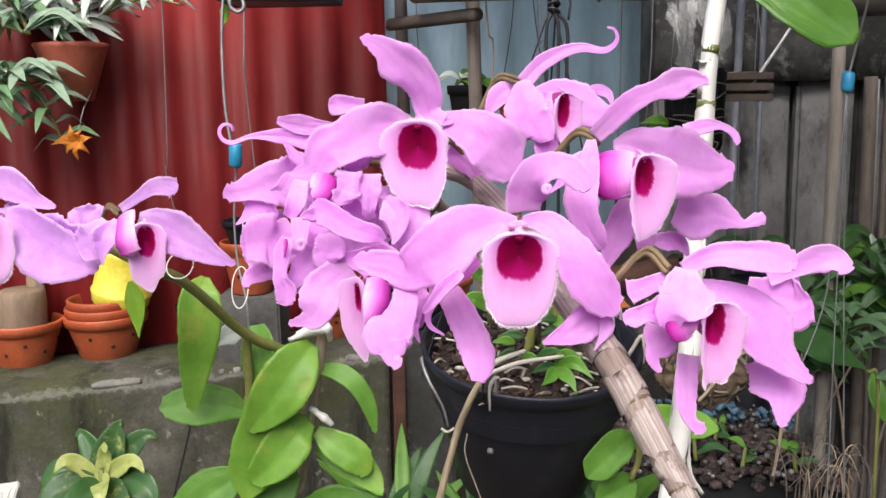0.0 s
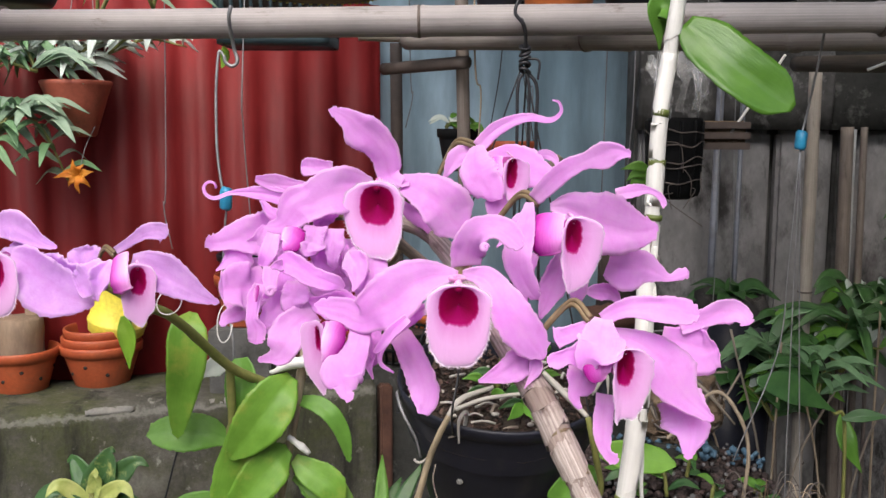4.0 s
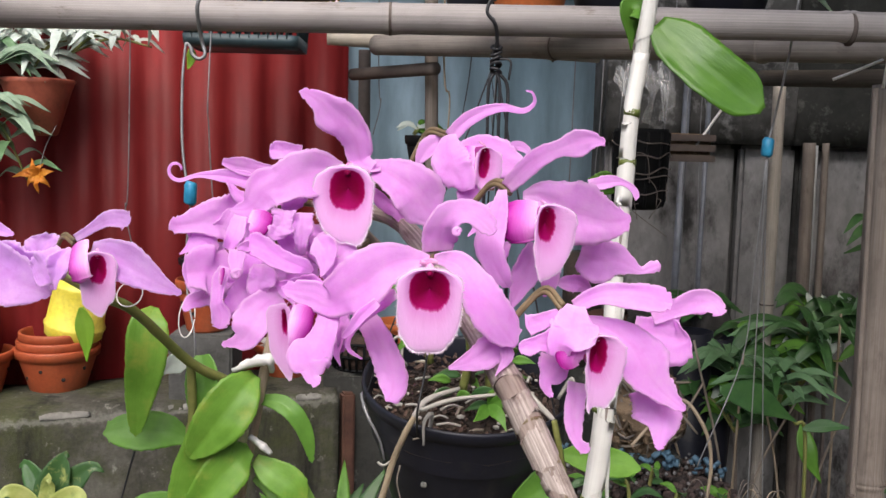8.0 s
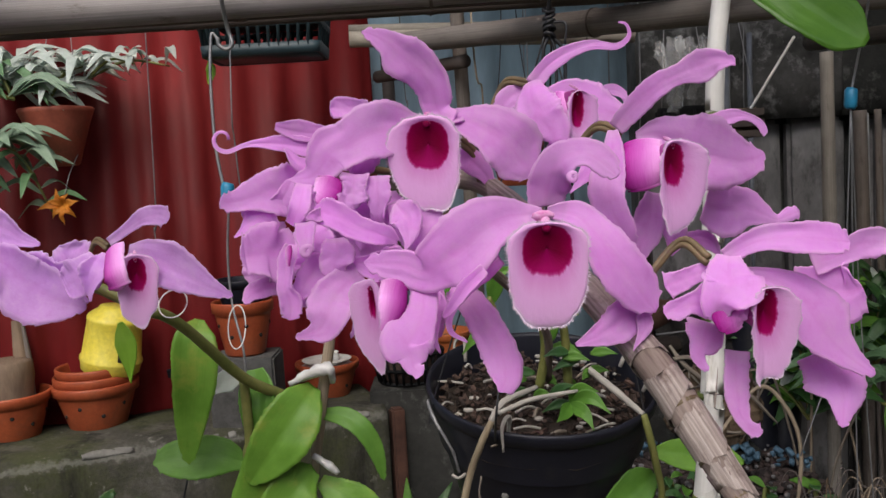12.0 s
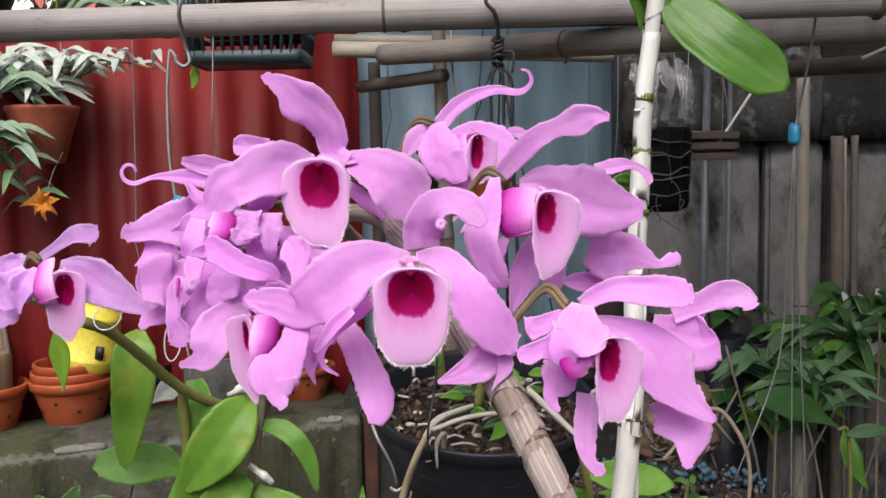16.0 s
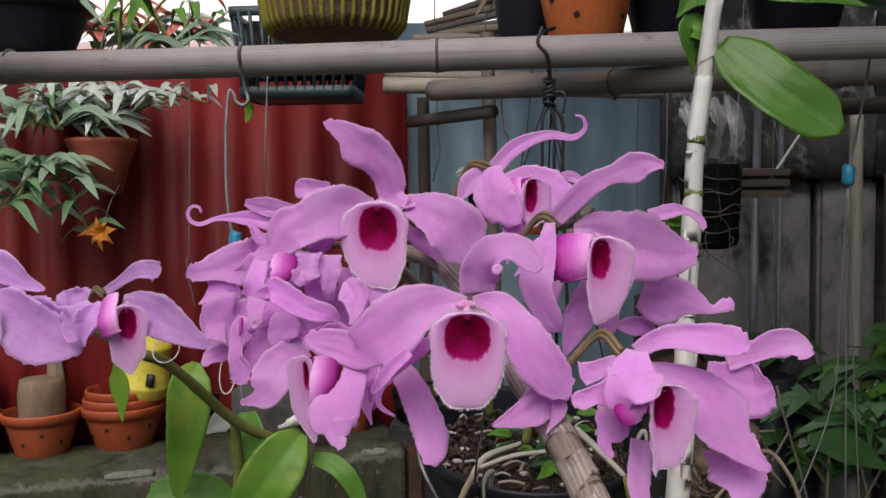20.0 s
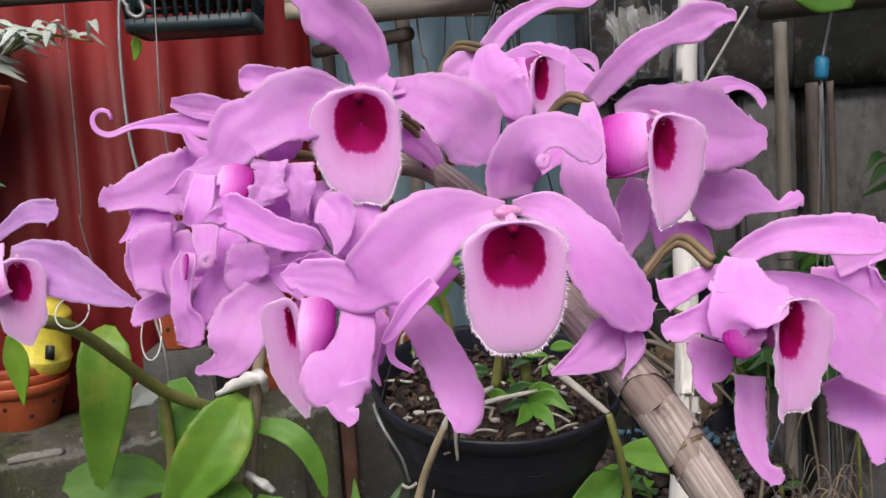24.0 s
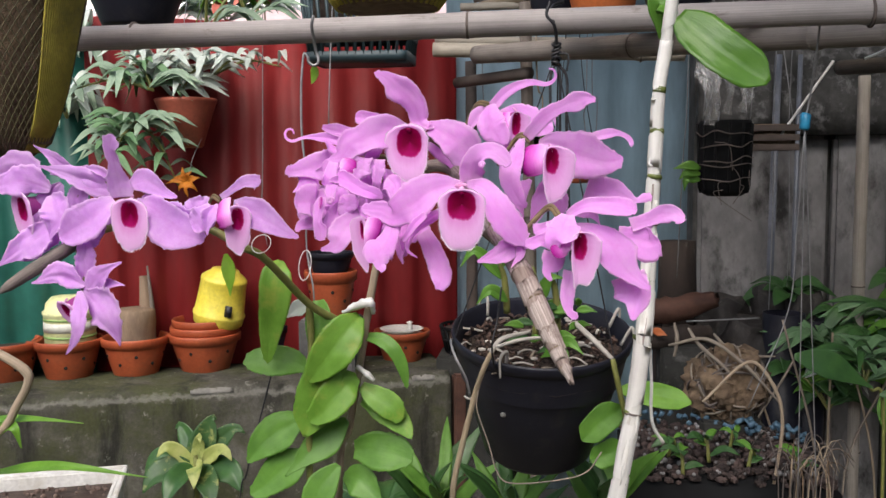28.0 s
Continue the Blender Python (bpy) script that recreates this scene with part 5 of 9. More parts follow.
petal(fl, [(0.1124, 0.3660, 1.2733), (0.1107, 0.3622, 1.2633), (0.1104, 0.3590, 1.2557), (0.1117, 0.3562, 1.2504), (0.1161, 0.3540, 1.2470)], name="sepal", widths=(0.0087, 0.0093, 0.0068, 0.0043, 0.0052))
petal(fl, [(0.1034, 0.3680, 1.2833), (0.1009, 0.3660, 1.2774), (0.0985, 0.3640, 1.2735), (0.0996, 0.3630, 1.2698), (0.1014, 0.3620, 1.2679)], name="sepal", widths=(0.0135, 0.0123, 0.0063, 0.0034, 0.0021), cup=-0.2)
part("side_lobe", blade([(0.1088, 0.3550, 1.2950), (0.1068, 0.3527, 1.2904), (0.1064, 0.3517, 1.2861), (0.1075, 0.3520, 1.2827)], widths=(0.0101, 0.0117, 0.0101, 0.0053), ruffle=0.05, seed=9, cup=-0.2), "lobe", fl, "magenta side lobe of the lip")
# G: the lower left bloom, its lip folded
fl = flower(plant, (-0.0121, 0.3640, 1.2978), (-0.30, -1, -0.20), 0.0066, 0.0320, (0.0020, 0.0105), seed=6, drop=0.76, near=2.7, point=0.3, stalk=[(-0.0028, 0.4000, 1.2988), (0.0045, 0.4300, 1.3105), (0.0162, 0.4600, 1.3215)])
petal(fl, [(0.0058, 0.3710, 1.3009), (0.0051, 0.3620, 1.2940), (0.0028, 0.3570, 1.2889), (-0.0005, 0.3530, 1.2843), (0.0008, 0.3520, 1.2802), (0.0014, 0.3510, 1.2768), (0.0043, 0.3500, 1.2747)], widths=(0.0096, 0.0116, 0.0136, 0.0175, 0.0115, 0.0064, 0.0055), facing=(0.15, -1, 0.1), cup=-0.12)
petal(fl, [(-0.0179, 0.3900, 1.3045), (-0.0236, 0.3860, 1.3010), (-0.0278, 0.3820, 1.2963), (-0.0298, 0.3780, 1.2916), (-0.0326, 0.3773, 1.2868), (-0.0360, 0.3773, 1.2853), (-0.0415, 0.3780, 1.2840)], widths=(0.0095, 0.0127, 0.0173, 0.0164, 0.0116, 0.0048, 0.0027), cup=0.1)
petal(fl, [(-0.0036, 0.3860, 1.3157), (-0.0070, 0.3827, 1.3183), (-0.0125, 0.3803, 1.3203), (-0.0188, 0.3790, 1.3233), (-0.0243, 0.3783, 1.3269), (-0.0292, 0.3787, 1.3288), (-0.0317, 0.3800, 1.3302)], widths=(0.0024, 0.0068, 0.0080, 0.0096, 0.0106, 0.0101, 0.0045), cup=0.2)
petal(fl, [(-0.0292, 0.3770, 1.3274), (-0.0318, 0.3755, 1.3272), (-0.0340, 0.3740, 1.3264)], name="sepal", widths=(0.0053, 0.0041, 0.0013), cup=0.3)
part("side_lobe", blade([(-0.0086, 0.3570, 1.2886), (-0.0063, 0.3560, 1.2920), (-0.0049, 0.3570, 1.2967), (-0.0042, 0.3600, 1.3005), (-0.0032, 0.3640, 1.3045)], widths=(0.0025, 0.0064, 0.0094, 0.0101, 0.0089), cup=-0.45, ruffle=0.04, seed=4, facing=(0.25, -1, 0.1)), "lobe", fl, "magenta side lobe of the lip")
petal(fl, [(0.0054, 0.3950, 1.3038), (-0.0117, 0.3900, 1.3068), (-0.0246, 0.3920, 1.3101)], 0.01506, "sepal")
petal(fl, [(0.0074, 0.4200, 1.3282), (0.0060, 0.4140, 1.3168), (0.0098, 0.4080, 1.3041)], 0.01634, "sepal", shape=(0.6, 0.9, 1.0, 0.8, 0.2))
petal(fl, [(0.0126, 0.4000, 1.2991), (0.0081, 0.3933, 1.2951), (0.0069, 0.3867, 1.2810), (0.0096, 0.3800, 1.2750)], 0.01004, "sepal")
# H: the bloom behind on the left, seen from its side
fl = side_flower(plant, [(-0.0313, 0.4300, 1.3374), (-0.0149, 0.4500, 1.3420), (0.0124, 0.4700, 1.3339)], 7)
petal(fl, [(-0.0363, 0.4300, 1.3399), (-0.0454, 0.4253, 1.3362), (-0.0535, 0.4213, 1.3358), (-0.0602, 0.4180, 1.3348), (-0.0657, 0.4153, 1.3331), (-0.0698, 0.4133, 1.3327), (-0.0731, 0.4120, 1.3337)], widths=(0.0151, 0.0226, 0.0195, 0.0132, 0.0093, 0.0079, 0.0095), cup=0.12)
petal(fl, [(-0.0345, 0.4400, 1.3512), (-0.0517, 0.4363, 1.3548), (-0.0645, 0.4325, 1.3552), (-0.0726, 0.4300, 1.3527), (-0.0772, 0.4300, 1.3545), (-0.0782, 0.4300, 1.3583), (-0.0758, 0.4300, 1.3608), (-0.0728, 0.4300, 1.3600), (-0.0723, 0.4300, 1.3576)], 0.00854, "sepal", shape=(0.9, 1.0, 0.9, 0.75, 0.45, 0.26, 0.22, 0.20, 0.16, 0.12))
petal(fl, [(-0.0275, 0.4400, 1.3583), (-0.0410, 0.4380, 1.3594), (-0.0538, 0.4360, 1.3625)], 0.00838, "sepal", shape=(0.5, 0.7, 0.9, 1.0, 0.9, 0.4))
petal(fl, [(-0.0384, 0.4030, 1.3383), (-0.0398, 0.4010, 1.3324), (-0.0417, 0.4007, 1.3274), (-0.0442, 0.4020, 1.3229)], widths=(0.0065, 0.0077, 0.0072, 0.0047), cup=0.2)
part("side_lobe", blade([(-0.0343, 0.4040, 1.3308), (-0.0313, 0.4053, 1.3329), (-0.0304, 0.4073, 1.3366), (-0.0291, 0.4100, 1.3406)], widths=(0.0027, 0.0098, 0.0106, 0.0093), ruffle=0.05, seed=9, cup=-0.3), "lobe", fl, "magenta side lobe of the lip")
petal(fl, [(-0.0195, 0.4120, 1.3407), (-0.0205, 0.4080, 1.3335), (-0.0206, 0.4067, 1.3298), (-0.0201, 0.4080, 1.3276)], widths=(0.0098, 0.0122, 0.0094, 0.0037), cup=0.25, ruffle=0.16)
petal(fl, [(-0.0113, 0.4120, 1.3397), (-0.0114, 0.4100, 1.3316), (-0.0117, 0.4100, 1.3250), (-0.0120, 0.4120, 1.3207)], widths=(0.0089, 0.0092, 0.0067, 0.0045), cup=-0.2, ruffle=0.14)
petal(fl, [(-0.0052, 0.4180, 1.3294), (-0.0024, 0.4153, 1.3220), (0.0015, 0.4147, 1.3138), (0.0037, 0.4160, 1.3075)], name="sepal", widths=(0.0081, 0.0091, 0.0109, 0.0089), cup=0.1)
petal(fl, [(-0.0251, 0.4200, 1.3398), (-0.0189, 0.4180, 1.3254), (-0.0135, 0.4200, 1.3180)], name="sepal", widths=(0.0061, 0.0097, 0.0119))
petal(fl, [(-0.0349, 0.4250, 1.3403), (-0.0342, 0.4220, 1.3308), (-0.0338, 0.4240, 1.3214)], name="sepal", widths=(0.0131, 0.0141, 0.0147), ruffle=0.12)
petal(fl, [(-0.0045, 0.4120, 1.3288), (0.0001, 0.4070, 1.3215), (-0.0019, 0.4020, 1.3111)], 0.01355, "sepal", ruffle=0.13)
# I: the left lower bloom
fl = side_flower(plant, [(-0.0456, 0.4200, 1.3136), (-0.0320, 0.4500, 1.3215), (-0.0055, 0.4700, 1.3290)], 8)
petal(fl, [(-0.0442, 0.4160, 1.3155), (-0.0503, 0.4093, 1.3123), (-0.0552, 0.4045, 1.3131), (-0.0601, 0.4015, 1.3125), (-0.0640, 0.4000, 1.3122)], widths=(0.0132, 0.0218, 0.0212, 0.0169, 0.0119), cup=0.12)
petal(fl, [(-0.0541, 0.4140, 1.2994), (-0.0593, 0.4113, 1.2983), (-0.0629, 0.4087, 1.2964), (-0.0651, 0.4060, 1.2931)], name="sepal", widths=(0.0098, 0.0081, 0.0062, 0.0022))
petal(fl, [(-0.0429, 0.3910, 1.3165), (-0.0444, 0.3900, 1.3112), (-0.0453, 0.3890, 1.3054), (-0.0459, 0.3880, 1.3006), (-0.0445, 0.3883, 1.2957), (-0.0446, 0.3887, 1.2904), (-0.0449, 0.3890, 1.2886)], widths=(0.0044, 0.0065, 0.0061, 0.0061, 0.0082, 0.0065, 0.0031), cup=0.3, ruffle=0.12)
part("side_lobe", blade([(-0.0437, 0.3865, 1.3090), (-0.0435, 0.3862, 1.3120), (-0.0432, 0.3863, 1.3148), (-0.0429, 0.3870, 1.3165)], widths=(0.0010, 0.0022, 0.0023, 0.0013), ruffle=0.05, seed=9, cup=0.2), "lobe", fl, "magenta side lobe of the lip")
petal(fl, [(-0.0307, 0.3960, 1.3097), (-0.0349, 0.3947, 1.3060), (-0.0388, 0.3940, 1.3013), (-0.0429, 0.3940, 1.2956)], widths=(0.0079, 0.0124, 0.0094, 0.0040), cup=0.1)
petal(fl, [(-0.0260, 0.3920, 1.3179), (-0.0260, 0.3880, 1.3132), (-0.0269, 0.3867, 1.3081), (-0.0257, 0.3880, 1.3041)], widths=(0.0084, 0.0126, 0.0111, 0.0052), cup=0.15, ruffle=0.1)
petal(fl, [(-0.0377, 0.3940, 1.3244), (-0.0372, 0.3900, 1.3198), (-0.0368, 0.3873, 1.3159), (-0.0368, 0.3860, 1.3130)], name="sepal", widths=(0.0085, 0.0074, 0.0055, 0.0035), cup=0.3)
petal(fl, [(-0.0375, 0.4050, 1.3216), (-0.0355, 0.4020, 1.3140), (-0.0354, 0.4040, 1.3055)], name="sepal", widths=(0.0137, 0.0161, 0.0171))
a0 = Vector((-0.0362, 0.3838, 1.3142))
part("curl", tube([a0 + Vector((0.0021 * (1 - q * 0.07) * math.cos(q * 0.9), -0.0010 * q / 8, 0.0021 * (1 - q * 0.07) * math.sin(q * 0.9))) for q in range(9)], [0.0010, 0.0012, 0.0008], 8, 4), fl["skin"], fl, "rolled tip of a sepal")
petal(fl, [(-0.0523, 0.4200, 1.3216), (-0.0597, 0.4175, 1.3249), (-0.0694, 0.4150, 1.3186)], 0.01014, "sepal")
petal(fl, [(-0.0440, 0.4000, 1.2928), (-0.0381, 0.3960, 1.2976), (-0.0297, 0.3920, 1.2946)], 0.01017, "sepal")
# broad sepals behind the crowded blooms
petal(fl, [(-0.0587, 0.4320, 1.3235), (-0.0596, 0.4293, 1.3134), (-0.0588, 0.4287, 1.3011), (-0.0582, 0.4300, 1.2926)], name="sepal", widths=(0.0141, 0.0203, 0.0188, 0.0115), ruffle=0.12, cup=0.1)
petal(fl, [(-0.0351, 0.4320, 1.3213), (-0.0352, 0.4293, 1.3106), (-0.0337, 0.4287, 1.3001), (-0.0338, 0.4300, 1.2912)], name="sepal", widths=(0.0190, 0.0214, 0.0206, 0.0119), ruffle=0.12, cup=0.1)
petal(fl, [(-0.0169, 0.4320, 1.3242), (-0.0166, 0.4293, 1.3140), (-0.0145, 0.4287, 1.3044), (-0.0133, 0.4300, 1.2978)], name="sepal", widths=(0.0174, 0.0207, 0.0170, 0.0095), ruffle=0.12, cup=0.1)
petal(fl, [(-0.0395, 0.4320, 1.3433), (-0.0399, 0.4280, 1.3313), (-0.0413, 0.4300, 1.3205)], name="sepal", widths=(0.0204, 0.0239, 0.0204), ruffle=0.12, cup=0.1)

# crumpled outer petals between the crowded blooms
rnd = random.Random(41)
for q, (c, sz) in enumerate((((-0.0410, 0.4240, 1.3458), 1.0), ((-0.0288, 0.4280, 1.3491), 0.9), ((-0.0166, 0.4300, 1.3454), 1.0), ((-0.0059, 0.4240, 1.3248), 1.0), ((0.0057, 0.4280, 1.3219), 0.9), ((-0.0325, 0.4100, 1.3258), 1.0), ((-0.0522, 0.4140, 1.3316), 1.0), ((-0.0587, 0.4100, 1.3120), 0.9), ((-0.0126, 0.3960, 1.2929), 0.9), ((0.0094, 0.3920, 1.2876), 0.9), ((0.0176, 0.4040, 1.2932), 0.8), ((-0.0232, 0.3840, 1.2836), 0.9), ((-0.0350, 0.3960, 1.2948), 0.9), ((-0.0190, 0.4040, 1.3189), 0.9), ((-0.0653, 0.4200, 1.3321), 0.8))):
    a = rnd.uniform(0, 6.28)
    d = Vector((math.cos(a), rnd.uniform(-0.35, 0.15), math.sin(a))) * 0.0085 * sz
    c = Vector((c[0], max(c[1], 0.424) if c[0] < -0.01 else c[1], c[2]))
    petal(fl, [c - d, c - d * 0.2 + Vector((0, -0.003, 0)), c + d * 0.6 + Vector((0, -0.002, -0.001)), c + d * 1.15], 0.0085 * sz * rnd.uniform(0.8, 1.2), "sepal" if q % 2 else "petal", shape=(0.5, 0.85, 1.0, 0.9, 0.75, 0.35), ruffle=0.2, twist=rnd.uniform(-1.2, 1.2), cup=rnd.uniform(-0.2, 0.4), facing=(rnd.uniform(-0.5, 0.5), -1, rnd.uniform(-0.2, 0.6)), nu=24, nv=9)

# ---- the second orchid's cane on the left, with its blooms ----
left = thing("orchid_plant", (-0.1314, 0.7000, 1.1990), "leafy orchid cane with lilac-pink blooms and green leaves", "orchid")
fl = flower(left, (-0.1505, 0.5340, 1.2941), (0.35, -1, -0.12), 0.02189, 0.03831, (0.00958, 0.01710), "petal_lilac", seed=9, drop=0.72, depth=1.7, stalk=[(-0.1705, 0.5500, 1.3081), (-0.1813, 0.5600, 1.3103), (-0.1929, 0.5700, 1.2909)])
petal(fl, [(-0.1687, 0.5480, 1.3107), (-0.1565, 0.5445, 1.3182), (-0.1462, 0.5410, 1.3235), (-0.1374, 0.5395, 1.3240), (-0.1320, 0.5380, 1.3222)], name="sepal", widths=(0.0051, 0.0064, 0.0095, 0.0110, 0.0091))
petal(fl, [(-0.1585, 0.5470, 1.3052), (-0.1479, 0.5434, 1.3025), (-0.1379, 0.5410, 1.2976), (-0.1267, 0.5410, 1.2912), (-0.1150, 0.5426, 1.2841), (-0.1030, 0.5450, 1.2780)], widths=(0.0079, 0.0198, 0.0269, 0.0207, 0.0112, 0.0034), cup=0.2)
petal(fl, [(-0.1742, 0.5450, 1.3025), (-0.1822, 0.5400, 1.2940), (-0.1924, 0.5410, 1.2883)], widths=(0.0140, 0.0212, 0.0192), cup=0.1)
part("side_lobe", blade([(-0.1658, 0.5430, 1.3071), (-0.1609, 0.5270, 1.2966), (-0.1575, 0.5260, 1.2867)], widths=(0.0153, 0.0157, 0.0119), cup=-0.45, ruffle=0.04, seed=3, facing=(-0.3, -1, 0.1)), "lobe", fl, "magenta side lobe of the lip")
petal(fl, [(-0.1696, 0.5430, 1.3054), (-0.1735, 0.5350, 1.2942), (-0.1762, 0.5350, 1.2804)], 0.01505, cup=0.4)
fl = flower(left, (-0.2496, 0.5500, 1.2969), (0.0, -1, -0.12), 0.03192, 0.04377, (0.01459, 0.02097), "petal_lilac", seed=10, drop=0.70, stalk=[(-0.2654, 0.5700, 1.3172), (-0.2986, 0.5800, 1.3270), (-0.3213, 0.5800, 1.2875)])
petal(fl, [(-0.2428, 0.5620, 1.3059), (-0.2301, 0.5564, 1.3013), (-0.2189, 0.5532, 1.2891), (-0.2061, 0.5528, 1.2821), (-0.1941, 0.5544, 1.2770), (-0.1876, 0.5560, 1.2738)], widths=(0.0095, 0.0232, 0.0366, 0.0314, 0.0170, 0.0057), cup=0.22)
petal(fl, [(-0.2563, 0.5680, 1.3204), (-0.2446, 0.5670, 1.3244), (-0.2347, 0.5660, 1.3205), (-0.2240, 0.5655, 1.3139), (-0.2139, 0.5650, 1.3104)], name="sepal", widths=(0.0079, 0.0196, 0.0182, 0.0085, 0.0032), cup=0.15)
petal(fl, [(-0.2682, 0.5620, 1.3080), (-0.2794, 0.5560, 1.2994), (-0.2901, 0.5540, 1.2905), (-0.3047, 0.5545, 1.2820), (-0.3165, 0.5560, 1.2771)], widths=(0.0100, 0.0287, 0.0331, 0.0248, 0.0103), cup=0.2)
petal(fl, [(-0.2638, 0.5660, 1.3103), (-0.2651, 0.5628, 1.3257), (-0.2648, 0.5584, 1.3391), (-0.2664, 0.5544, 1.3502), (-0.2641, 0.5516, 1.3583), (-0.2621, 0.5500, 1.3634)], name="sepal", widths=(0.0203, 0.0202, 0.0110, 0.0110, 0.0159, 0.0079), ruffle=0.1)
petal(fl, [(-0.2530, 0.5700, 1.3075), (-0.2285, 0.5650, 1.2885), (-0.2215, 0.5650, 1.2740)], 0.02327, "sepal", ruffle=0.1)
petal(fl, [(-0.2679, 0.5750, 1.3171), (-0.3010, 0.5750, 1.3295), (-0.3322, 0.5750, 1.3321)], 0.01887, "sepal")
fl = flower(left, (-0.3570, 0.5700, 1.3004), (-0.6, -1, -0.2), 0.03281, 0.04218, (0.01406, 0.01968), "petal_lilac", seed=11, stalk=[(-0.3412, 0.5800, 1.3148), (-0.3364, 0.5900, 1.3170), (-0.3324, 0.5900, 1.2869)])
petal(fl, [(-0.3329, 0.5750, 1.3174), (-0.3545, 0.5680, 1.3250), (-0.3919, 0.5680, 1.3153)], 0.02812)
petal(fl, [(-0.3440, 0.5850, 1.3197), (-0.3720, 0.5800, 1.3373), (-0.4051, 0.5800, 1.3226)], 0.02850)
petal(fl, [(-0.3301, 0.5700, 1.3126), (-0.3200, 0.5600, 1.2935), (-0.3260, 0.5600, 1.2741)], 0.02793, cup=0.4)
petal(fl, [(-0.3146, 0.5900, 1.3269), (-0.3348, 0.5850, 1.3445), (-0.3529, 0.5850, 1.3560)], 0.01243, "sepal")
petal(fl, [(-0.3208, 0.5700, 1.2881), (-0.3454, 0.5620, 1.2739), (-0.3768, 0.5600, 1.2518)], 0.02793, "sepal")
fl = flower(left, (-0.3086, 0.5500, 1.2147), (-0.5, -1, -0.7), 0.02280, 0.02736, (0.01003, 0.01368), "petal_lilac", seed=12, stalk=[(-0.2996, 0.5600, 1.2304), (-0.3015, 0.5700, 1.2537), (-0.3141, 0.5750, 1.2680)])
petal(fl, [(-0.2974, 0.5560, 1.2309), (-0.2719, 0.5450, 1.2136), (-0.2620, 0.5480, 1.1852)], 0.03009)
petal(fl, [(-0.2966, 0.5500, 1.2318), (-0.2922, 0.5400, 1.2045), (-0.3089, 0.5450, 1.1782)], 0.01630, "sepal")
petal(fl, [(-0.2946, 0.5560, 1.2358), (-0.3138, 0.5500, 1.2461), (-0.3410, 0.5520, 1.2383)], 0.02006)
petal(fl, [(-0.2923, 0.5560, 1.2310), (-0.2782, 0.5500, 1.2464), (-0.2577, 0.5500, 1.2561)], 0.01824, "sepal")
petal(fl, [(-0.3024, 0.5650, 1.2297), (-0.2956, 0.5600, 1.2645), (-0.2945, 0.5600, 1.2887)], 0.01849, "sepal")
petal(fl, [(-0.2915, 0.5600, 1.2402), (-0.2741, 0.5560, 1.2384), (-0.2590, 0.5560, 1.2352)], 0.01103, "sepal")
fl["skin"] = "petal_lilac"
petal(fl, [(-0.2680, 0.5750, 1.3147), (-0.2891, 0.5717, 1.3221), (-0.3137, 0.5700, 1.3310), (-0.3395, 0.5700, 1.3361)], 0.02156, "sepal", ruffle=0.12)
petal(fl, [(-0.2280, 0.5650, 1.3028), (-0.2089, 0.5605, 1.2911), (-0.1847, 0.5560, 1.2796)], 0.02774, ruffle=0.12)
petal(fl, [(-0.2476, 0.5750, 1.3122), (-0.2313, 0.5715, 1.2929), (-0.2279, 0.5680, 1.2728)], 0.02156, "sepal", ruffle=0.14)
petal(fl, [(-0.2083, 0.5720, 1.3073), (-0.1973, 0.5685, 1.2931), (-0.1988, 0.5650, 1.2789)], 0.02812, "sepal", ruffle=0.14)
petal(fl, [(-0.2786, 0.5750, 1.3074), (-0.2910, 0.5725, 1.2880), (-0.2929, 0.5700, 1.2734)], 0.02437, "sepal", ruffle=0.14)
petal(fl, [(-0.3250, 0.5800, 1.3222), (-0.3394, 0.5760, 1.3026), (-0.3488, 0.5720, 1.2781)], 0.02454, "sepal", ruffle=0.14)
petal(fl, [(-0.3210, 0.5750, 1.2903), (-0.3427, 0.5700, 1.2683), (-0.3720, 0.5650, 1.2548)], 0.02343, "sepal", ruffle=0.12)
petal(fl, [(-0.2989, 0.5800, 1.3196), (-0.3138, 0.5775, 1.3074), (-0.3159, 0.5750, 1.2878)], 0.02359, "sepal", ruffle=0.14)
petal(fl, [(-0.2844, 0.5700, 1.2906), (-0.2901, 0.5650, 1.2763), (-0.3007, 0.5600, 1.2645)], 0.02048, "sepal", ruffle=0.14)
part("cane", tube([(-0.3140, 0.5750, 1.2705), (-0.2952, 0.6000, 1.2822), (-0.2471, 0.6000, 1.2893), (-0.2094, 0.6000, 1.2853), (-0.1721, 0.6000, 1.2664), (-0.1558, 0.6200, 1.2520), (-0.1315, 0.6700, 1.2052), (-0.1088, 0.7000, 1.1824)],
     [0.0050, 0.0042, 0.0036, 0.0036, 0.0036, 0.0036, 0.0038, 0.004], 12, 8, 0.05), "cane_green", left, "greenish-brown cane")
part("cane", tube([(-0.3599, 0.5350, 1.2312), (-0.3547, 0.5400, 1.2364), (-0.3398, 0.5550, 1.2492), (-0.3130, 0.5750, 1.2700)], [0.001, 0.0042, 0.0058, 0.0062], 14, 8, 0.04, 3, 0.05), "twig_dark", left, "dark dry end of the cane")
part("cane", tube([(-0.0693, 0.7000, 1.2416), (-0.0801, 0.7050, 1.1904), (-0.0888, 0.7100, 1.1438), (-0.1038, 0.7200, 1.0711), (-0.1196, 0.7300, 0.9835), (-0.1304, 0.74, 0.45)], [0.0036, 0.0040, 0.0038, 0.0038, 0.004, 0.004], 12, 8, 0.05), "twig", left, "dry brown leafless cane top")
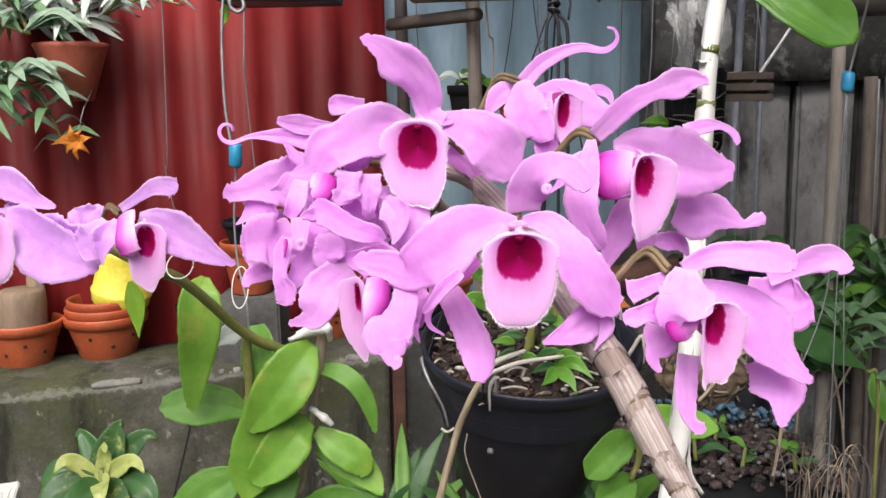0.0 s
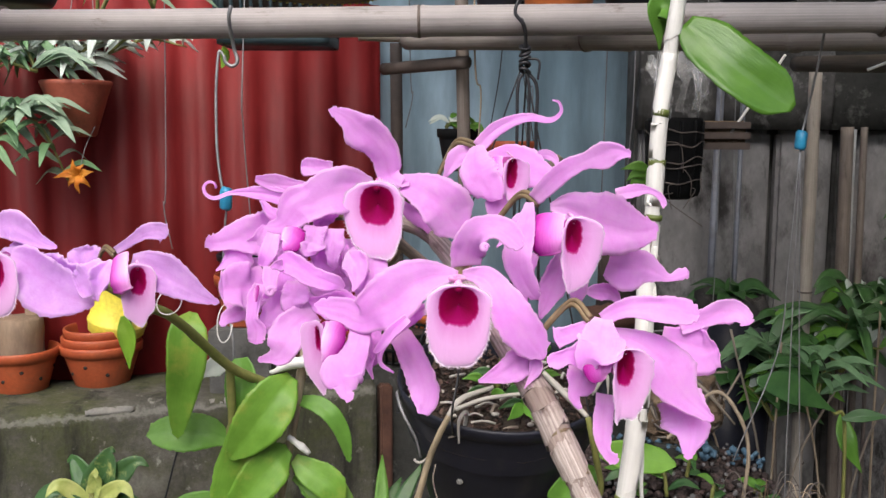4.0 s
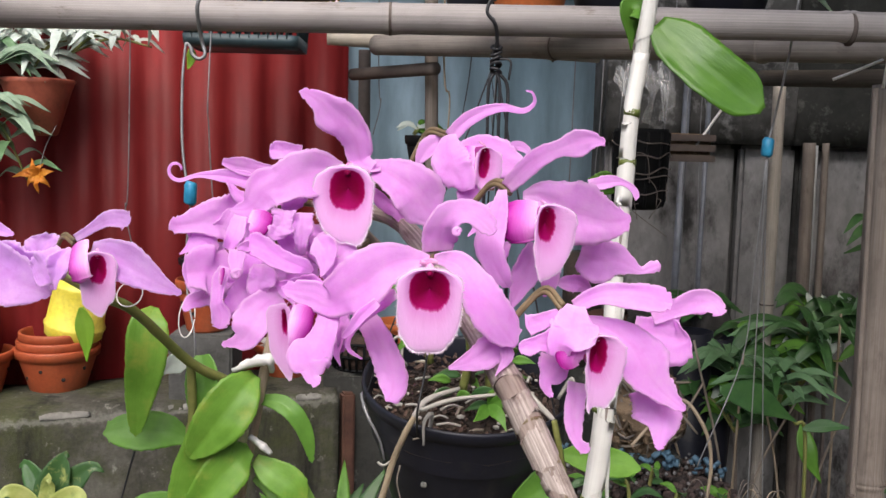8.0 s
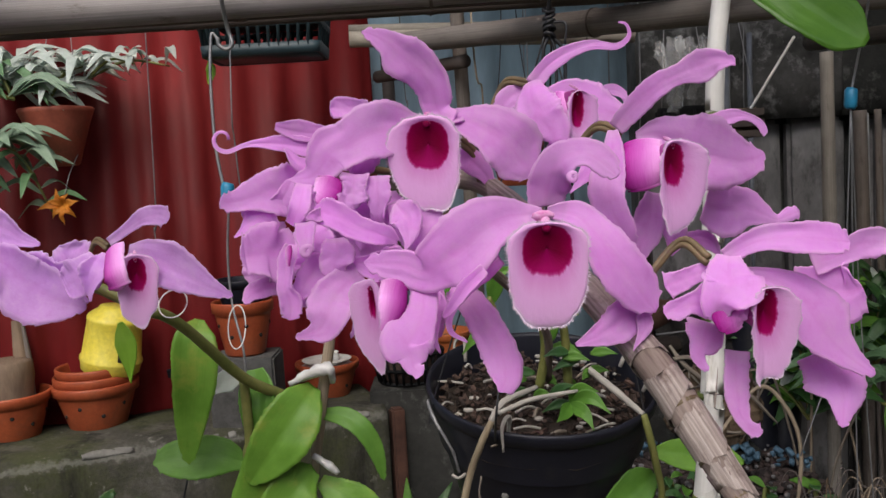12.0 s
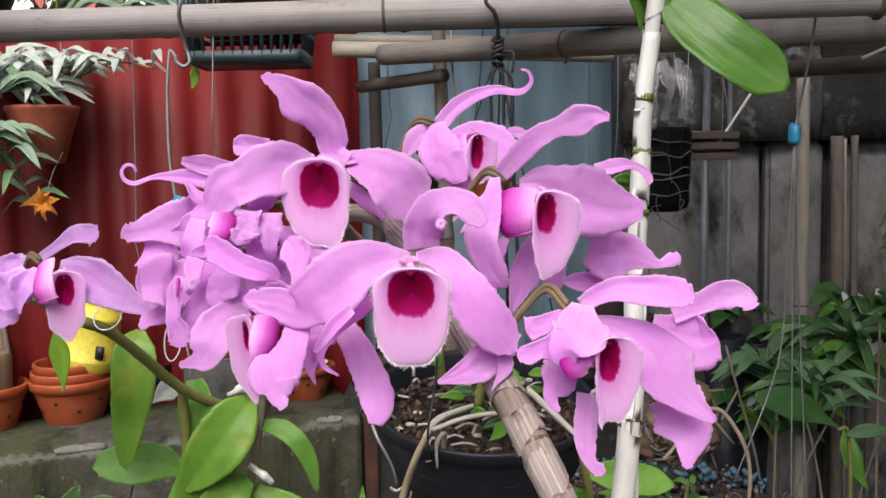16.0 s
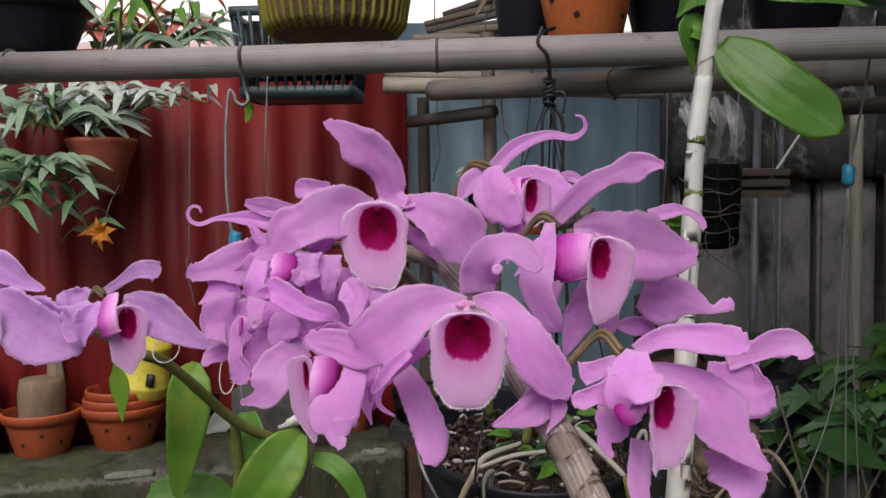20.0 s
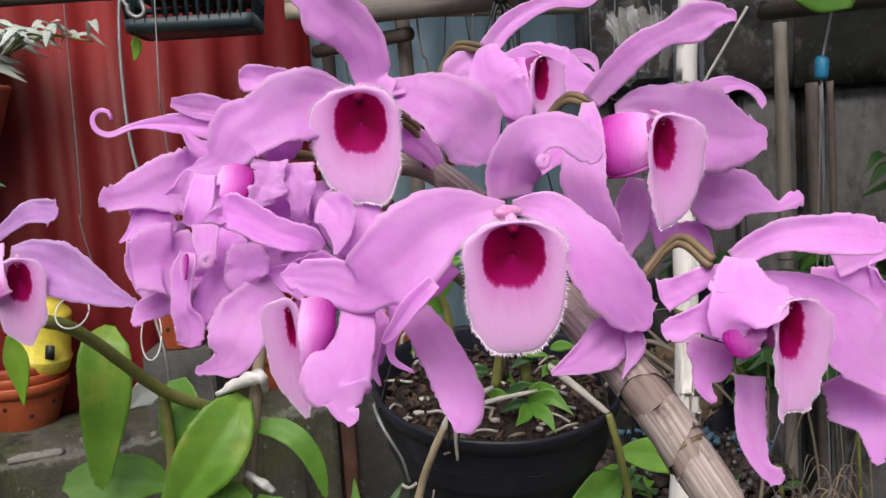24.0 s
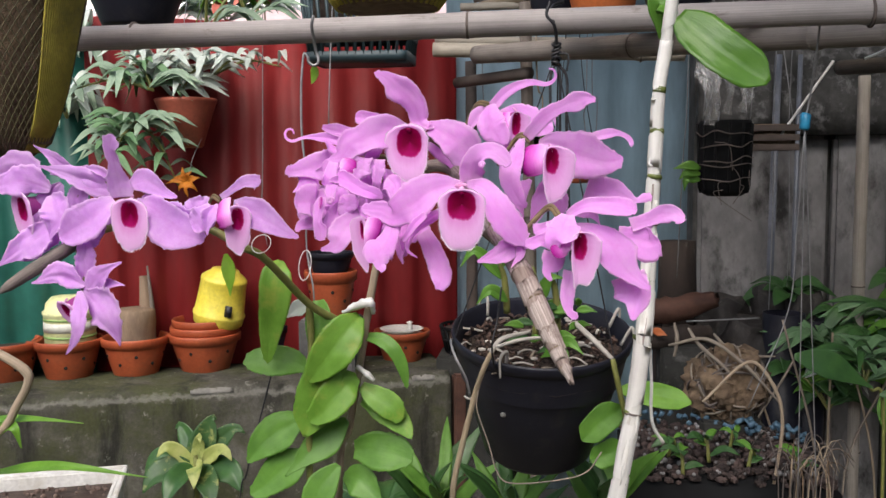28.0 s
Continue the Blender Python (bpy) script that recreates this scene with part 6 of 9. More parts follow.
part("cane", tube([(-0.1327, 0.6800, 1.2020), (-0.1343, 0.6900, 1.1471), (-0.1408, 0.7000, 1.0758), (-0.1555, 0.72, 0.45)], 0.0035, 10, 8, 0.05), "cane_green", left)
part("tie", tube([(-0.1041, 0.7000, 1.1909), (-0.0903, 0.6950, 1.1986), (-0.0751, 0.6900, 1.2029), (-0.0734, 0.7000, 1.1913)], [0.002, 0.0035, 0.0045, 0.002], 8, 5, 0.35, 2), "white_plastic", left, "white plastic tie")
part("tie", tube([(-0.0912, 0.7000, 1.1373), (-0.0804, 0.6970, 1.1308), (-0.0743, 0.7000, 1.1235)], [0.002, 0.003, 0.002], 8, 5, 0.25, 3), "white_plastic", left, "white plastic tie")
for k in range(2):
    c = Vector((-0.1529, 0.6000, 1.2680)) if k == 0 else Vector((-0.1250, 0.6400, 1.2449))
    rr = 0.00951
    part("tie", tube([c + Vector((math.cos(a) * rr * (0.9 if k == 0 else 0.6), math.sin(a) * 0.006, math.sin(a) * rr * (0.8 if k == 0 else 1.4))) for a in np.linspace(0, 6.2, 14)], 0.00045, 6, 4), "white_plastic", left, "white plastic twist tie")
leaf(left, [(-0.1601, 0.6800, 1.2447), (-0.1614, 0.6696, 1.2330), (-0.1629, 0.6658, 1.2055), (-0.1676, 0.6662, 1.1785), (-0.1714, 0.6684, 1.1557), (-0.1727, 0.6700, 1.1453)], material="leaf_spotted", widths=(0.0067, 0.0285, 0.0289, 0.0222, 0.0125, 0.0044), facing=(0.2, -1, 0.1), fold=0.1)
leaf(left, [(-0.1285, 0.7000, 1.2033), (-0.1271, 0.6950, 1.1912), (-0.1264, 0.6900, 1.1750), (-0.1296, 0.6900, 1.1564), (-0.1323, 0.6900, 1.1490)], material="leaf_green", widths=(0.0121, 0.0260, 0.0252, 0.0152, 0.0045), facing=(-0.1, -1, 0.1))
leaf(left, [(-0.0870, 0.7000, 1.1880), (-0.0964, 0.6865, 1.1761), (-0.1098, 0.6800, 1.1577), (-0.1238, 0.6785, 1.1389), (-0.1345, 0.6800, 1.1255)], material="leaf_spotted", widths=(0.0115, 0.0359, 0.0403, 0.0271, 0.0079), facing=(0.2, -1, 0.2))
leaf(left, [(-0.0910, 0.7000, 1.1265), (-0.1016, 0.6880, 1.1198), (-0.1178, 0.6813, 1.1002), (-0.1350, 0.6800, 1.0855)], material="leaf_spotted", widths=(0.0108, 0.0334, 0.0312, 0.0128), facing=(0.2, -1, 0.2))
leaf(left, [(-0.1417, 0.7000, 1.1350), (-0.1583, 0.6960, 1.1413), (-0.1796, 0.6920, 1.1429), (-0.1971, 0.6910, 1.1417), (-0.2048, 0.6900, 1.1405)], material="leaf_green", widths=(0.0108, 0.0278, 0.0309, 0.0193, 0.0038), facing=(0, -0.9, 0.5))
leaf(left, [(-0.0821, 0.7080, 1.1657), (-0.0673, 0.7040, 1.1639), (-0.0542, 0.7000, 1.1546), (-0.0452, 0.7000, 1.1370), (-0.0407, 0.7000, 1.1161)], material="leaf_green", widths=(0.0089, 0.0142, 0.0144, 0.0118, 0.0035), facing=(0.3, -0.9, 0.5))
leaf(left, [(-0.0881, 0.7080, 1.1158), (-0.0735, 0.7027, 1.1064), (-0.0565, 0.7000, 1.0957), (-0.0477, 0.7000, 1.0822)], material="leaf_spotted", widths=(0.0090, 0.0234, 0.0252, 0.0099), facing=(0.2, -1, 0.4))
leaf(left, [(-0.1418, 0.7100, 1.1953), (-0.1531, 0.7100, 1.1928), (-0.1646, 0.7100, 1.1833)], 0.01717, "leaf_grey")
leaf(left, [(-0.1820, 0.5900, 1.2600), (-0.1785, 0.5880, 1.2440), (-0.1790, 0.5900, 1.2230)], 0.0130, "leaf_lime", facing=(-0.1, -1, 0.5))
leaf(left, [(-0.1458, 0.7000, 1.0857), (-0.1672, 0.6960, 1.0723), (-0.1885, 0.6927, 1.0557), (-0.2028, 0.6900, 1.0383)], material="leaf_green", widths=(0.0119, 0.0375, 0.0291, 0.0046), facing=(0, -1, 0.4))
leaf(left, [(-0.1423, 0.7000, 1.0470), (-0.1618, 0.6947, 1.0349), (-0.1832, 0.6913, 1.0172), (-0.2008, 0.6900, 1.0053)], material="leaf_green", widths=(0.0113, 0.0377, 0.0282, 0.0099), facing=(0, -1, 0.4))
leaf(left, [(-0.1043, 0.7100, 1.0798), (-0.1343, 0.7000, 1.0528), (-0.1640, 0.6900, 1.0260)], 0.03379, "leaf_green", facing=(0.1, -1, 0.4))
leaf(left, [(-0.0885, 0.7150, 1.1005), (-0.0656, 0.7103, 1.0927), (-0.0463, 0.7053, 1.0764), (-0.0364, 0.7000, 1.0647)], material="leaf_spotted", widths=(0.0122, 0.0303, 0.0199, 0.0029), facing=(0.2, -1, 0.4))
leaf(left, [(-0.0988, 0.7180, 1.0464), (-0.0754, 0.7113, 1.0489), (-0.0498, 0.7053, 1.0461), (-0.0358, 0.7000, 1.0425)], material="leaf_green", widths=(0.0182, 0.0389, 0.0330, 0.0120), facing=(0.1, -1, 0.4))
leaf(left, [(-0.1106, 0.7200, 1.0176), (-0.0907, 0.7100, 1.0159), (-0.0657, 0.7000, 0.9942)], 0.03308, "leaf_green", facing=(0.1, -1, 0.4))
leaf(left, [(-0.1113, 0.7000, 1.0361), (-0.1295, 0.6900, 1.0099), (-0.1392, 0.6800, 0.9671)], 0.03270, "leaf_green", facing=(0.1, -1, 0.4))
leaf(left, [(-0.1022, 0.7000, 1.1683), (-0.1214, 0.6900, 1.1332), (-0.1414, 0.6850, 1.0687)], 0.04033, "leaf_spotted", shape=OBLONG, facing=(0.2, -1, 0.2))

# ---- the white cane with its big leaf ----
white = thing("orchid_plant", (0.1538, 0.6400, 0.9973), "tall silvery-white orchid cane with green joints and broad leaves", "orchid")
wc = [(0.2162, 0.6600, 1.5212), (0.2064, 0.6550, 1.4895), (0.1995, 0.6550, 1.4366), (0.1936, 0.6500, 1.3996), (0.1906, 0.6500, 1.3333), (0.1874, 0.6500, 1.2736), (0.1839, 0.6400, 1.2044), (0.1742, 0.6300, 1.1256), (0.1596, 0.6200, 1.0459), (0.1427, 0.6100, 0.9582), (0.1329, 0.62, 0.45)]
WHITE_R = [0.0046, 0.0048, 0.0052, 0.0054, 0.0056, 0.0060, 0.0068, 0.0070, 0.0066, 0.0064, 0.0064]
wst = part("cane", tube(wc, WHITE_R, 14, 8, 0.02, 0, 0.05), "cane_white", white, "silvery-white cane in papery skin")
for k, (c, c2) in enumerate([((0.1945, 0.6500, 1.4030), (0.1936, 0.6500, 1.3977)), ((0.1926, 0.6500, 1.3668), (0.1922, 0.6500, 1.3614)), ((0.1912, 0.6500, 1.3264), (0.1907, 0.6500, 1.3224)), ((0.1855, 0.6450, 1.2339), (0.1850, 0.6450, 1.2309)), ((0.1802, 0.6400, 1.1842), (0.1798, 0.6400, 1.1801)), ((0.1728, 0.6300, 1.1179), (0.1718, 0.6300, 1.1143))]):
    part("joint", tube_into(bmesh.new(), [Vector(c), Vector(c).lerp(Vector(c2), 0.5), Vector(c2)], [0.0057 + 0.0004 * k, 0.0060 + 0.0004 * k, 0.0057 + 0.0004 * k], 14), "node_green", wst, "olive green joint ring")
wfine = spline(wc, 8)
wrad = np.interp(np.linspace(0, 1, len(wfine)), np.linspace(0, 1, 11), WHITE_R)
WHITE_NODES = (1.500, 1.450, 1.400, 1.364, 1.3244, 1.279, 1.2324, 1.182, 1.116, 1.060, 1.000, 0.930)
for k, (za, zb) in enumerate(zip(WHITE_NODES, WHITE_NODES[1:])):
    at_ = [i for i, p in enumerate(wfine) if zb + 0.002 < p.z < za - 0.003]
    if len(at_) > 1:
        ends = [wfine[at_[0]].lerp(wfine[at_[0] - 1], 0.3)] + [wfine[i] for i in at_] + [wfine[at_[-1]].lerp(wfine[at_[-1] + 1], 0.3)]
        sheath(ends, float(wrad[at_[0]]) * (1.13 if k % 2 else 1.07), float(wrad[at_[-1]]) * (1.03 if k % 3 else 1.10), 20 + k, "cane_paper", wst)
for k, z in enumerate((1.279, 1.182, 1.116, 1.060, 1.000)):
    i = min(range(1, len(wfine) - 1), key=lambda q: abs(wfine[q].z - z))
    d = (wfine[i + 1] - wfine[i]).normalized()
    part("joint", tube_into(bmesh.new(), [wfine[i] - d * 0.0008, wfine[i] + d * 0.0008], float(wrad[i]) * 1.09, 16, 0.08, k), "twig_dark", wst, "dark torn joint line")
rnd = random.Random(31)
for k in range(14):
    i = rnd.randrange(34, 68)
    a = rnd.uniform(3.3, 6.1)
    o = Vector((math.cos(a), math.sin(a), 0)) * 0.0068
    p0, p1 = wfine[i] + o, wfine[min(i + rnd.randint(2, 4), len(wfine) - 1)] + o * rnd.uniform(1.0, 1.25)
    part("shred", blade([p0, p0.lerp(p1, 0.5) + o * 0.06, p1], rnd.uniform(0.002, 0.0045), (0.8, 1.0, 0.9, 0.6, 0.2), facing=(o.x, o.y, 0.1), nu=8, nv=3, seed=k, thick=0.0003), "cane_sheath" if k % 3 == 0 else "cane_white", wst)
leaf(white, [(0.2103, 0.6550, 1.4640), (0.2415, 0.6350, 1.4326), (0.2815, 0.6300, 1.4029)], 0.04083, "leaf_glossy", label="broad glossy green leaf", shape=(0.35, 0.78, 0.97, 1.0, 1.0, 0.95, 0.78, 0.15), facing=(-0.3, -1, 0.5), nu=30, nv=11)
leaf(white, [(0.2090, 0.6600, 1.4659), (0.1934, 0.6650, 1.4763), (0.1953, 0.6700, 1.4466)], 0.02084, "leaf_green", facing=(0.5, -1, 0.2))
leaf(white, [(0.2100, 0.6600, 1.4908), (0.1955, 0.6600, 1.4984), (0.1822, 0.6600, 1.4832)], 0.01830, "leaf_green", facing=(0.3, -1, 0.2))
leaf(white, [(0.2145, 0.6600, 1.5136), (0.2519, 0.6400, 1.4981), (0.2966, 0.6300, 1.4815)], 0.03467, "leaf_glossy", facing=(-0.1, -1, 0.6))

# ---- the hanging black pot ----
POT_AT = Vector((0.0899, 0.8330, 1.1518))
POT = Matrix.Translation(POT_AT) @ pose(0, 0, 0, 13, 2, 0)
pot = thing("hanging_pot", POT_AT, "black plastic nursery pot hung on wires, filled with bark", "plant pot")
R0, R1, H = 0.0995, 0.062, 0.150
prof = [(0.0, -H), (R1 - 0.006, -H), (R1, -H + 0.006), (R1 + (R0 - R1) * 0.5, -H * 0.5), (R0 - 0.002, -0.013), (R0 - 0.002, -0.012), (R0, -0.011), (R0 + 0.0012, -0.002), (R0 + 0.0005, 0.001), (R0 - 0.0015, 0.001), (R0 - 0.0035, -0.002), (R0 - 0.006, -0.03), (R0 - 0.0095, -0.05)]
part("body", moved(lathe(prof, 56), POT), "pot_black", pot)
bm = lathe([(0.0, -0.026), (0.03, -0.024), (0.06, -0.026), (R0 - 0.006, -0.032)], 32)
for v in bm.verts:
    v.co.z += 0.004 * noise.noise(v.co * 60)
part("soil", moved(bm, POT), "soil", pot, "dark potting bark")
rnd = random.Random(4)
chips = bmesh.new()
for i in range(760):
    r, a = 0.089 * math.sqrt(rnd.random()), rnd.uniform(0, 6.283)
    m4 = POT @ Matrix.Translation((r * math.cos(a), r * math.sin(a), -0.024 + rnd.uniform(-0.002, 0.010))) @ Euler((rnd.uniform(-0.7, 0.7), rnd.uniform(-0.7, 0.7), rnd.uniform(0, 6.28))).to_matrix().to_4x4()
    sx, sy, sz = rnd.uniform(0.003, 0.010), rnd.uniform(0.002, 0.005), rnd.uniform(0.001, 0.003)
    q = bmesh.ops.create_cube(chips, size=1)["verts"]
    for v in q:
        v.co = m4 @ Vector((v.co.x * sx * rnd.uniform(0.6, 1.15), v.co.y * sy * rnd.uniform(0.6, 1.15), v.co.z * sz))
bits = bmesh.new()
for i in range(34):
    r, a = 0.089 * math.sqrt(rnd.random()), rnd.uniform(0, 6.283)
    bmesh.ops.create_icosphere(bits, subdivisions=1, radius=rnd.uniform(0.0014, 0.0032), matrix=POT @ Matrix.Translation((r * math.cos(a), r * math.sin(a), -0.016)) @ Matrix.Diagonal((rnd.uniform(0.8, 1.8), 1, 0.7, 1)))
tagged(part("pale_bits", bits, "root_pale", pot, "pale chips among the bark", smooth=False), kind="stuff")
tagged(part("bark", chips, "bark_chip", pot, "loose brown bark chips", smooth=False), kind="stuff")
for k in range(30):
    r, a = 0.087 * math.sqrt(rnd.random()), rnd.uniform(0, 6.283)
    c0 = POT @ Vector((r * math.cos(a), r * math.sin(a), -0.016))
    e = Vector((rnd.uniform(-0.03, 0.03), rnd.uniform(-0.02, 0.02), rnd.uniform(0.0, 0.004)))
    part("root", tube([c0, c0 + e * 0.5 + Vector((0, 0, rnd.uniform(0.000, 0.004))), c0 + e], rnd.uniform(0.0008, 0.0016), 6, 4, 0.15, k), "root_pale" if k % 3 else "root", pot, "pale root among the bark")
for k in range(4):
    a = k * 1.9 + 0.5
    c = POT @ Vector(((R0 - 0.012) * math.cos(a), (R0 - 0.012) * math.sin(a), -0.01))
    d = POT @ Vector(((R0 + 0.001) * math.cos(a), (R0 + 0.001) * math.sin(a), 0.006))
    part("root", tube([c, (c + d) / 2 + Vector((0.004, 0, 0.012)), d, d + Vector((0, 0, -0.02))], [0.0018, 0.002, 0.0016, 0.001], 6, 4, 0.1, k), "root_pale", pot, "grey aerial root over the rim")
for a, b_, c, r in (((0.0402, 0.7300, 1.1468), (0.0513, 0.7350, 1.1602), (0.0788, 0.7600, 1.1637), 0.0024), ((0.1262, 0.8000, 1.1664), (0.1448, 0.7850, 1.1512), (0.1638, 0.7680, 1.1346), 0.0028), ((0.0462, 0.7250, 1.1542), (0.0724, 0.7400, 1.1592), (0.1101, 0.7550, 1.1602), 0.0018)):
    part("root", tube([a, b_, c], [r, r * 1.1, r * 0.8], 8, 8, 0.06), "root_pale", pot, "thick pale root across the bark")
part("shoot", tube([(0.1638, 0.7670, 1.1348), (0.1679, 0.7650, 1.1164), (0.1738, 0.7720, 1.0908), (0.1796, 0.7820, 1.0628), (0.1744, 0.7880, 1.0375)], [0.0028, 0.003, 0.003, 0.0028, 0.0024], 8, 8, 0.06), "cane_green", pot, "green shoot hanging over the rim")
part("shoot", tube([(0.1912, 0.6720, 1.1686), (0.1933, 0.6720, 1.1325), (0.1931, 0.6720, 1.1100), (0.1959, 0.6720, 1.0918), (0.2052, 0.6750, 1.0761)], 0.0016, 8, 6), "cane_white", white, "thin white side shoot")
part("stick", tube([(0.0411, 0.7300, 1.1478), (0.0309, 0.7373, 1.1247), (0.0204, 0.7520, 1.0908), (0.0002, 0.7620, 1.0083), (-0.0048, 0.7720, 0.9671)], [0.0024, 0.0028, 0.0030, 0.0032, 0.0034], 9, 8, 0.08, 2), "stick_tan", pot, "bare tan stick leaning on the pot")
for p0, p1, p2, w_ in (((0.1048, 0.7600, 1.1500), (0.1190, 0.7500, 1.1557), (0.1330, 0.7400, 1.1447), 16), ((0.1048, 0.7600, 1.1488), (0.1133, 0.7450, 1.1450), (0.1189, 0.7350, 1.1340), 15), ((0.1048, 0.7600, 1.1500), (0.1133, 0.7550, 1.1617), (0.1258, 0.7500, 1.1599), 13), ((0.1048, 0.7600, 1.1488), (0.0975, 0.7450, 1.1447), (0.0908, 0.7350, 1.1420), 13)):
    leaf(pot, [p0, p1, p2], 0.01166, "leaf_green")
for pts in (((0.0533, 0.8000, 1.1769), (0.0509, 0.7900, 1.2149), (0.0455, 0.7800, 1.2340)), ((0.0838, 0.7900, 1.1547), (0.0887, 0.7800, 1.1926), (0.0815, 0.7600, 1.2305)), ((0.1077, 0.7900, 1.1551), (0.1046, 0.7800, 1.2047), (0.0930, 0.7600, 1.2364))):
    part("shoot", tube(pts, [0.004, 0.0036, 0.002], 8, 6, 0.06), "cane_green", pot, "green young cane")
for p0, p1, p2 in (((0.0479, 0.7900, 1.2149), (0.0218, 0.7800, 1.2458), (0.0037, 0.7800, 1.2277)), ((0.0870, 0.7800, 1.1896), (0.0987, 0.7700, 1.2178), (0.1161, 0.7700, 1.2179)), ((0.0539, 0.7900, 1.1907), (0.0366, 0.7800, 1.2040), (0.0216, 0.7800, 1.1888)), ((0.0479, 0.7900, 1.2269), (0.0545, 0.7800, 1.2519), (0.0721, 0.7800, 1.2579))):
    leaf(pot, [p0, p1, p2], 0.01325, "leaf_green")
part("wire", tube([(0.0518, 0.7200, 1.2158), (0.0479, 0.7150, 1.1838), (0.0431, 0.7050, 1.1558), (0.0445, 0.7750, 1.1063), (0.0487, 0.7750, 1.0750)], 0.0009, 6), "wire_black", pot, "black wire down the front")
part("bead", moved(lathe([(0.0, -0.003), (0.0025, -0.0022), (0.0032, 0.0), (0.0022, 0.0024), (0.0, 0.003)], 10), Matrix.Translation((0.0503, 0.7750, 1.0708))), "cement_chip", pot, "small pale bead on the wire end")
leaf(pot, [(0.1753, 0.7900, 1.0776), (0.1535, 0.7800, 1.0651), (0.1335, 0.7780, 1.0443)], 0.0310, "leaf_green", shape=OBLONG)
leaf(pot, [(0.1783, 0.7920, 1.0352), (0.1612, 0.7840, 1.0291), (0.1421, 0.7800, 1.0224)], 0.0290, "leaf_green", shape=OBLONG)
leaf(pot, [(0.1728, 0.7750, 1.1009), (0.2087, 0.7750, 1.0957), (0.2456, 0.7750, 1.0882)], 0.0260, "leaf_bright", shape=OBLONG, facing=(0, -1, 0.6))
part("wire", tube([(-0.0019, 0.8150, 1.1398), (-0.0088, 0.8080, 1.1443), (-0.0022, 0.7900, 1.1294), (0.0096, 0.7850, 1.1076), (0.0140, 0.7850, 1.0892)], [0.0014, 0.0016, 0.0016, 0.0012, 0.0012], 7, 6, 0.25, 4), "wire_grey", pot, "grey wire hooked over the rim")
part("wire", tube([(0.0080, 0.7840, 1.0878), (0.0132, 0.7820, 1.0855), (0.0193, 0.7820, 1.0887)], 0.0012, 7, 6, 0.25, 5), "root_pale", pot, "white shred knotted to the wire end")
part("wire", tube([(0.0300, 0.7000, 1.1150), (0.0285, 0.7000, 1.0971), (0.0401, 0.7000, 1.0616), (0.0479, 0.7000, 1.0350), (0.0607, 0.7000, 1.0234), (0.1011, 0.7000, 1.0266), (0.1344, 0.7000, 1.0362), (0.1500, 0.7050, 1.0560)], 0.0007, 6, 6, 0.1), "root", pot, "thin pale stem looped under the pot")
# wires: from the knot on the rail down to the rim
KNOT = Vector((0.1048, 0.7900, 1.4535))
for k, a in enumerate((200, 320, 80)):
    d = POT @ Vector((R0 * math.cos(radians(a)), R0 * math.sin(radians(a)), 0.0))
    part("wire", tube_into(bmesh.new(), spline([KNOT + Vector((0.002 * k - 0.002, 0, -0.008)), KNOT.lerp(d, 0.35) + Vector((0, 0.0, -0.004)), d, d + Vector((0, -0.001, -0.02))], 6), 0.0008, 6), "wire_black", pot, "thin black hanging wire")
part("wire", tube([(0.0984, 0.7740, 1.5001), (0.0948, 0.7720, 1.4867), (0.1029, 0.7740, 1.4754), (0.1058, 0.7900, 1.4536)], 0.0016, 7, 6), "wire_black", pot, "black wire over the rail")
part("wire", tube([(0.1123, 0.8300, 1.5095), (0.0993, 0.8000, 1.4976), (0.1047, 0.7820, 1.4694), (0.1028, 0.7900, 1.4535)], 0.0016, 7, 6), "wire_black", pot, "black wire over the rail")
rnd = random.Random(9)
for k in range(5):
    c = KNOT + Vector((0, 0, 0.006 - 0.005 * k))
    rr = 0.0042
    part("knot", tube([c + Vector((rr * math.cos(a), rr * math.sin(a), 0.002 * math.sin(a + k))) for a in np.linspace(0, 6.2, 9)], 0.0015, 6, 3), "wire_black", pot, "twisted black wire knot")
part("knot", tube([KNOT + Vector((0.002, -0.003, -0.004)), KNOT + Vector((0.012, -0.006, -0.006)), KNOT + Vector((0.011, -0.006, -0.022))], 0.0011, 6, 5), "wire_black", pot)

for dx in (-0.006, 0.004, 0.011):
    part("wire", tube([KNOT + Vector((dx * 0.3, 0, -0.016)), KNOT + Vector((dx, 0, -0.03)), KNOT + Vector((dx, 0.002, -0.08)), KNOT + Vector((dx * 1.5, 0.01, -0.22))], 0.0015, 6, 5), "wire_black", pot, "black hanging wire")

# leafy young shoots between the canes in the pot
rnd = random.Random(66)
for k in range(16):
    c = Vector((0.1060, 0.7900, 1.1600)) + Vector((rnd.uniform(-0.035, 0.03), rnd.uniform(-0.02, 0.02), rnd.uniform(-0.02, 0.035)))
    a = rnd.uniform(0, 6.28)
    d = Vector((math.cos(a), -abs(math.sin(a)) * 0.6, rnd.uniform(-0.2, 0.6)))
    leaf(pot, [c, c + d * 0.012, c + d * 0.024 + Vector((0, 0, -0.005))], 0.0085, "leaf_green" if k % 3 else "leaf_dark", nu=10, nv=5)

# ---- pots on the ledge ----


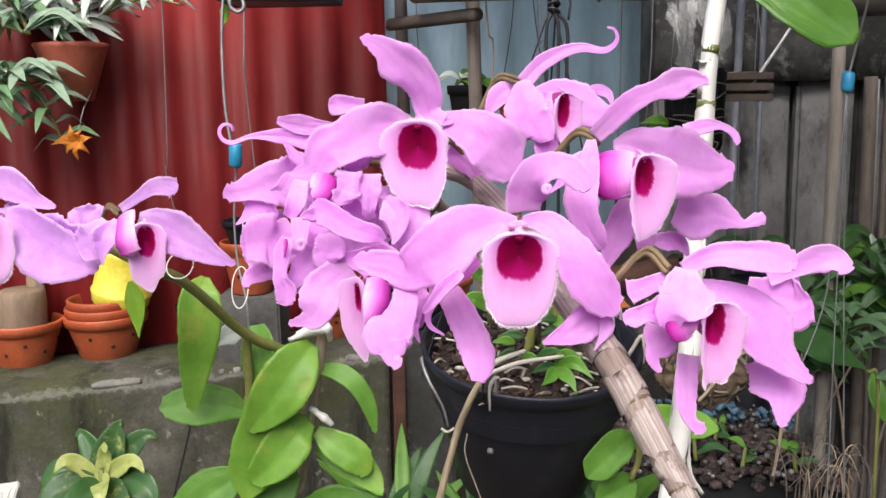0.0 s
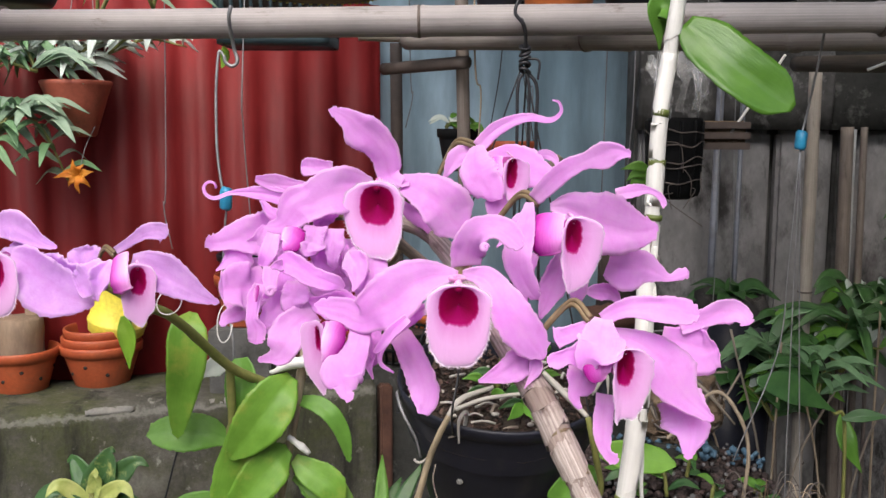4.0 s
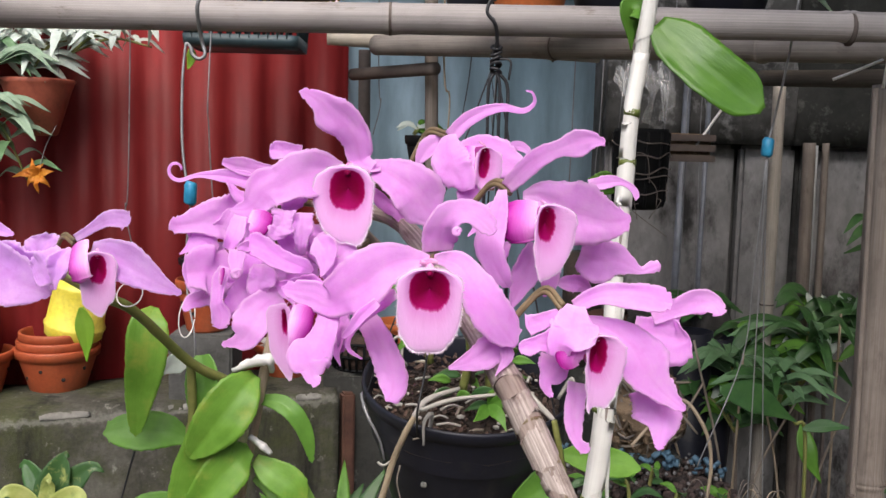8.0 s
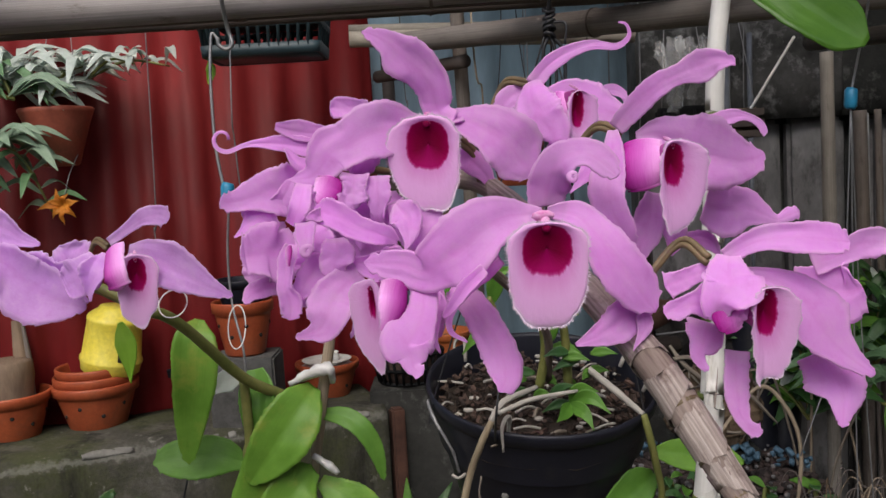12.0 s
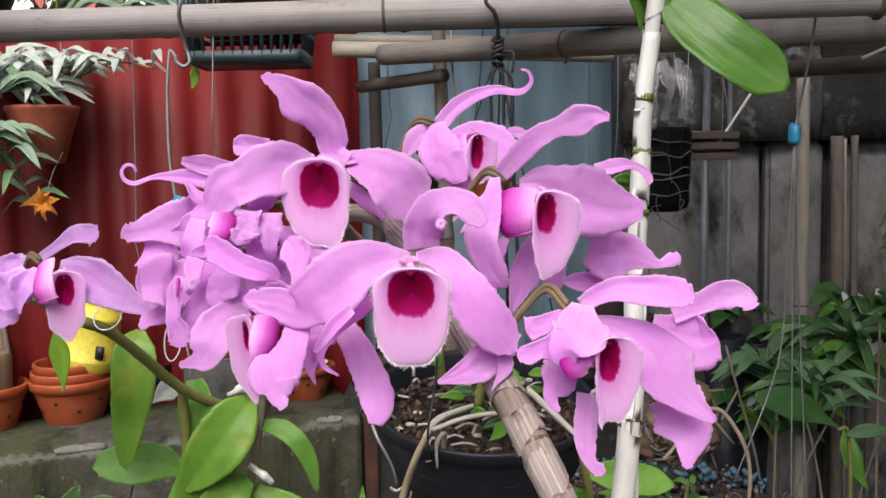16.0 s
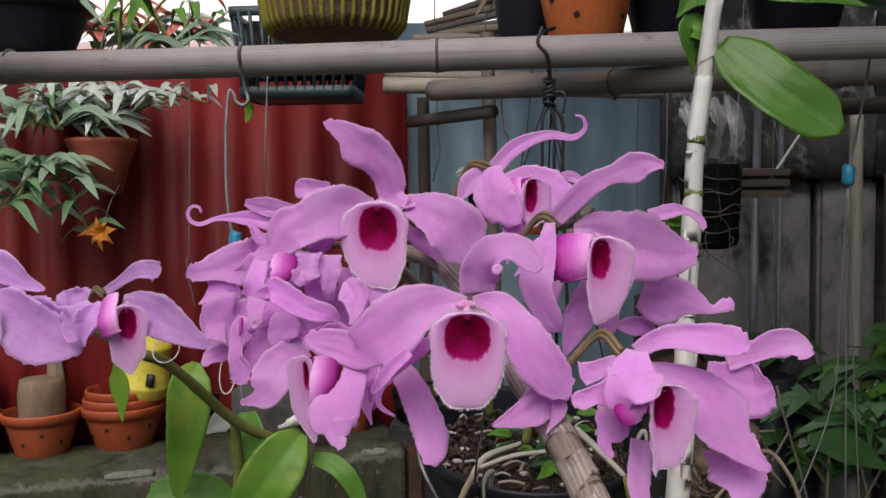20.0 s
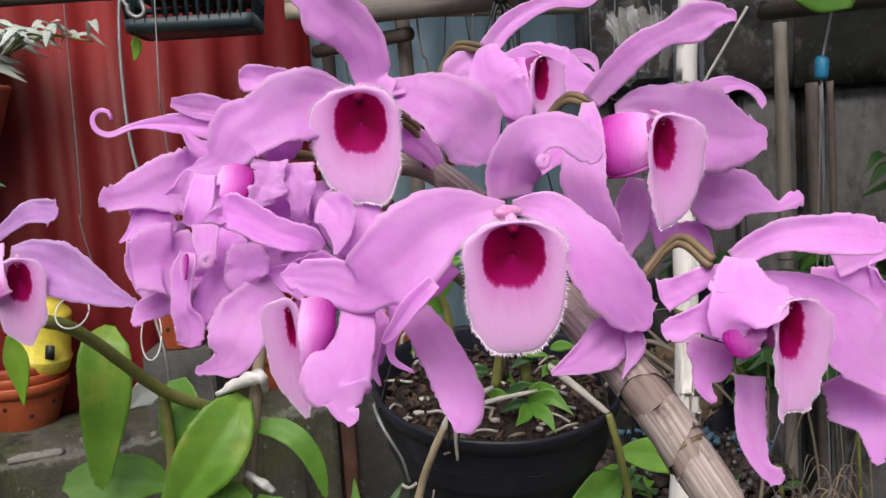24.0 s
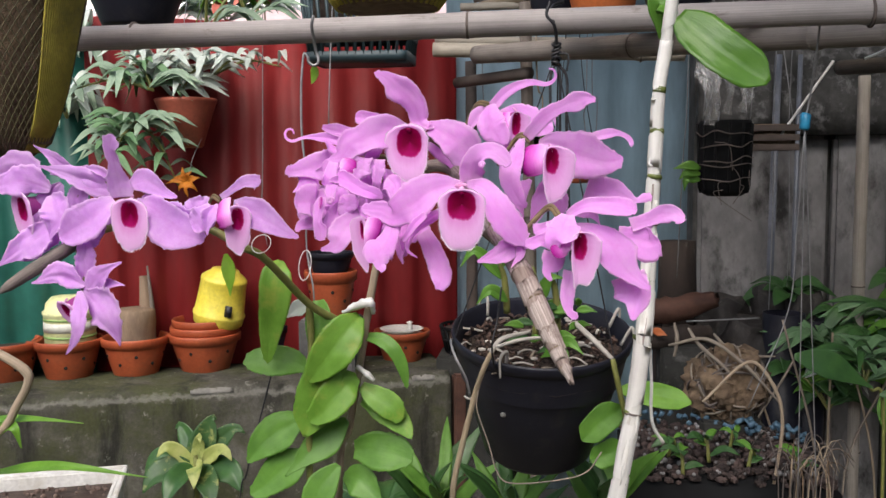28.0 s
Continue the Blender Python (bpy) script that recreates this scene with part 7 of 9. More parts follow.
def clay_pot(at, radius=0.078, height=0.088, label="round terracotta-coloured plastic pot with drainage holes", material="pot_clay", holes=True, group="pots on the ledge", turn=0.0, inside="soil", fill=0.8):
    ob = thing("flower_pot", at, label, "plant pot", group)
    r, h = radius, height
    part("body", lathe([(0.0, 0.002), (r * 0.62, 0.0), (r * 0.66, 0.004), (r * 0.90, h * 0.72), (r * 0.91, h * 0.78), (r, h * 0.80), (r * 1.02, h * 0.97), (r * 1.0, h), (r * 0.95, h), (r * 0.93, h * 0.95), (r * 0.86, h * 0.7), (r * 0.7, h * 0.2), (0, h * 0.15)], 40), material, ob, local=True)
    if inside:
        part("fill", lathe([(0.0, h * fill + 0.002), (r * 0.5, h * fill), (r * 0.85, h * fill - 0.002)], 24), inside, ob, local=True)
    if holes:
        # holes are flat discs on the wall, their inner darkness put into the colour
        for k in range(10):
            a = turn + 2 * math.pi * k / 10
            zz = h * (0.38 if k % 2 else 0.58)
            rr = r * (0.66 + 0.24 * zz / (h * 0.72))
            bm = lathe([(0.0, 0.0012), (0.0032, 0.0012), (0.004, 0.0)], 12)
            part("hole", moved(bm, Matrix.Translation((rr * math.cos(a), rr * math.sin(a), zz)) @ Matrix.Rotation(a, 4, "Z") @ Matrix.Rotation(radians(80), 4, "Y")), "hole_dark", ob, local=True)
    return ob


GP = [(-1.0630, 1.6127, 0.8820), (-0.9364, 1.6512, 0.8820), (-0.8032, 1.6909, 0.8820), (-0.6660, 1.7450, 0.8820)]
for k, g in enumerate(GP):
    clay_pot(g, radius=0.071 if k in (1, 2) else 0.078, turn=k * 0.7, inside="soil" if k != 3 else None, fill=0.82)
g = Vector(GP[3])
for k in range(2):
    ob = clay_pot(g + Vector((0.001 * k, 0, 0.016 * (k + 1))), radius=0.074 - 0.004 * k, holes=False, label="terracotta-coloured pot stacked inside another pot", inside=None)
clay_pot((-0.2439, 1.8772, 0.8820), radius=0.064, height=0.075, label="small terracotta-coloured pot holding a white plastic dish", inside="white_plastic", fill=0.9)
dish = thing("plastic_dish", Vector((-0.2439, 1.8772, 0.8820)) + Vector((0, 0, 0.068)), "crumpled clear white plastic dish in a pot", "dish")
part("dish", lathe([(0.0, 0.0), (0.025, 0.0), (0.050, 0.010), (0.051, 0.011), (0.048, 0.010), (0.0, 0.003)], 28), "white_plastic", dish, local=True)
part("knob", moved(lathe([(0.0, 0.0), (0.006, 0.001), (0.006, 0.008), (0.004, 0.014), (0.008, 0.018), (0.0, 0.022)], 14), Matrix.Translation((0.018, 0.005, 0.006))), "white_plastic", dish, local=True)
# upturned yellow tub, leaning on the stacked pots
tub = thing("plastic_tub", g + Vector((0.030, 0.0, 0.108)), "upturned yellow plastic tub standing in stacked pots", "tub")
TM = pose(0, 0, 0, 4, 12, 0) @ Matrix.Scale(1.24, 4)
part("body", moved(lathe([(0.0, 0.0), (0.040, 0.0), (0.043, 0.003), (0.0445, 0.014), (0.046, 0.018), (0.046, 0.021), (0.0435, 0.024), (0.041, 0.06), (0.040, 0.078), (0.041, 0.081), (0.040, 0.085), (0.036, 0.089), (0.026, 0.096), (0.024, 0.10), (0.0, 0.101)], 40), TM), "yellow_plastic", tub, local=True)
part("sticker", moved(block(0.022, 0.034, -0.0372, -0.0335, 0.026, 0.046, 0.0005), TM), "wire_black", tub, "small dark sticker", local=True)
# cream tub with green bands
ct = Vector(GP[1]) + Vector((0.006, 0, 0.055))
tub = thing("plastic_tub", ct, "cream-yellow plastic tub with green printed bands, set in a pot", "tub")
part("body", lathe([(0.0, 0.0), (0.048, 0.0), (0.052, 0.004), (0.053, 0.085), (0.055, 0.088), (0.055, 0.094), (0.050, 0.096), (0.047, 0.112), (0.036, 0.124), (0.0, 0.126)], 36), "cream_plastic", tub, local=True)
for z0, z1, m_ in ((0.038, 0.043, "label_green"), (0.052, 0.072, "label_white"), (0.076, 0.080, "label_green")):
    part("band", lathe([(0.0529, z0), (0.0536, z0), (0.0537, z1), (0.0529, z1)], 36), m_, tub, "printed band", local=True)
# log piece in the third pot
lg = Vector(GP[2]) + Vector((0.0, 0, 0.05))
log = thing("log_piece", lg, "short sawn log stub standing in a clay pot", "log")
bm = tube_into(bmesh.new(), [(0, 0, 0), (0, 0, 0.03), (0.002, 0, 0.07), (0.003, 0, 0.095), (0.003, 0, 0.098)], [0.041, 0.040, 0.042, 0.041, 0.037], 22, 0.05, 3)
part("wood", bm, "log", log, local=True)
part("stake", tube_into(bmesh.new(), [(0.012, 0.022, 0.0), (0.014, 0.034, 0.08), (0.008, 0.034, 0.165)], [0.020, 0.018, 0.008], 12, 0.06, 5), "log", log, "upright sharp wood splinter", local=True)
part("stake", tube_into(bmesh.new(), [(0.038, 0.01, 0.0), (0.036, 0.012, 0.10), (0.028, 0.012, 0.19)], [0.006, 0.005, 0.002], 8, 0.06, 6), "bamboo_grey", log, "thin leaning stake", local=True)

# hanging clay pot with a black pot inside, behind the blooms
hp = Vector((-0.3707, 1.7200, 1.0480))
clay_pot(hp - Vector((0, 0, 0.035)), radius=0.056, height=0.10, label="tall terracotta pot with square holes, holding a black pot", group="")
ob = clay_pot(hp + Vector((0, 0, 0.045)), radius=0.05, height=0.06, label="black plastic inner pot inside a clay pot", material="pot_black", holes=False, group="")
st = thing("brick_stand", hp - Vector((0, 0, 0.10)), "low concrete block under a clay pot", "block")
part("block", block(-0.06, 0.06, -0.05, 0.05, 0.882 - hp.z + 0.10, 0.064, 0.004), "concrete", st, local=True, smooth=False)
sp = Vector((-0.0769, 1.8400, 0.9200))
# made-up black block that fills the dark gap below the basket
st = thing("stand_block", (sp.x, sp.y, 0.45), "added dark block filling the gap under the slatted basket", "block")
part("block", block(sp.x - 0.075, sp.x + 0.09, sp.y - 0.06, sp.y + 0.08, 0.45, sp.z - 0.004, 0.006), "wall_black", st, smooth=False)
ob = thing("orchid_basket", sp, "dark brown slatted orchid basket with dry stems on the ledge", "basket")
part("fill", lathe([(0.0, 0.002), (0.056, 0.002), (0.066, 0.05), (0.0, 0.056)], 24), "bark_chip", ob, "dry planting mix", local=True)
for z, r in ((0.0, 0.058), (0.028, 0.065), (0.056, 0.071)):
    part("hoop", tube_into(bmesh.new(), [(r * math.cos(a), r * math.sin(a), z) for a in np.linspace(0, 2 * math.pi, 33)], 0.0035, 6), "basket_black", ob, local=True)
for k in range(26):
    a = 2 * math.pi * k / 26
    part("slat", tube_into(bmesh.new(), [(0.059 * math.cos(a), 0.059 * math.sin(a), 0), (0.0715 * math.cos(a), 0.0715 * math.sin(a), 0.056)], 0.003, 5), "basket_black", ob, local=True)
sp = Vector((-0.0017, 1.9500, 0.9187))
clay_pot(sp, radius=0.055, height=0.075, label="small orange clay pot with dry stems", group="", material="orange_pot", holes=False)
st = thing("brick_stand", (sp.x, sp.y, 0.45), "rough concrete block under a small clay pot", "block")
part("block", block(sp.x - 0.05, sp.x + 0.05, sp.y - 0.04, sp.y + 0.05, 0.45, sp.z, 0.004), "concrete_moss", st, smooth=False)
ob = clay_pot((-0.5487, 1.8664, 0.8820), radius=0.038, height=0.085, label="small black nursery pot on the ledge", material="pot_black", holes=False, group="")

hpA = Vector((-0.6755, 1.7050, 1.4388))

# ---- hooks and wires ----


def wire(name, pts, radius, material, label, category="wire", steps=6):
    ob = thing(name, pts[0], label, category)
    part("strand", tube(pts, radius, 6, steps), material, ob)
    return ob


for p_ in (hpA, Vector((0.4119, 1.5360, 1.2764)) + Vector((0, 0, 0.13)), Vector((0.5123, 1.6200, 1.3588)) + Vector((0, 0, 0.05)), Vector((-0.2700, 1.6200, 1.6600))):
    for s_ in (-0.04, 0.04):
        wire("hanger_wire", [p_ + Vector((s_, 0, 0.0)), p_ + Vector((s_ * 0.2, 0.06, 0.35)), (p_.x, 1.25 if p_.y < 1.4 else 1.65, 2.2)], 0.0009, "wire_grey", "thin hanger wire of a hanging pot")

wire("hanging_wire", [(-0.2070, 0.8000, 1.1182), (-0.2243, 0.8000, 1.0562), (-0.2434, 0.8000, 0.9867), (-0.2559, 0.8000, 0.9263), (-0.3159, 0.8200, 0.4450)], 0.0009, "wire_black", "thin dark wire slanting past the leaves")
hk = wire("wire_hook", [(-0.1472, 0.7720, 1.4926), (-0.1497, 0.7740, 1.4808), (-0.1500, 0.7900, 1.4593), (-0.1472, 0.7900, 1.4474), (-0.1521, 0.7900, 1.4430), (-0.1579, 0.7900, 1.4467), (-0.1588, 0.7900, 1.4524)], 0.0017, "wire_grey", "grey steel hook over the bamboo rail", "hook")
part("strand", tube([(-0.1575, 0.7900, 1.4488), (-0.1622, 0.7900, 1.4560), (-0.1640, 0.7890, 1.4500), (-0.1655, 0.7850, 1.4202), (-0.1646, 0.7800, 1.3719), (-0.1598, 0.7750, 1.3381), (-0.1560, 0.7750, 1.3261)], 0.0013, 6, 6), "wire_grey", hk)
part("strand", tube([(-0.1560, 0.7750, 1.3236), (-0.1603, 0.7750, 1.2794), (-0.1584, 0.7700, 1.2406), (-0.1498, 0.7600, 1.2030), (-0.1502, 0.7600, 1.1532)], 0.0010, 6, 6), "wire_grey", hk)
part("clip", tube_into(bmesh.new(), [(-0.1547, 0.7720, 1.3374), (-0.1556, 0.7720, 1.3345), (-0.1562, 0.7720, 1.3199), (-0.1567, 0.7720, 1.3180)], [0.0042, 0.0055, 0.0055, 0.004], 10), "clip_blue", hk, "blue plastic clip")
wr = wire("hanging_wire", [(0.3710, 0.8000, 1.5125), (0.3725, 0.8200, 1.4595), (0.3742, 0.8500, 1.4042), (0.3706, 0.8520, 1.3835)], 0.0011, "wire_grey", "thin grey hanger wire with a blue clip")
part("clip", tube_into(bmesh.new(), [(0.3716, 0.8520, 1.3888), (0.3711, 0.8520, 1.3865), (0.3703, 0.8520, 1.3733), (0.3698, 0.8520, 1.3709)], [0.004, 0.0055, 0.0055, 0.004], 10), "clip_blue", wr, "blue plastic clip")
for pts in (((0.3704, 0.8520, 1.3709), (0.3646, 0.8500, 1.2594), (0.3579, 0.8500, 1.1730), (0.3165, 0.8400, 1.0679)), ((0.3710, 0.8520, 1.3709), (0.3743, 0.8600, 1.2091), (0.3767, 0.8600, 0.9546)), ((0.3710, 0.8520, 1.3709), (0.3886, 0.8800, 1.2067), (0.4030, 0.8800, 0.9481))):
    part("strand", tube(pts, 0.0007, 5, 6), "wire_grey", wr)
wire("hanging_wire", [(0.6207, 1.6200, 1.5245), (0.5211, 1.6000, 1.3816)], 0.0026, "white_plastic", "pale stiff plastic strip tied to the rail")
for k, pts in enumerate([[(0.1877, 1.9000, 1.5466), (0.1998, 1.9000, 1.4777), (0.1949, 1.9000, 1.3619)], [(-0.0531, 1.8500, 1.5423), (-0.0477, 1.8500, 1.4638), (-0.0626, 1.8500, 1.3962)], [(0.3203, 1.7000, 1.5231), (0.3190, 1.7000, 1.3944), (0.3166, 1.7000, 1.2695)], [(0.0715, 1.5000, 1.5461), (0.0827, 1.5000, 1.4558), (0.0793, 1.5000, 1.3739)],
                        [(0.3539, 1.6000, 1.5232), (0.3466, 1.6000, 1.3333), (0.3394, 1.6000, 1.1178)], [(0.5353, 1.7000, 1.5195), (0.5370, 1.7000, 1.2202), (0.5326, 1.7000, 0.9468)], [(0.5774, 1.7500, 1.5239), (0.5824, 1.7500, 1.1942), (0.5777, 1.7500, 0.9371)], [(0.1656, 1.6000, 1.5219), (0.1610, 1.6000, 1.4207), (0.1832, 1.6000, 1.3021)],
                        [(-0.4757, 1.6000, 1.3541), (-0.4830, 1.6000, 1.2555), (-0.4700, 1.6000, 1.1759)], [(-0.3101, 1.5000, 1.5105), (-0.3120, 1.5000, 1.3922), (-0.3027, 1.5000, 1.2260)]]):
    pts = [(pts[0][0] + 0.004, 1.65, 2.2)] + pts
    wire("hanging_wire", pts, 0.0016 if k in (3,) else 0.0011, "wire_grey" if k not in (3,) else "twig", "thin wire hanging from the rails behind")
for k, (a, b_, m_, r_) in enumerate([((0.5736, 1.8400, 1.5627), (0.5586, 1.8400, 0.9177), "pipe_blue", 0.00766), ((0.6156, 1.8300, 1.5606), (0.6088, 1.8300, 1.0676), "pipe_blue", 0.00508), ((0.8442, 1.8500, 1.3961), (0.8529, 1.8500, 0.8203), "pvc", 0.008)]):
    b_ = (b_[0], b_[1], 0.45)
    ob = thing("pipe", b_, "thin blue-grey upright pipe against the wall" if k < 2 else "thin grey upright pipe against the wall", "pipe")
    part("tube", tube_into(bmesh.new(), [a, b_], r_, 12), m_, ob)

# ---- hanging baskets ----
LANCE = (0.12, 0.6, 0.95, 1.0, 0.85, 0.5, 0.06)


def slotted_basket(at, wide, deep, h, material, label):
    """A tapered rectangular basket: a solid foot band, upright slats with open slots, a rim and feet."""
    ob = thing("hanging_basket", at, label, "basket")

    def ring(z0, z1, thick=0.003):
        bm = bmesh.new()
        loops = []
        for z, inset in ((z0, 0.0), (z1, 0.0), (z1, thick), (z0, thick)):
            g = 1 + 0.16 * z / h
            hx, hy, r = wide / 2 * g - inset, deep / 2 * g - inset, 0.014
            pts = []
            for cx, cy, a0 in ((1, 1, 0), (-1, 1, 90), (-1, -1, 180), (1, -1, 270)):
                for q in range(5):
                    a = radians(a0 + 22.5 * q)
                    pts.append(bm.verts.new((cx * (hx - r) + r * math.cos(a), cy * (hy - r) + r * math.sin(a), z)))
            loops.append(pts)
        for la, lb in zip(loops, loops[1:] + loops[:1]):
            for k in range(20):
                bm.faces.new((la[k], la[(k + 1) % 20], lb[(k + 1) % 20], lb[k]))
        bmesh.ops.recalc_face_normals(bm, faces=bm.faces)
        return bm

    part("base", block(-wide / 2 + 0.008, wide / 2 - 0.008, -deep / 2 + 0.008, deep / 2 - 0.008, 0.001, 0.005, 0.001), material, ob, local=True)
    for z0, z1 in ((0.0, 0.018), (0.044, 0.054), (h - 0.016, h)):
        part("band", ring(z0, z1), material, ob, local=True)
    part("mix", block(-wide / 2 + 0.012, wide / 2 - 0.012, -deep / 2 + 0.012, deep / 2 - 0.012, 0.052, h - 0.02, 0.004), "soil", ob, "dark planting mix", local=True)
    n_ = 11
    for k in range(n_):
        u = -0.5 + (k + 0.5) / n_
        for sy in (-1, 1):
            part("slat", tube_into(bmesh.new(), [(u * (wide - 0.02), sy * (deep / 2 - 0.002), 0.012), (u * (wide - 0.02) * 1.16, sy * (deep / 2 * 1.16 - 0.002), h - 0.008)], 0.0034, 6), material, ob, local=True)
    for k in range(5):
        u = -0.5 + (k + 0.5) / 5
        for sx in (-1, 1):
            part("slat", tube_into(bmesh.new(), [(sx * (wide / 2 - 0.002), u * (deep - 0.02), 0.012), (sx * (wide / 2 * 1.16 - 0.002), u * (deep - 0.02) * 1.16, h - 0.008)], 0.0034, 6), material, ob, local=True)
    return ob


slotted_basket((-0.2722, 1.6200, 1.5362), 0.1940, 0.14, 0.150, "basket_teal", "dark teal slotted plastic basket hung above the rail")
for s_ in (-0.05, 0.05):
    p_ = Vector((-0.0968, 0.9300, 1.5238)) + Vector((s_, 0, 0.138))
    wire("hanger_wire", [p_, p_ + Vector((-s_ * 0.5, 0.1, 0.3)), (p_.x - s_, 1.25, 2.2)], 0.0009, "wire_grey", "thin hanger wire of a hanging pot")
yl = thing("yellow_leaf", (-0.3679, 1.6000, 1.5366), "small yellow-lime leaf hanging under a basket", "leaf")
part("blade", blade([(-0.3679, 1.6000, 1.5366), (-0.3643, 1.6000, 1.5189), (-0.3728, 1.6000, 1.4976)], 0.017, LANCE, nu=12, nv=5, seed=3), "leaf_lime", yl)
part("stalk", tube([(-0.3679, 1.6000, 1.5366), (-0.3656, 1.6000, 1.5492)], 0.0008, 5, 3), "cane_green", yl)
nb = thing("net_pot", (-0.0968, 0.9300, 1.5238), "yellow-green netted moss ball pot above the rail", "plant pot")
part("body", lathe([(0.0, 0.0), (0.06, 0.0), (0.068, 0.01), (0.078, 0.07), (0.082, 0.14), (0.0, 0.14)], 36), "fibre", nb, local=True)
for k in range(44):
    a = 2 * math.pi * k / 44
    part("strand", tube_into(bmesh.new(), [(0.061 * math.cos(a), 0.061 * math.sin(a), 0.0), (0.069 * math.cos(a), 0.069 * math.sin(a), 0.01), (0.079 * math.cos(a), 0.079 * math.sin(a), 0.07), (0.083 * math.cos(a), 0.083 * math.sin(a), 0.14)], 0.0022, 5), "net_yellow", nb, local=True)
clay_pot((0.1711, 1.15, 1.537), radius=0.062, height=0.10, label="orange plastic pot with round holes above the rail", material="orange_pot", group="pots above the rail")
clay_pot((0.1051, 1.25, 1.549), radius=0.05, height=0.10, label="black plastic nursery pot above the rail", material="pot_black", holes=False, group="pots above the rail")
clay_pot((0.2817, 1.2, 1.549), radius=0.065, height=0.10, label="black plastic nursery pot above the rail", material="pot_black", holes=False, group="pots above the rail")
clay_pot((-0.4950, 1.1, 1.537), radius=0.074, height=0.066, label="shallow black plastic nursery pot above the rail", material="pot_black", holes=False, group="pots above the rail")
clay_pot((0.4359, 1.2, 1.549), radius=0.07, height=0.10, label="black plastic nursery pot above the rail", material="pot_black", holes=False, group="pots above the rail")
# mesh bag at the left edge
mb = thing("moss_bag", (-0.3663, 0.6200, 1.5209), "brown moss ball wrapped in yellow-green wire net", "hanging planter")
MB = Vector((-0.3998, 0.6200, 1.4050))
bmr = [(0.0, -0.062), (0.015, -0.060), (0.035, -0.048), (0.052, 0.0), (0.066, 0.06), (0.084, 0.14), (0.086, 0.2), (0.0, 0.2)]
part("moss", moved(lathe(bmr, 36), Matrix.Translation(MB)), "fibre", mb, "brown fibre ball")
net = bmesh.new()
for k in range(56):
    for sgn in (1, -1):
        pts = []
        for i in range(22):
            z = -0.058 + 0.25 * i / 21
            r = float(np.interp(z, [-0.060, -0.048, 0, 0.06, 0.14, 0.2], [0.018, 0.037, 0.054, 0.068, 0.086, 0.088]))
            a = 2 * math.pi * k / 56 + sgn * z * 9
            pts.append(MB + Vector((r * math.cos(a), r * math.sin(a), z)))
        tube_into(net, pts, 0.0006, 4)
tagged(part("net", net, "net_olive", mb, "olive wire netting"), kind="stuff")
for i in range(3, 24):
    a = radians(-34 + 46 * i / 25)
    pts = [MB + Vector((r_ * math.cos(a), r_ * math.sin(a), z_)) for z_, r_ in ((-0.055, 0.030), (-0.03, 0.046), (0.0, 0.0565), (0.03, 0.064), (0.06, 0.0705), (0.10, 0.080), (0.14, 0.0885), (0.19, 0.0905))]
    part("net_strand", tube_into(bmesh.new(), pts, 0.0011, 5), "net_yellow", mb)

# black basket and wooden basket hanging before the concrete wall
bk = thing("hanging_basket", (0.4119, 1.5360, 1.2764), "black plastic net pot with hanging orchid roots", "basket")
K0 = Vector((0.4119, 1.5360, 1.2764))
part("body", lathe([(0.0, 0.0), (0.030, 0.0), (0.040, 0.006), (0.043, 0.016), (0.045, 0.07), (0.047, 0.13), (0.045, 0.136), (0.041, 0.13), (0.038, 0.10), (0.0, 0.095)], 28), "basket_black", bk, local=True)
for k in range(12):
    a = 2 * math.pi * k / 12
    part("rib", tube_into(bmesh.new(), [(0.041 * math.cos(a), 0.041 * math.sin(a), 0.006), (0.0445 * math.cos(a), 0.0445 * math.sin(a), 0.016), (0.0485 * math.cos(a), 0.0485 * math.sin(a), 0.13)], 0.0024, 6), "basket_black", bk, local=True)
rnd = random.Random(21)
for k, z in enumerate((0.03, 0.058, 0.066, 0.092, 0.112)):
    a0 = radians(185 + rnd.uniform(-10, 40))
    pts = [(0.051 * math.cos(a0 + s_ * 0.5), 0.051 * math.sin(a0 + s_ * 0.5), z + rnd.uniform(-0.006, 0.006)) for s_ in range(6)]
    part("root", tube(pts, [0.0010, 0.0013, 0.0008], 6, 5, 0.1, k), "twig_dark", bk, "pale root wrapped round the pot", local=True)
for k in range(6):
    p0 = Vector((rnd.uniform(-0.045, 0.045), -0.046, rnd.uniform(0.01, 0.1)))
    part("root", tube([p0, p0 + Vector((rnd.uniform(-0.02, 0.03), -0.006, rnd.uniform(-0.03, 0.0))), p0 + Vector((rnd.uniform(-0.03, 0.05), -0.004, rnd.uniform(-0.08, -0.03)))], 0.0008, 5, 5), "twig_dark", bk, "pale trailing root", local=True)
for k in range(3):
    leaf(bk, [K0 + Vector((-0.045, -0.02, 0.05 - 0.01 * k)), K0 + Vector((-0.07, -0.03, 0.056 - 0.012 * k)), K0 + Vector((-0.095 + 0.01 * k, -0.03, 0.05 - 0.02 * k))], 0.018, "leaf_green", nu=10, nv=5)
pl = thing("plastic_strips", (0.3950, 1.4600, 1.5100), "torn clear plastic strips hanging above a black basket", "plastic sheet")
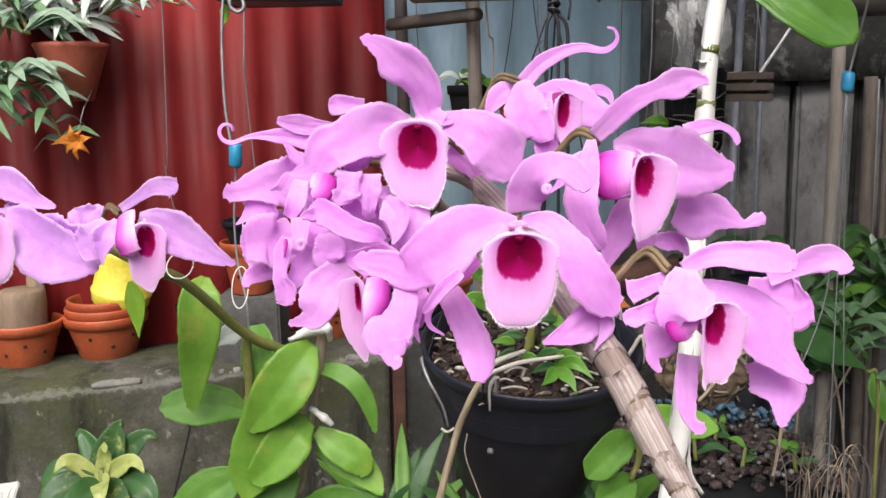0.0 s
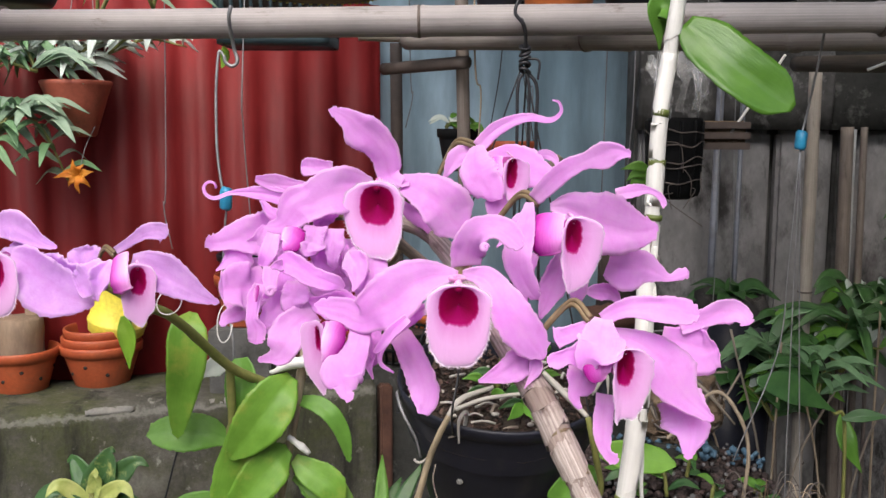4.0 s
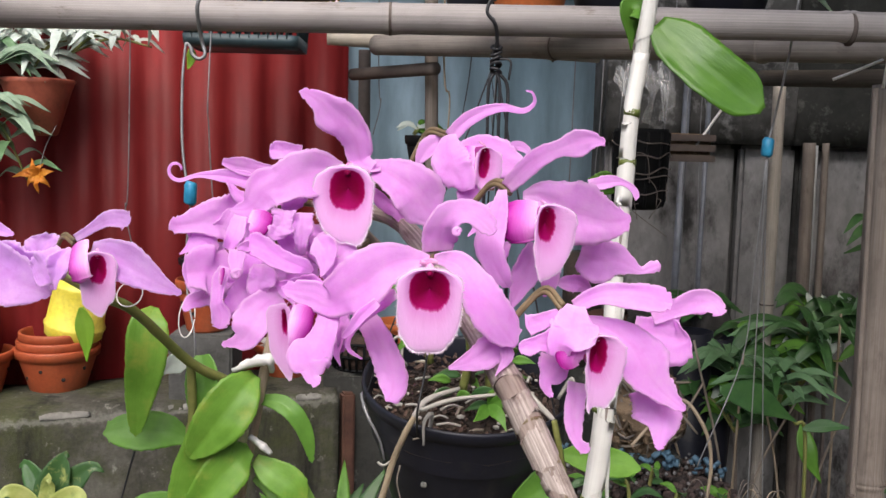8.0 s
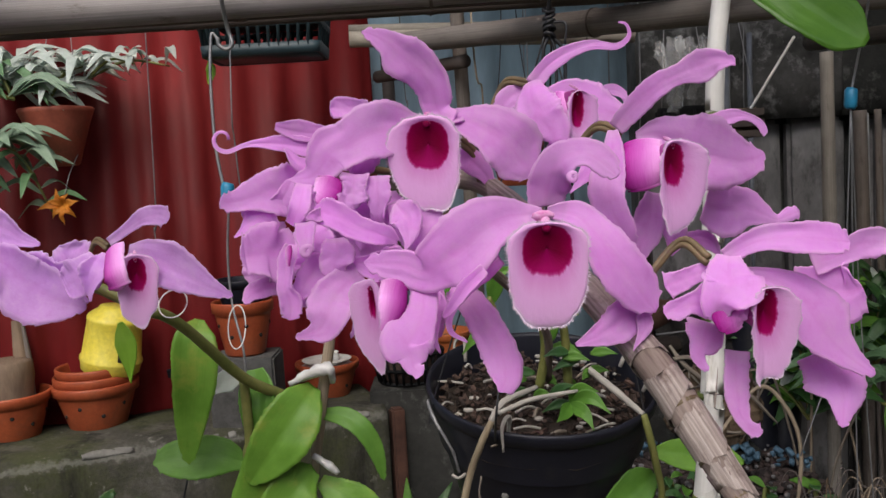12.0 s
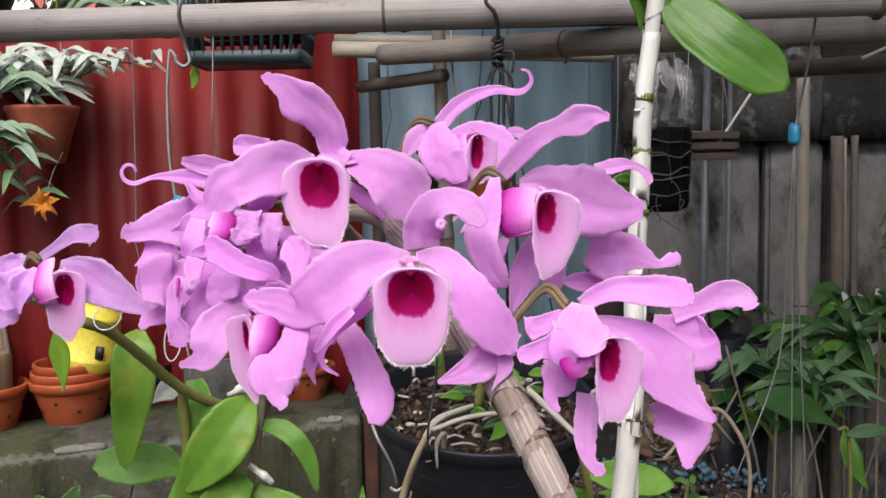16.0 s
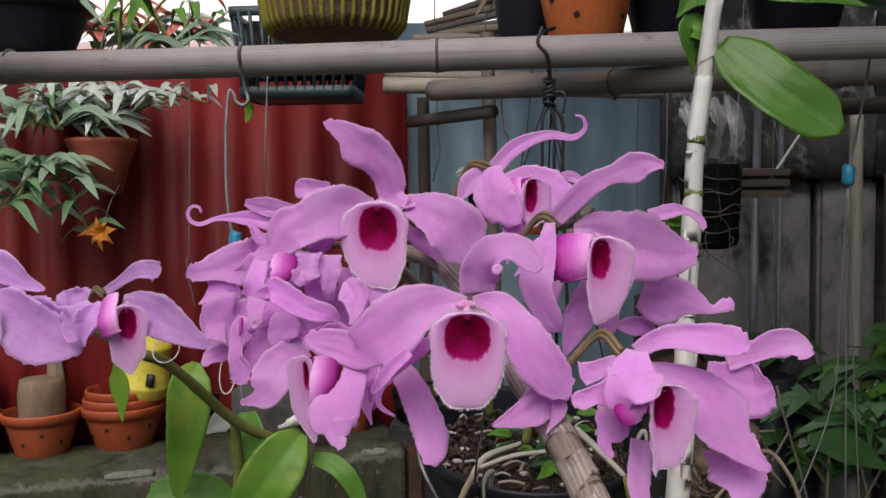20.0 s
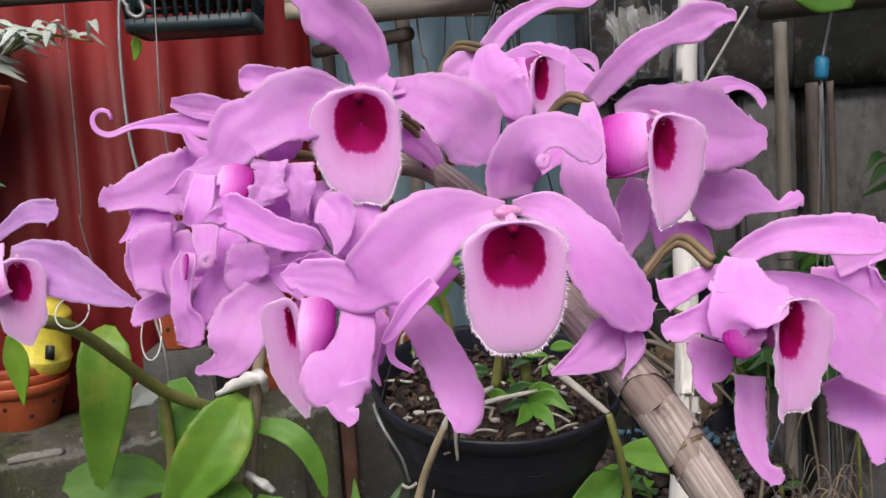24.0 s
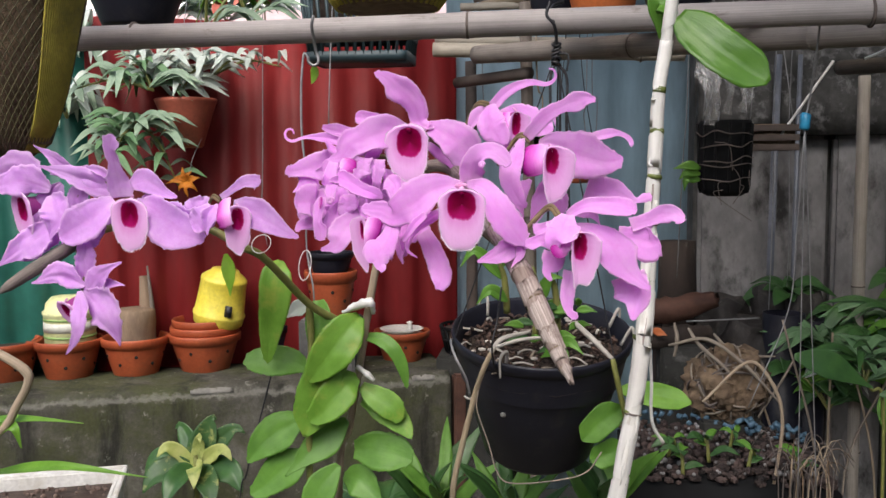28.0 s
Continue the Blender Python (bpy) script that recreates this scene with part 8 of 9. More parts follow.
for k, (x0, x1, z0, z1, w_) in enumerate(((0.352, 0.366, 1.512, 1.418, 0.020), (0.377, 0.372, 1.516, 1.402, 0.024), (0.396, 0.404, 1.514, 1.420, 0.018), (0.421, 0.430, 1.518, 1.424, 0.022))):
    part("strip", blade([(x0, 1.47, z0), ((x0 + x1) / 2 + 0.006, 1.455, (z0 + z1) / 2), (x1, 1.47, z1)], w_, (0.7, 1.0, 0.8, 0.95, 0.7), facing=(0.4 - 0.3 * k, -1, 0.1), nu=22, nv=7, ruffle=0.35, cup=0.3, seed=60 + k, thick=0.0003), "clear_plastic", pl)
wb = thing("hanging_basket", (0.5123, 1.6200, 1.3588), "small dark wooden slat basket hung on the wall", "basket")
for k in range(3):
    part("slat", block(-0.045, 0.045, -0.03, -0.022, 0.018 * k, 0.018 * k + 0.012, 0.001), "pole_dark", wb, local=True, smooth=False)
    part("slat", block(-0.045, 0.045, 0.022, 0.03, 0.018 * k, 0.018 * k + 0.012, 0.001), "pole_dark", wb, local=True, smooth=False)
part("fill", block(-0.04, 0.04, -0.02, 0.02, 0.002, 0.05, 0.004), "fibre", wb, local=True)

# ---- foliage ----


def leafy(name, at, label, n_, spread, length, width, material, seed, lean=(0, 0, 1), droop=0.5, group="", stem_material="cane_green", stems=1, tall=0.2, category="plant", lift=0.0):
    """A plant of stems with many long leaves, each leaf a part."""
    rnd = random.Random(seed)
    ob = thing(name, at, label, category, group)
    at = Vector(at)
    for s_ in range(stems):
        a = rnd.uniform(0, 6.28)
        d = (Vector(lean).normalized() + Vector((math.cos(a), math.sin(a), 0)) * spread).normalized()
        top = at + d * tall * rnd.uniform(0.7, 1.1) + Vector((0, 0, -droop * tall * 0.2))
        part("stem", tube([at, at.lerp(top, 0.5) + Vector((0, 0, 0.02)), top], [0.003, 0.0026, 0.0016], 6, 4), stem_material, ob)
        for k in range(n_ // stems):
            q = (k + 0.5) / (n_ // stems)
            b0 = at.lerp(top, q) + Vector((0, 0, 0.02 * math.sin(q * 3.14)))
            a2 = k * 2.4 + rnd.uniform(-0.4, 0.4)
            ln = length * rnd.uniform(0.65, 1.15)
            out = Vector((math.cos(a2), math.sin(a2), rnd.uniform(0.0, 0.7) + lift)).normalized()
            tip = b0 + out * ln + Vector((0, 0, -droop * ln * rnd.uniform(0.4, 1.1)))
            mid = b0 + out * ln * 0.5 + Vector((0, 0, droop * ln * 0.12))
            leaf(ob, [b0, mid, tip], width * rnd.uniform(0.75, 1.2), material[k % len(material)] if isinstance(material, tuple) else material, shape=LANCE, facing=(0.1, -0.6, 0.8), nu=13, nv=5)
    return ob


# the hanging plant with grey-green leaves in a clay pot
ob = thing("flower_pot", hpA - Vector((0, 0, 0.062)), "hanging rust-red cone-shaped pot with a silver-leaved plant", "plant pot")
part("body", lathe([(0.0, 0.0), (0.030, 0.0), (0.034, 0.004), (0.057, 0.078), (0.063, 0.094), (0.066, 0.101), (0.063, 0.104), (0.058, 0.101), (0.053, 0.078), (0.0, 0.074)], 36), "pot_rust", ob, local=True)
part("soil", lathe([(0.0, 0.090), (0.033, 0.087), (0.0545, 0.083)], 24), "soil", ob, local=True)
leafy("foliage_plant", (-0.6910, 1.7160, 1.4945), "bushy plant with narrow silver-green leaves in a hanging pot", 70, 0.9, 0.11, 0.017, "leaf_grey", 31, stems=6, tall=0.13, droop=0.5)
leafy("foliage_plant", (-0.9723, 1.7380, 1.5770), "arching silver-green leaves spilling from a hanging pot", 96, 1.2, 0.13, 0.017, ("leaf_grey", "leaf_grey", "leaf_sage"), 35, stems=8, tall=0.12, droop=0.8)
leafy("foliage_plant", (-0.7135, 1.6280, 1.4933), "drooping green leafy plant beside a hanging pot", 50, 0.9, 0.11, 0.016, ("leaf_sage", "leaf_mid", "leaf_sage", "leaf_grey"), 32, stems=6, tall=0.14, lean=(-0.6, -0.2, 0.1))
leafy("foliage_plant", (-0.7257, 1.6060, 1.4185), "drooping green leafy plant beside a hanging pot", 60, 0.9, 0.10, 0.017, ("leaf_sage", "leaf_mid", "leaf_sage"), 33, stems=4, tall=0.12, lean=(-0.2, -0.2, -0.7))
leafy("foliage_plant", (-0.9278, 1.6720, 1.4422), "drooping grey-green leaves under a hanging pot", 40, 1.2, 0.11, 0.018, ("leaf_grey", "leaf_sage", "leaf_sage"), 36, stems=5, tall=0.08, droop=1.0)
leafy("foliage_plant", (-0.6155, 1.7172, 1.5329), "thin silver leaves reaching along the fence from a hanging pot", 22, 0.35, 0.075, 0.013, "leaf_grey", 37, stems=2, tall=0.16, lean=(1.0, -0.1, 0.25), droop=0.5)
og = thing("orange_flower", (-0.6425, 1.6200, 1.3081), "small orange blossom hanging from the pot", "flower")
c = Vector((-0.6425, 1.6200, 1.3081))
for k, (a, ln) in enumerate(((0.3, 0.030), (1.2, 0.026), (1.9, 0.034), (2.7, 0.030), (3.15, 0.046), (3.9, 0.026), (4.7, 0.030), (5.6, 0.028))):
    part("petal", blade([c, c + Vector((0.5 * ln * math.cos(a), -0.010, 0.5 * ln * math.sin(a))), c + Vector((ln * math.cos(a), -0.002, ln * math.sin(a) - 0.004))], 0.012, seed=k, nu=12, nv=5, ruffle=0.25), "petal_orange", og)
part("stalk", tube([c, c + Vector((0.002, 0.03, 0.05)), c + Vector((0.004, 0.09, 0.10))], 0.001, 5), "wire_grey", og)

for k, (p_, lab) in enumerate([((-0.4967, 1.1000, 1.5731), "leafy stems growing from a black pot above the rail"), ((-0.4899, 1.3500, 1.5507), "thin green stems and leaves behind the rail"), ((-0.4395, 1.4500, 1.5805), "thin green stems and leaves behind the rail"), ((0.0783, 1.5000, 1.6554), "dry brown stems above the rail"), ((0.5155, 1.3000, 1.5988), "broad green leaves above the rail")]):
    leafy("foliage_plant", p_, lab, 11 if k < 3 else 20, 0.6, 0.12, 0.014 if k < 3 else 0.024, "twig" if k == 3 else ("leaf_sage", "leaf_bright", "leaf_green"), 90 + k, stems=3, tall=0.16)
for k, p_ in enumerate(((-1.9240, 4.6000, 2.1344), (-1.6235, 4.6000, 2.0968), (-1.4227, 4.6000, 2.1540))):
    sh = leafy("shrub", p_, "hazy green shrub with coral-pink young leaves beyond the fence", 40, 0.9, 0.22, 0.055, ("leaf_grey", "leaf_bright", "leaf_coral", "leaf_sage", "leaf_sage"), 140 + k, stems=5, tall=0.24, droop=0.4, group="shrubs beyond the fence")
    part("stem", tube([(p_[0], p_[1], 0.44), (p_[0] + 0.03, p_[1], 1.1), p_], [0.012, 0.009, 0.005], 7, 4), "twig", sh)
# plants at the foot of the ledge and on the right
for k, (p, n_, ln, w_, m_, lab) in enumerate([
        ((-0.0552, 1.0500, 0.8242), 16, 0.13, 0.020, ("leaf_green", "leaf_dark"), "pointed green leafy plant below the black pot"),
        ((0.0449, 0.9500, 0.8440), 14, 0.11, 0.019, ("leaf_dark", "leaf_green"), "pointed green leafy plant below the black pot"),
        ((0.1582, 0.9500, 0.8714), 14, 0.11, 0.022, ("leaf_dark", "leaf_green"), "pointed green leafy plant below the black pot"),
        ((-0.1287, 1.1000, 0.7917), 14, 0.12, 0.030, "leaf_dark", "dark green leafy plant at the ledge foot"),
        ((0.6180, 1.6000, 0.9588), 26, 0.13, 0.019, ("leaf_mid", "leaf_mid", "leaf_dark"), "strappy green plant by the concrete wall"),
        ((0.6409, 1.4500, 0.9524), 20, 0.12, 0.018, ("leaf_mid", "leaf_dark", "leaf_mid"), "strappy green plant by the concrete wall"),
        ((0.7476, 1.6000, 1.0150), 24, 0.15, 0.020, ("leaf_dark", "leaf_mid"), "strappy green plant by the concrete wall"),
        ((0.5698, 1.7500, 1.0312), 18, 0.10, 0.030, "leaf_dark", "small green plant by the concrete wall")]):
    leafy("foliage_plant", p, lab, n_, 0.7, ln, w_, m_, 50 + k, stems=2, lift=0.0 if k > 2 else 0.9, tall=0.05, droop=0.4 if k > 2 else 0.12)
bl_ = thing("leaf_plant", (0.5741, 1.2000, 0.4500), "broad dark green leaves on long stalks", "plant")
leaf(bl_, [(0.4569, 1.2000, 1.0512), (0.5149, 1.2100, 1.0345), (0.5796, 1.2300, 0.9990)], 0.0430, "leaf_dark", facing=(0, -1, 0.5))
leaf(bl_, [(0.5888, 1.2300, 0.9880), (0.6170, 1.2200, 0.9960), (0.6477, 1.2000, 0.9990)], 0.0190, "leaf_dark", facing=(0, -1, 0.6))
part("stalk", tube([(0.5760, 1.2310, 0.9990), (0.6000, 1.2400, 0.9400), (0.6020, 1.2400, 0.4400)], 0.0028, 6), "cane_green", bl_)
ob = thing("leaf_plant", (-0.6303, 0.9000, 0.9132), "young plant with narrow pale green leaves", "plant")
leaf(ob, [(-0.5944, 0.8500, 0.9582), (-0.4741, 0.8000, 0.9886), (-0.3620, 0.8000, 0.9792)], 0.01599, "leaf_bright", facing=(0, -0.6, 1))
leaf(ob, [(-0.6002, 0.8500, 0.9903), (-0.5283, 0.8000, 1.0355), (-0.5155, 0.8000, 1.0088)], 0.03075, "leaf_bright", facing=(0, -0.8, 0.7))
leaf(ob, [(-0.5983, 0.8500, 1.0261), (-0.4996, 0.8000, 1.0444), (-0.4368, 0.8000, 1.0409)], 0.01230, "leaf_bright", facing=(0, -0.6, 1))
part("stem", tube([(-0.5518, 0.8000, 1.1289), (-0.5073, 0.8000, 1.1031), (-0.5047, 0.8000, 1.0832), (-0.5280, 0.8000, 1.0423), (-0.5765, 0.8000, 0.9382), (-0.5765, 0.8, 0.44)], [0.005, 0.006, 0.005, 0.005, 0.005, 0.005], 9), "twig", ob, "bent bare branch")
# white planter box
wbx = thing("planter_box", (-0.7304, 1.2900, 0.4500), "white plastic planter box with dark soil", "planter")
QM = Matrix.Translation((-0.6454, 1.2980, 0.8110)) @ Matrix.Rotation(WALL_TURN, 4, "Z")
for a in ((-0.30, 0.0, -0.008, 0.0), (-0.30, 0.0, -0.26, -0.252), (-0.008, 0.0, -0.252, -0.008), (-0.30, -0.292, -0.252, -0.008)):
    part("side", moved(block(a[0], a[1], a[2], a[3], 0.45 - 0.811, 0.0, 0.002), QM), "white_plastic", wbx, smooth=False)
bm = block(-0.29, -0.01, -0.25, -0.01, 0.45 - 0.811, -0.022)
part("soil", moved(bm, QM), "soil_pale", wbx)
rnd = random.Random(41)
cl = bmesh.new()
for i in range(170):
    c = Vector((rnd.uniform(-0.285, -0.015), rnd.uniform(-0.245, -0.015), -0.021))
    bmesh.ops.create_icosphere(cl, subdivisions=1, radius=rnd.uniform(0.002, 0.006), matrix=QM @ Matrix.Translation(c))
tagged(part("crumbs", cl, "soil_pale", wbx, "loose brown soil crumbs", smooth=False), kind="stuff")
part("rim", moved(block(-0.305, 0.009, 0.001, 0.010, -0.016, 0.003, 0.002), QM), "white_plastic", wbx, smooth=False)
part("rim", moved(block(0.001, 0.009, -0.262, 0.0, -0.016, 0.003, 0.002), QM), "white_plastic", wbx, smooth=False)

# gravel tray with a blue net, and the root ball on the right
tray = thing("gravel_tray", (0.3437, 1.1500, 0.9021), "dark tray of brown gravel edged with blue net", "tray")
TZ = 0.9117
T0 = Vector((0.3523, 1.2000, 0.9117))
part("tray", moved(block(-0.14, 0.14, -0.13, 0.16, 0.45 - TZ, -0.02, 0.004), Matrix.Translation(T0)), "basket_black", tray)
rnd = random.Random(77)
gv = bmesh.new()
for i in range(700):
    x, y = rnd.uniform(-0.135, 0.135), rnd.uniform(-0.125, 0.155)
    q = bmesh.ops.create_icosphere(gv, subdivisions=1, radius=rnd.uniform(0.004, 0.009), matrix=Matrix.Translation(T0 + Vector((x, y, rnd.uniform(-0.018, -0.006)))))["verts"]
    sx, sz = rnd.uniform(0.7, 1.3), rnd.uniform(0.5, 0.9)
    for v in q:
        c = T0 + Vector((x, y, -0.012))
        v.co = c + Vector(((v.co.x - c.x) * sx, v.co.y - c.y, (v.co.z - c.z) * sz)) * rnd.uniform(0.88, 1.1)
tagged(part("gravel", gv, "gravel", tray, "brown gravel", smooth=False), kind="stuff")
nt = bmesh.new()
for i in range(60):
    q = rnd.random()
    c0 = T0 + Vector((-0.14 + 0.28 * q, 0.15 - 0.10 * q * q + rnd.uniform(-0.02, 0.02), rnd.uniform(-0.004, 0.012)))
    tube_into(nt, [c0, c0 + Vector((rnd.uniform(-0.012, 0.012), rnd.uniform(-0.01, 0.01), rnd.uniform(-0.004, 0.010)))], rnd.uniform(0.002, 0.005), 6, 0.3, i)
tagged(part("net_scrap", nt, "net_blue", tray, "crumpled blue net scraps"), kind="stuff")
ps = bmesh.new()
for i in range(120):
    bmesh.ops.create_icosphere(ps, subdivisions=1, radius=rnd.uniform(0.002, 0.0045), matrix=Matrix.Translation(T0 + Vector((rnd.uniform(-0.13, 0.13), rnd.uniform(-0.12, 0.15), -0.004))))
tagged(part("pale_gravel", ps, "concrete_pale", tray, "pale pebbles"), kind="stuff")
rb = thing("root_ball", (0.3909, 1.3500, 0.9707), "ball of dry brown fibre with bare twigs", "root ball")
C = Vector((0.3909, 1.3500, 0.9707))
bm = bmesh.new()
bmesh.ops.create_icosphere(bm, subdivisions=5, radius=0.062)
for v in bm.verts:
    d = v.co.normalized()
    v.co = v.co * (1 + 0.38 * noise.noise(d * 1.9) + 0.16 * noise.noise(d * 7) + 0.09 * noise.noise(d * 24))
part("ball", moved(bm, Matrix.Translation(C)), "fibre", rb)
rnd = random.Random(5)
for k in range(70):
    d = Vector((rnd.uniform(-1, 1), rnd.uniform(-1, 0.2), rnd.uniform(-0.8, 1))).normalized()
    e = d.cross(Vector((rnd.uniform(-1, 1), rnd.uniform(-1, 1), rnd.uniform(-1, 1)))).normalized() * rnd.uniform(0.012, 0.03)
    part("fibre", tube([C + d * 0.058 - e, C + d * 0.066, C + d * 0.060 + e, C + d * 0.052 + e * 1.5], [0.0012, 0.0022, 0.0018, 0.0007], 5, 4, 0.2, k), ("fibre", "root", "twig_dark")[k % 3], rb, "dry fibre")
for a, b_, c, d in (((0.2919, 1.3300, 1.0390), (0.3495, 1.3000, 1.0551), (0.4072, 1.2800, 1.0152), (0.4553, 1.2800, 0.9623)), ((0.3229, 1.3300, 1.0675), (0.3381, 1.3100, 1.0438), (0.3766, 1.3000, 1.0100), (0.3856, 1.3000, 0.9919)), ((0.3051, 1.3600, 1.0142), (0.3093, 1.3600, 1.0429), (0.3062, 1.3600, 1.0619), (0.3043, 1.3600, 1.0713)), ((0.4221, 1.4000, 1.0275), (0.4243, 1.4000, 1.0081), (0.4172, 1.3800, 0.9833), (0.4103, 1.3800, 0.9639)), ((0.3787, 1.4200, 1.0424), (0.4037, 1.4000, 1.0174), (0.4410, 1.4000, 1.0084), (0.4778, 1.4000, 1.0091))):
    part("twig", tube([a, b_, c, d], [0.0022, 0.0034, 0.003, 0.0016], 7, 6, 0.15, 3), "root", rb, "bare pale twig")
sd = thing("stand_block", (C.x, C.y, 0.45), "dark block under the root ball", "block")
part("block", block(C.x - 0.05, C.x + 0.05, C.y - 0.05, C.y + 0.05, 0.45, C.z - 0.05, 0.004), "wall_black", sd, smooth=False)
br = thing("branch", (0.1939, 1.1000, 1.1068), "bare curved twig hanging beside the white cane", "branch")
part("wood", tube([(0.3022, 1.0500, 1.0187), (0.3695, 1.1000, 1.0626), (0.4038, 1.1000, 1.0319), (0.4178, 1.1000, 0.9770), (0.4074, 1.1000, 0.8810)], [0.0018, 0.0022, 0.0026, 0.0024, 0.002], 8, 8, 0.12), "twig", br)
bl = thing("stump", (0.3535, 1.7500, 1.0995), "dark old timber stump by the wall", "stump")
part("wood", tube_into(bmesh.new(), [(0.3581, 1.7500, 1.1761), (0.3596, 1.7500, 1.0759), (0.3552, 1.7500, 0.9806), (0.3581, 1.75, 0.44)], [0.035, 0.037, 0.04, 0.046], 20, 0.10, 8), "stump_dark", bl)

# rosette with dark green and cream leaves before the ledge
vp = thing("foliage_plant", (-0.6482, 1.6151, 0.6200), "rosette plant with dark green and cream-yellow leaves", "plant")
V0 = Vector((-0.5110, 1.3000, 0.8037))
part("stem", tube([(V0.x, 1.30, 0.45), V0, V0 + Vector((0, 0, 0.03))], [0.006, 0.005, 0.003], 8, 4), "cane_green", vp)
for dx, dz, dy, w_, m_ in ((0.028, 0.095, 0.03, 0.046, "leaf_variegated"), (0.012, 0.066, 0.0, 0.036, "leaf_cream"), (-0.055, 0.044, -0.01, 0.038, "leaf_cream"), (0.066, 0.042, -0.01, 0.040, "leaf_cream"), (0.02, 0.01, -0.05, 0.042, "leaf_cream"), (-0.07, -0.008, -0.03, 0.040, "leaf_variegated"),
                           (-0.045, 0.075, 0.04, 0.030, "leaf_dark"), (0.075, 0.075, 0.03, 0.032, "leaf_variegated"), (0.085, -0.004, -0.02, 0.042, "leaf_dark"), (-0.02, -0.012, -0.06, 0.040, "leaf_dark"), (-0.09, 0.012, 0.02, 0.036, "leaf_dark"), (0.05, -0.02, -0.055, 0.036, "leaf_variegated")):
    tip = V0 + Vector((dx, dy, dz)) * 1.1
    mid = V0 + Vector((dx * 0.5, dy * 0.5, dz * 0.5 + 0.018))
    leaf(vp, [V0 + Vector((0, 0, 0.01)), mid, mid.lerp(tip, 0.6) + Vector((0, -0.006, 0.006)), tip + Vector((0, -0.012, -0.012))], w_ * (0.66 if m_ == "leaf_cream" else 1.1), m_, shape=(0.3, 0.75, 1.0, 1.0, 0.85, 0.5, 0.06), facing=(dx * 3, -1.0, 0.6), nu=18, nv=9, fold=0.22, ruffle=0.06)
# small dark net pot with a grey-green tuft behind the blooms
tp = Vector((0.0459, 1.6200, 1.3935))
ob = clay_pot(tp - Vector((0, 0, 0.075)), radius=0.038, height=0.075, label="small black hanging pot with a grey-green tuft", material="basket_black", holes=False, group="")
leafy("foliage_plant", tp - Vector((0, 0, 0.015)), "small tuft of grey-green leaves in a black pot", 26, 1.2, 0.034, 0.014, ("leaf_grey", "leaf_green"), 61, stems=4, tall=0.03, droop=0.5)
wire("hanger_wire", [tp - Vector((0, 0, 0.01)), tp + Vector((0, 0, 0.2)), (tp.x, 1.65, 2.2)], 0.001, "wire_grey", "thin hanger wire of a hanging pot")
# weeds sprouting in the gravel tray, a rusty timber and an orange scrap beside it
for k, (p, n_, ln, w_) in enumerate((((0.2751, 1.1800, 0.9412), 5, 0.035, 0.011), ((0.3306, 1.1600, 0.9320), 5, 0.045, 0.014), ((0.3772, 1.1200, 0.8970), 3, 0.03, 0.011), ((0.2851, 1.1000, 0.9086), 5, 0.035, 0.012), ((0.3713, 1.2200, 0.9628), 4, 0.03, 0.01), ((0.4460, 1.1200, 0.8914), 4, 0.03, 0.012))):
    leafy("weed", (p[0], p[1], TZ - 0.012), "small green weed sprouting from gravel", n_, 0.5, ln, w_, ("leaf_dark", "leaf_green"), 70 + k, stems=1, tall=0.03, droop=0.3, group="weeds in the tray")
rt = thing("timber", (0.3385, 1.6200, 0.9934), "short rust-brown timber lying by the wall", "timber")
part("wood", tube([(0.2826, 1.6000, 0.9963), (0.3517, 1.6000, 1.0041), (0.4046, 1.6200, 1.0056)], [0.020, 0.022, 0.016], 12, 5, 0.10, 4), "stump_dark", rt)
rt2 = thing("timber", (0.3511, 1.6400, 1.0460), "rust-brown split timber lying on another by the wall", "timber")
part("wood", tube([(0.2849, 1.6300, 1.0444), (0.3389, 1.6300, 1.0519), (0.4132, 1.6400, 1.0691), (0.4195, 1.6400, 1.0714)], [0.024, 0.026, 0.017, 0.008], 14, 5, 0.14, 6), "rust_wood", rt2)
part("foot", tube_into(bmesh.new(), [(0.3026, 1.6400, 1.0172), (0.3062, 1.6400, 0.9946)], [0.014, 0.016], 10, 0.1, 3), "stump_dark", rt2, "dark wood chock")
part("foot", block(0.3385 - 0.03, 0.3385 + 0.06, 1.58, 1.66, 0.45, 0.9912, 0.006), "wall_black", rt, "dark stone foot", smooth=False)
sc = thing("plastic_scrap", (0.2966, 1.5000, 1.0303), "small bright orange plastic scrap", "scrap")
c = Vector((0.3035, 1.5600, 1.0184))
part("scrap", blade([c - Vector((0.014, 0, -0.004)), c, c + Vector((0.014, -0.004, -0.006))], 0.016, seed=4, nu=8, nv=5), "orange_pot", sc)
for k, (p, r_) in enumerate((((0.5541, 1.6600, 1.0119), 0.040), ((0.6076, 1.6800, 0.9978), 0.035))):
    st_ = thing("nursery_pot", (p[0], p[1], 0.45), "dark nursery pot half hidden by the wall plants", "plant pot")
    part("body", moved(lathe([(0.0, 0.0), (r_ * 0.8, 0.0), (r_, p[2] - 0.42), (r_ * 0.92, p[2] - 0.42), (0.0, p[2] - 0.46)], 24), Matrix.Translation((p[0], p[1], 0.45))), "pot_black", st_)

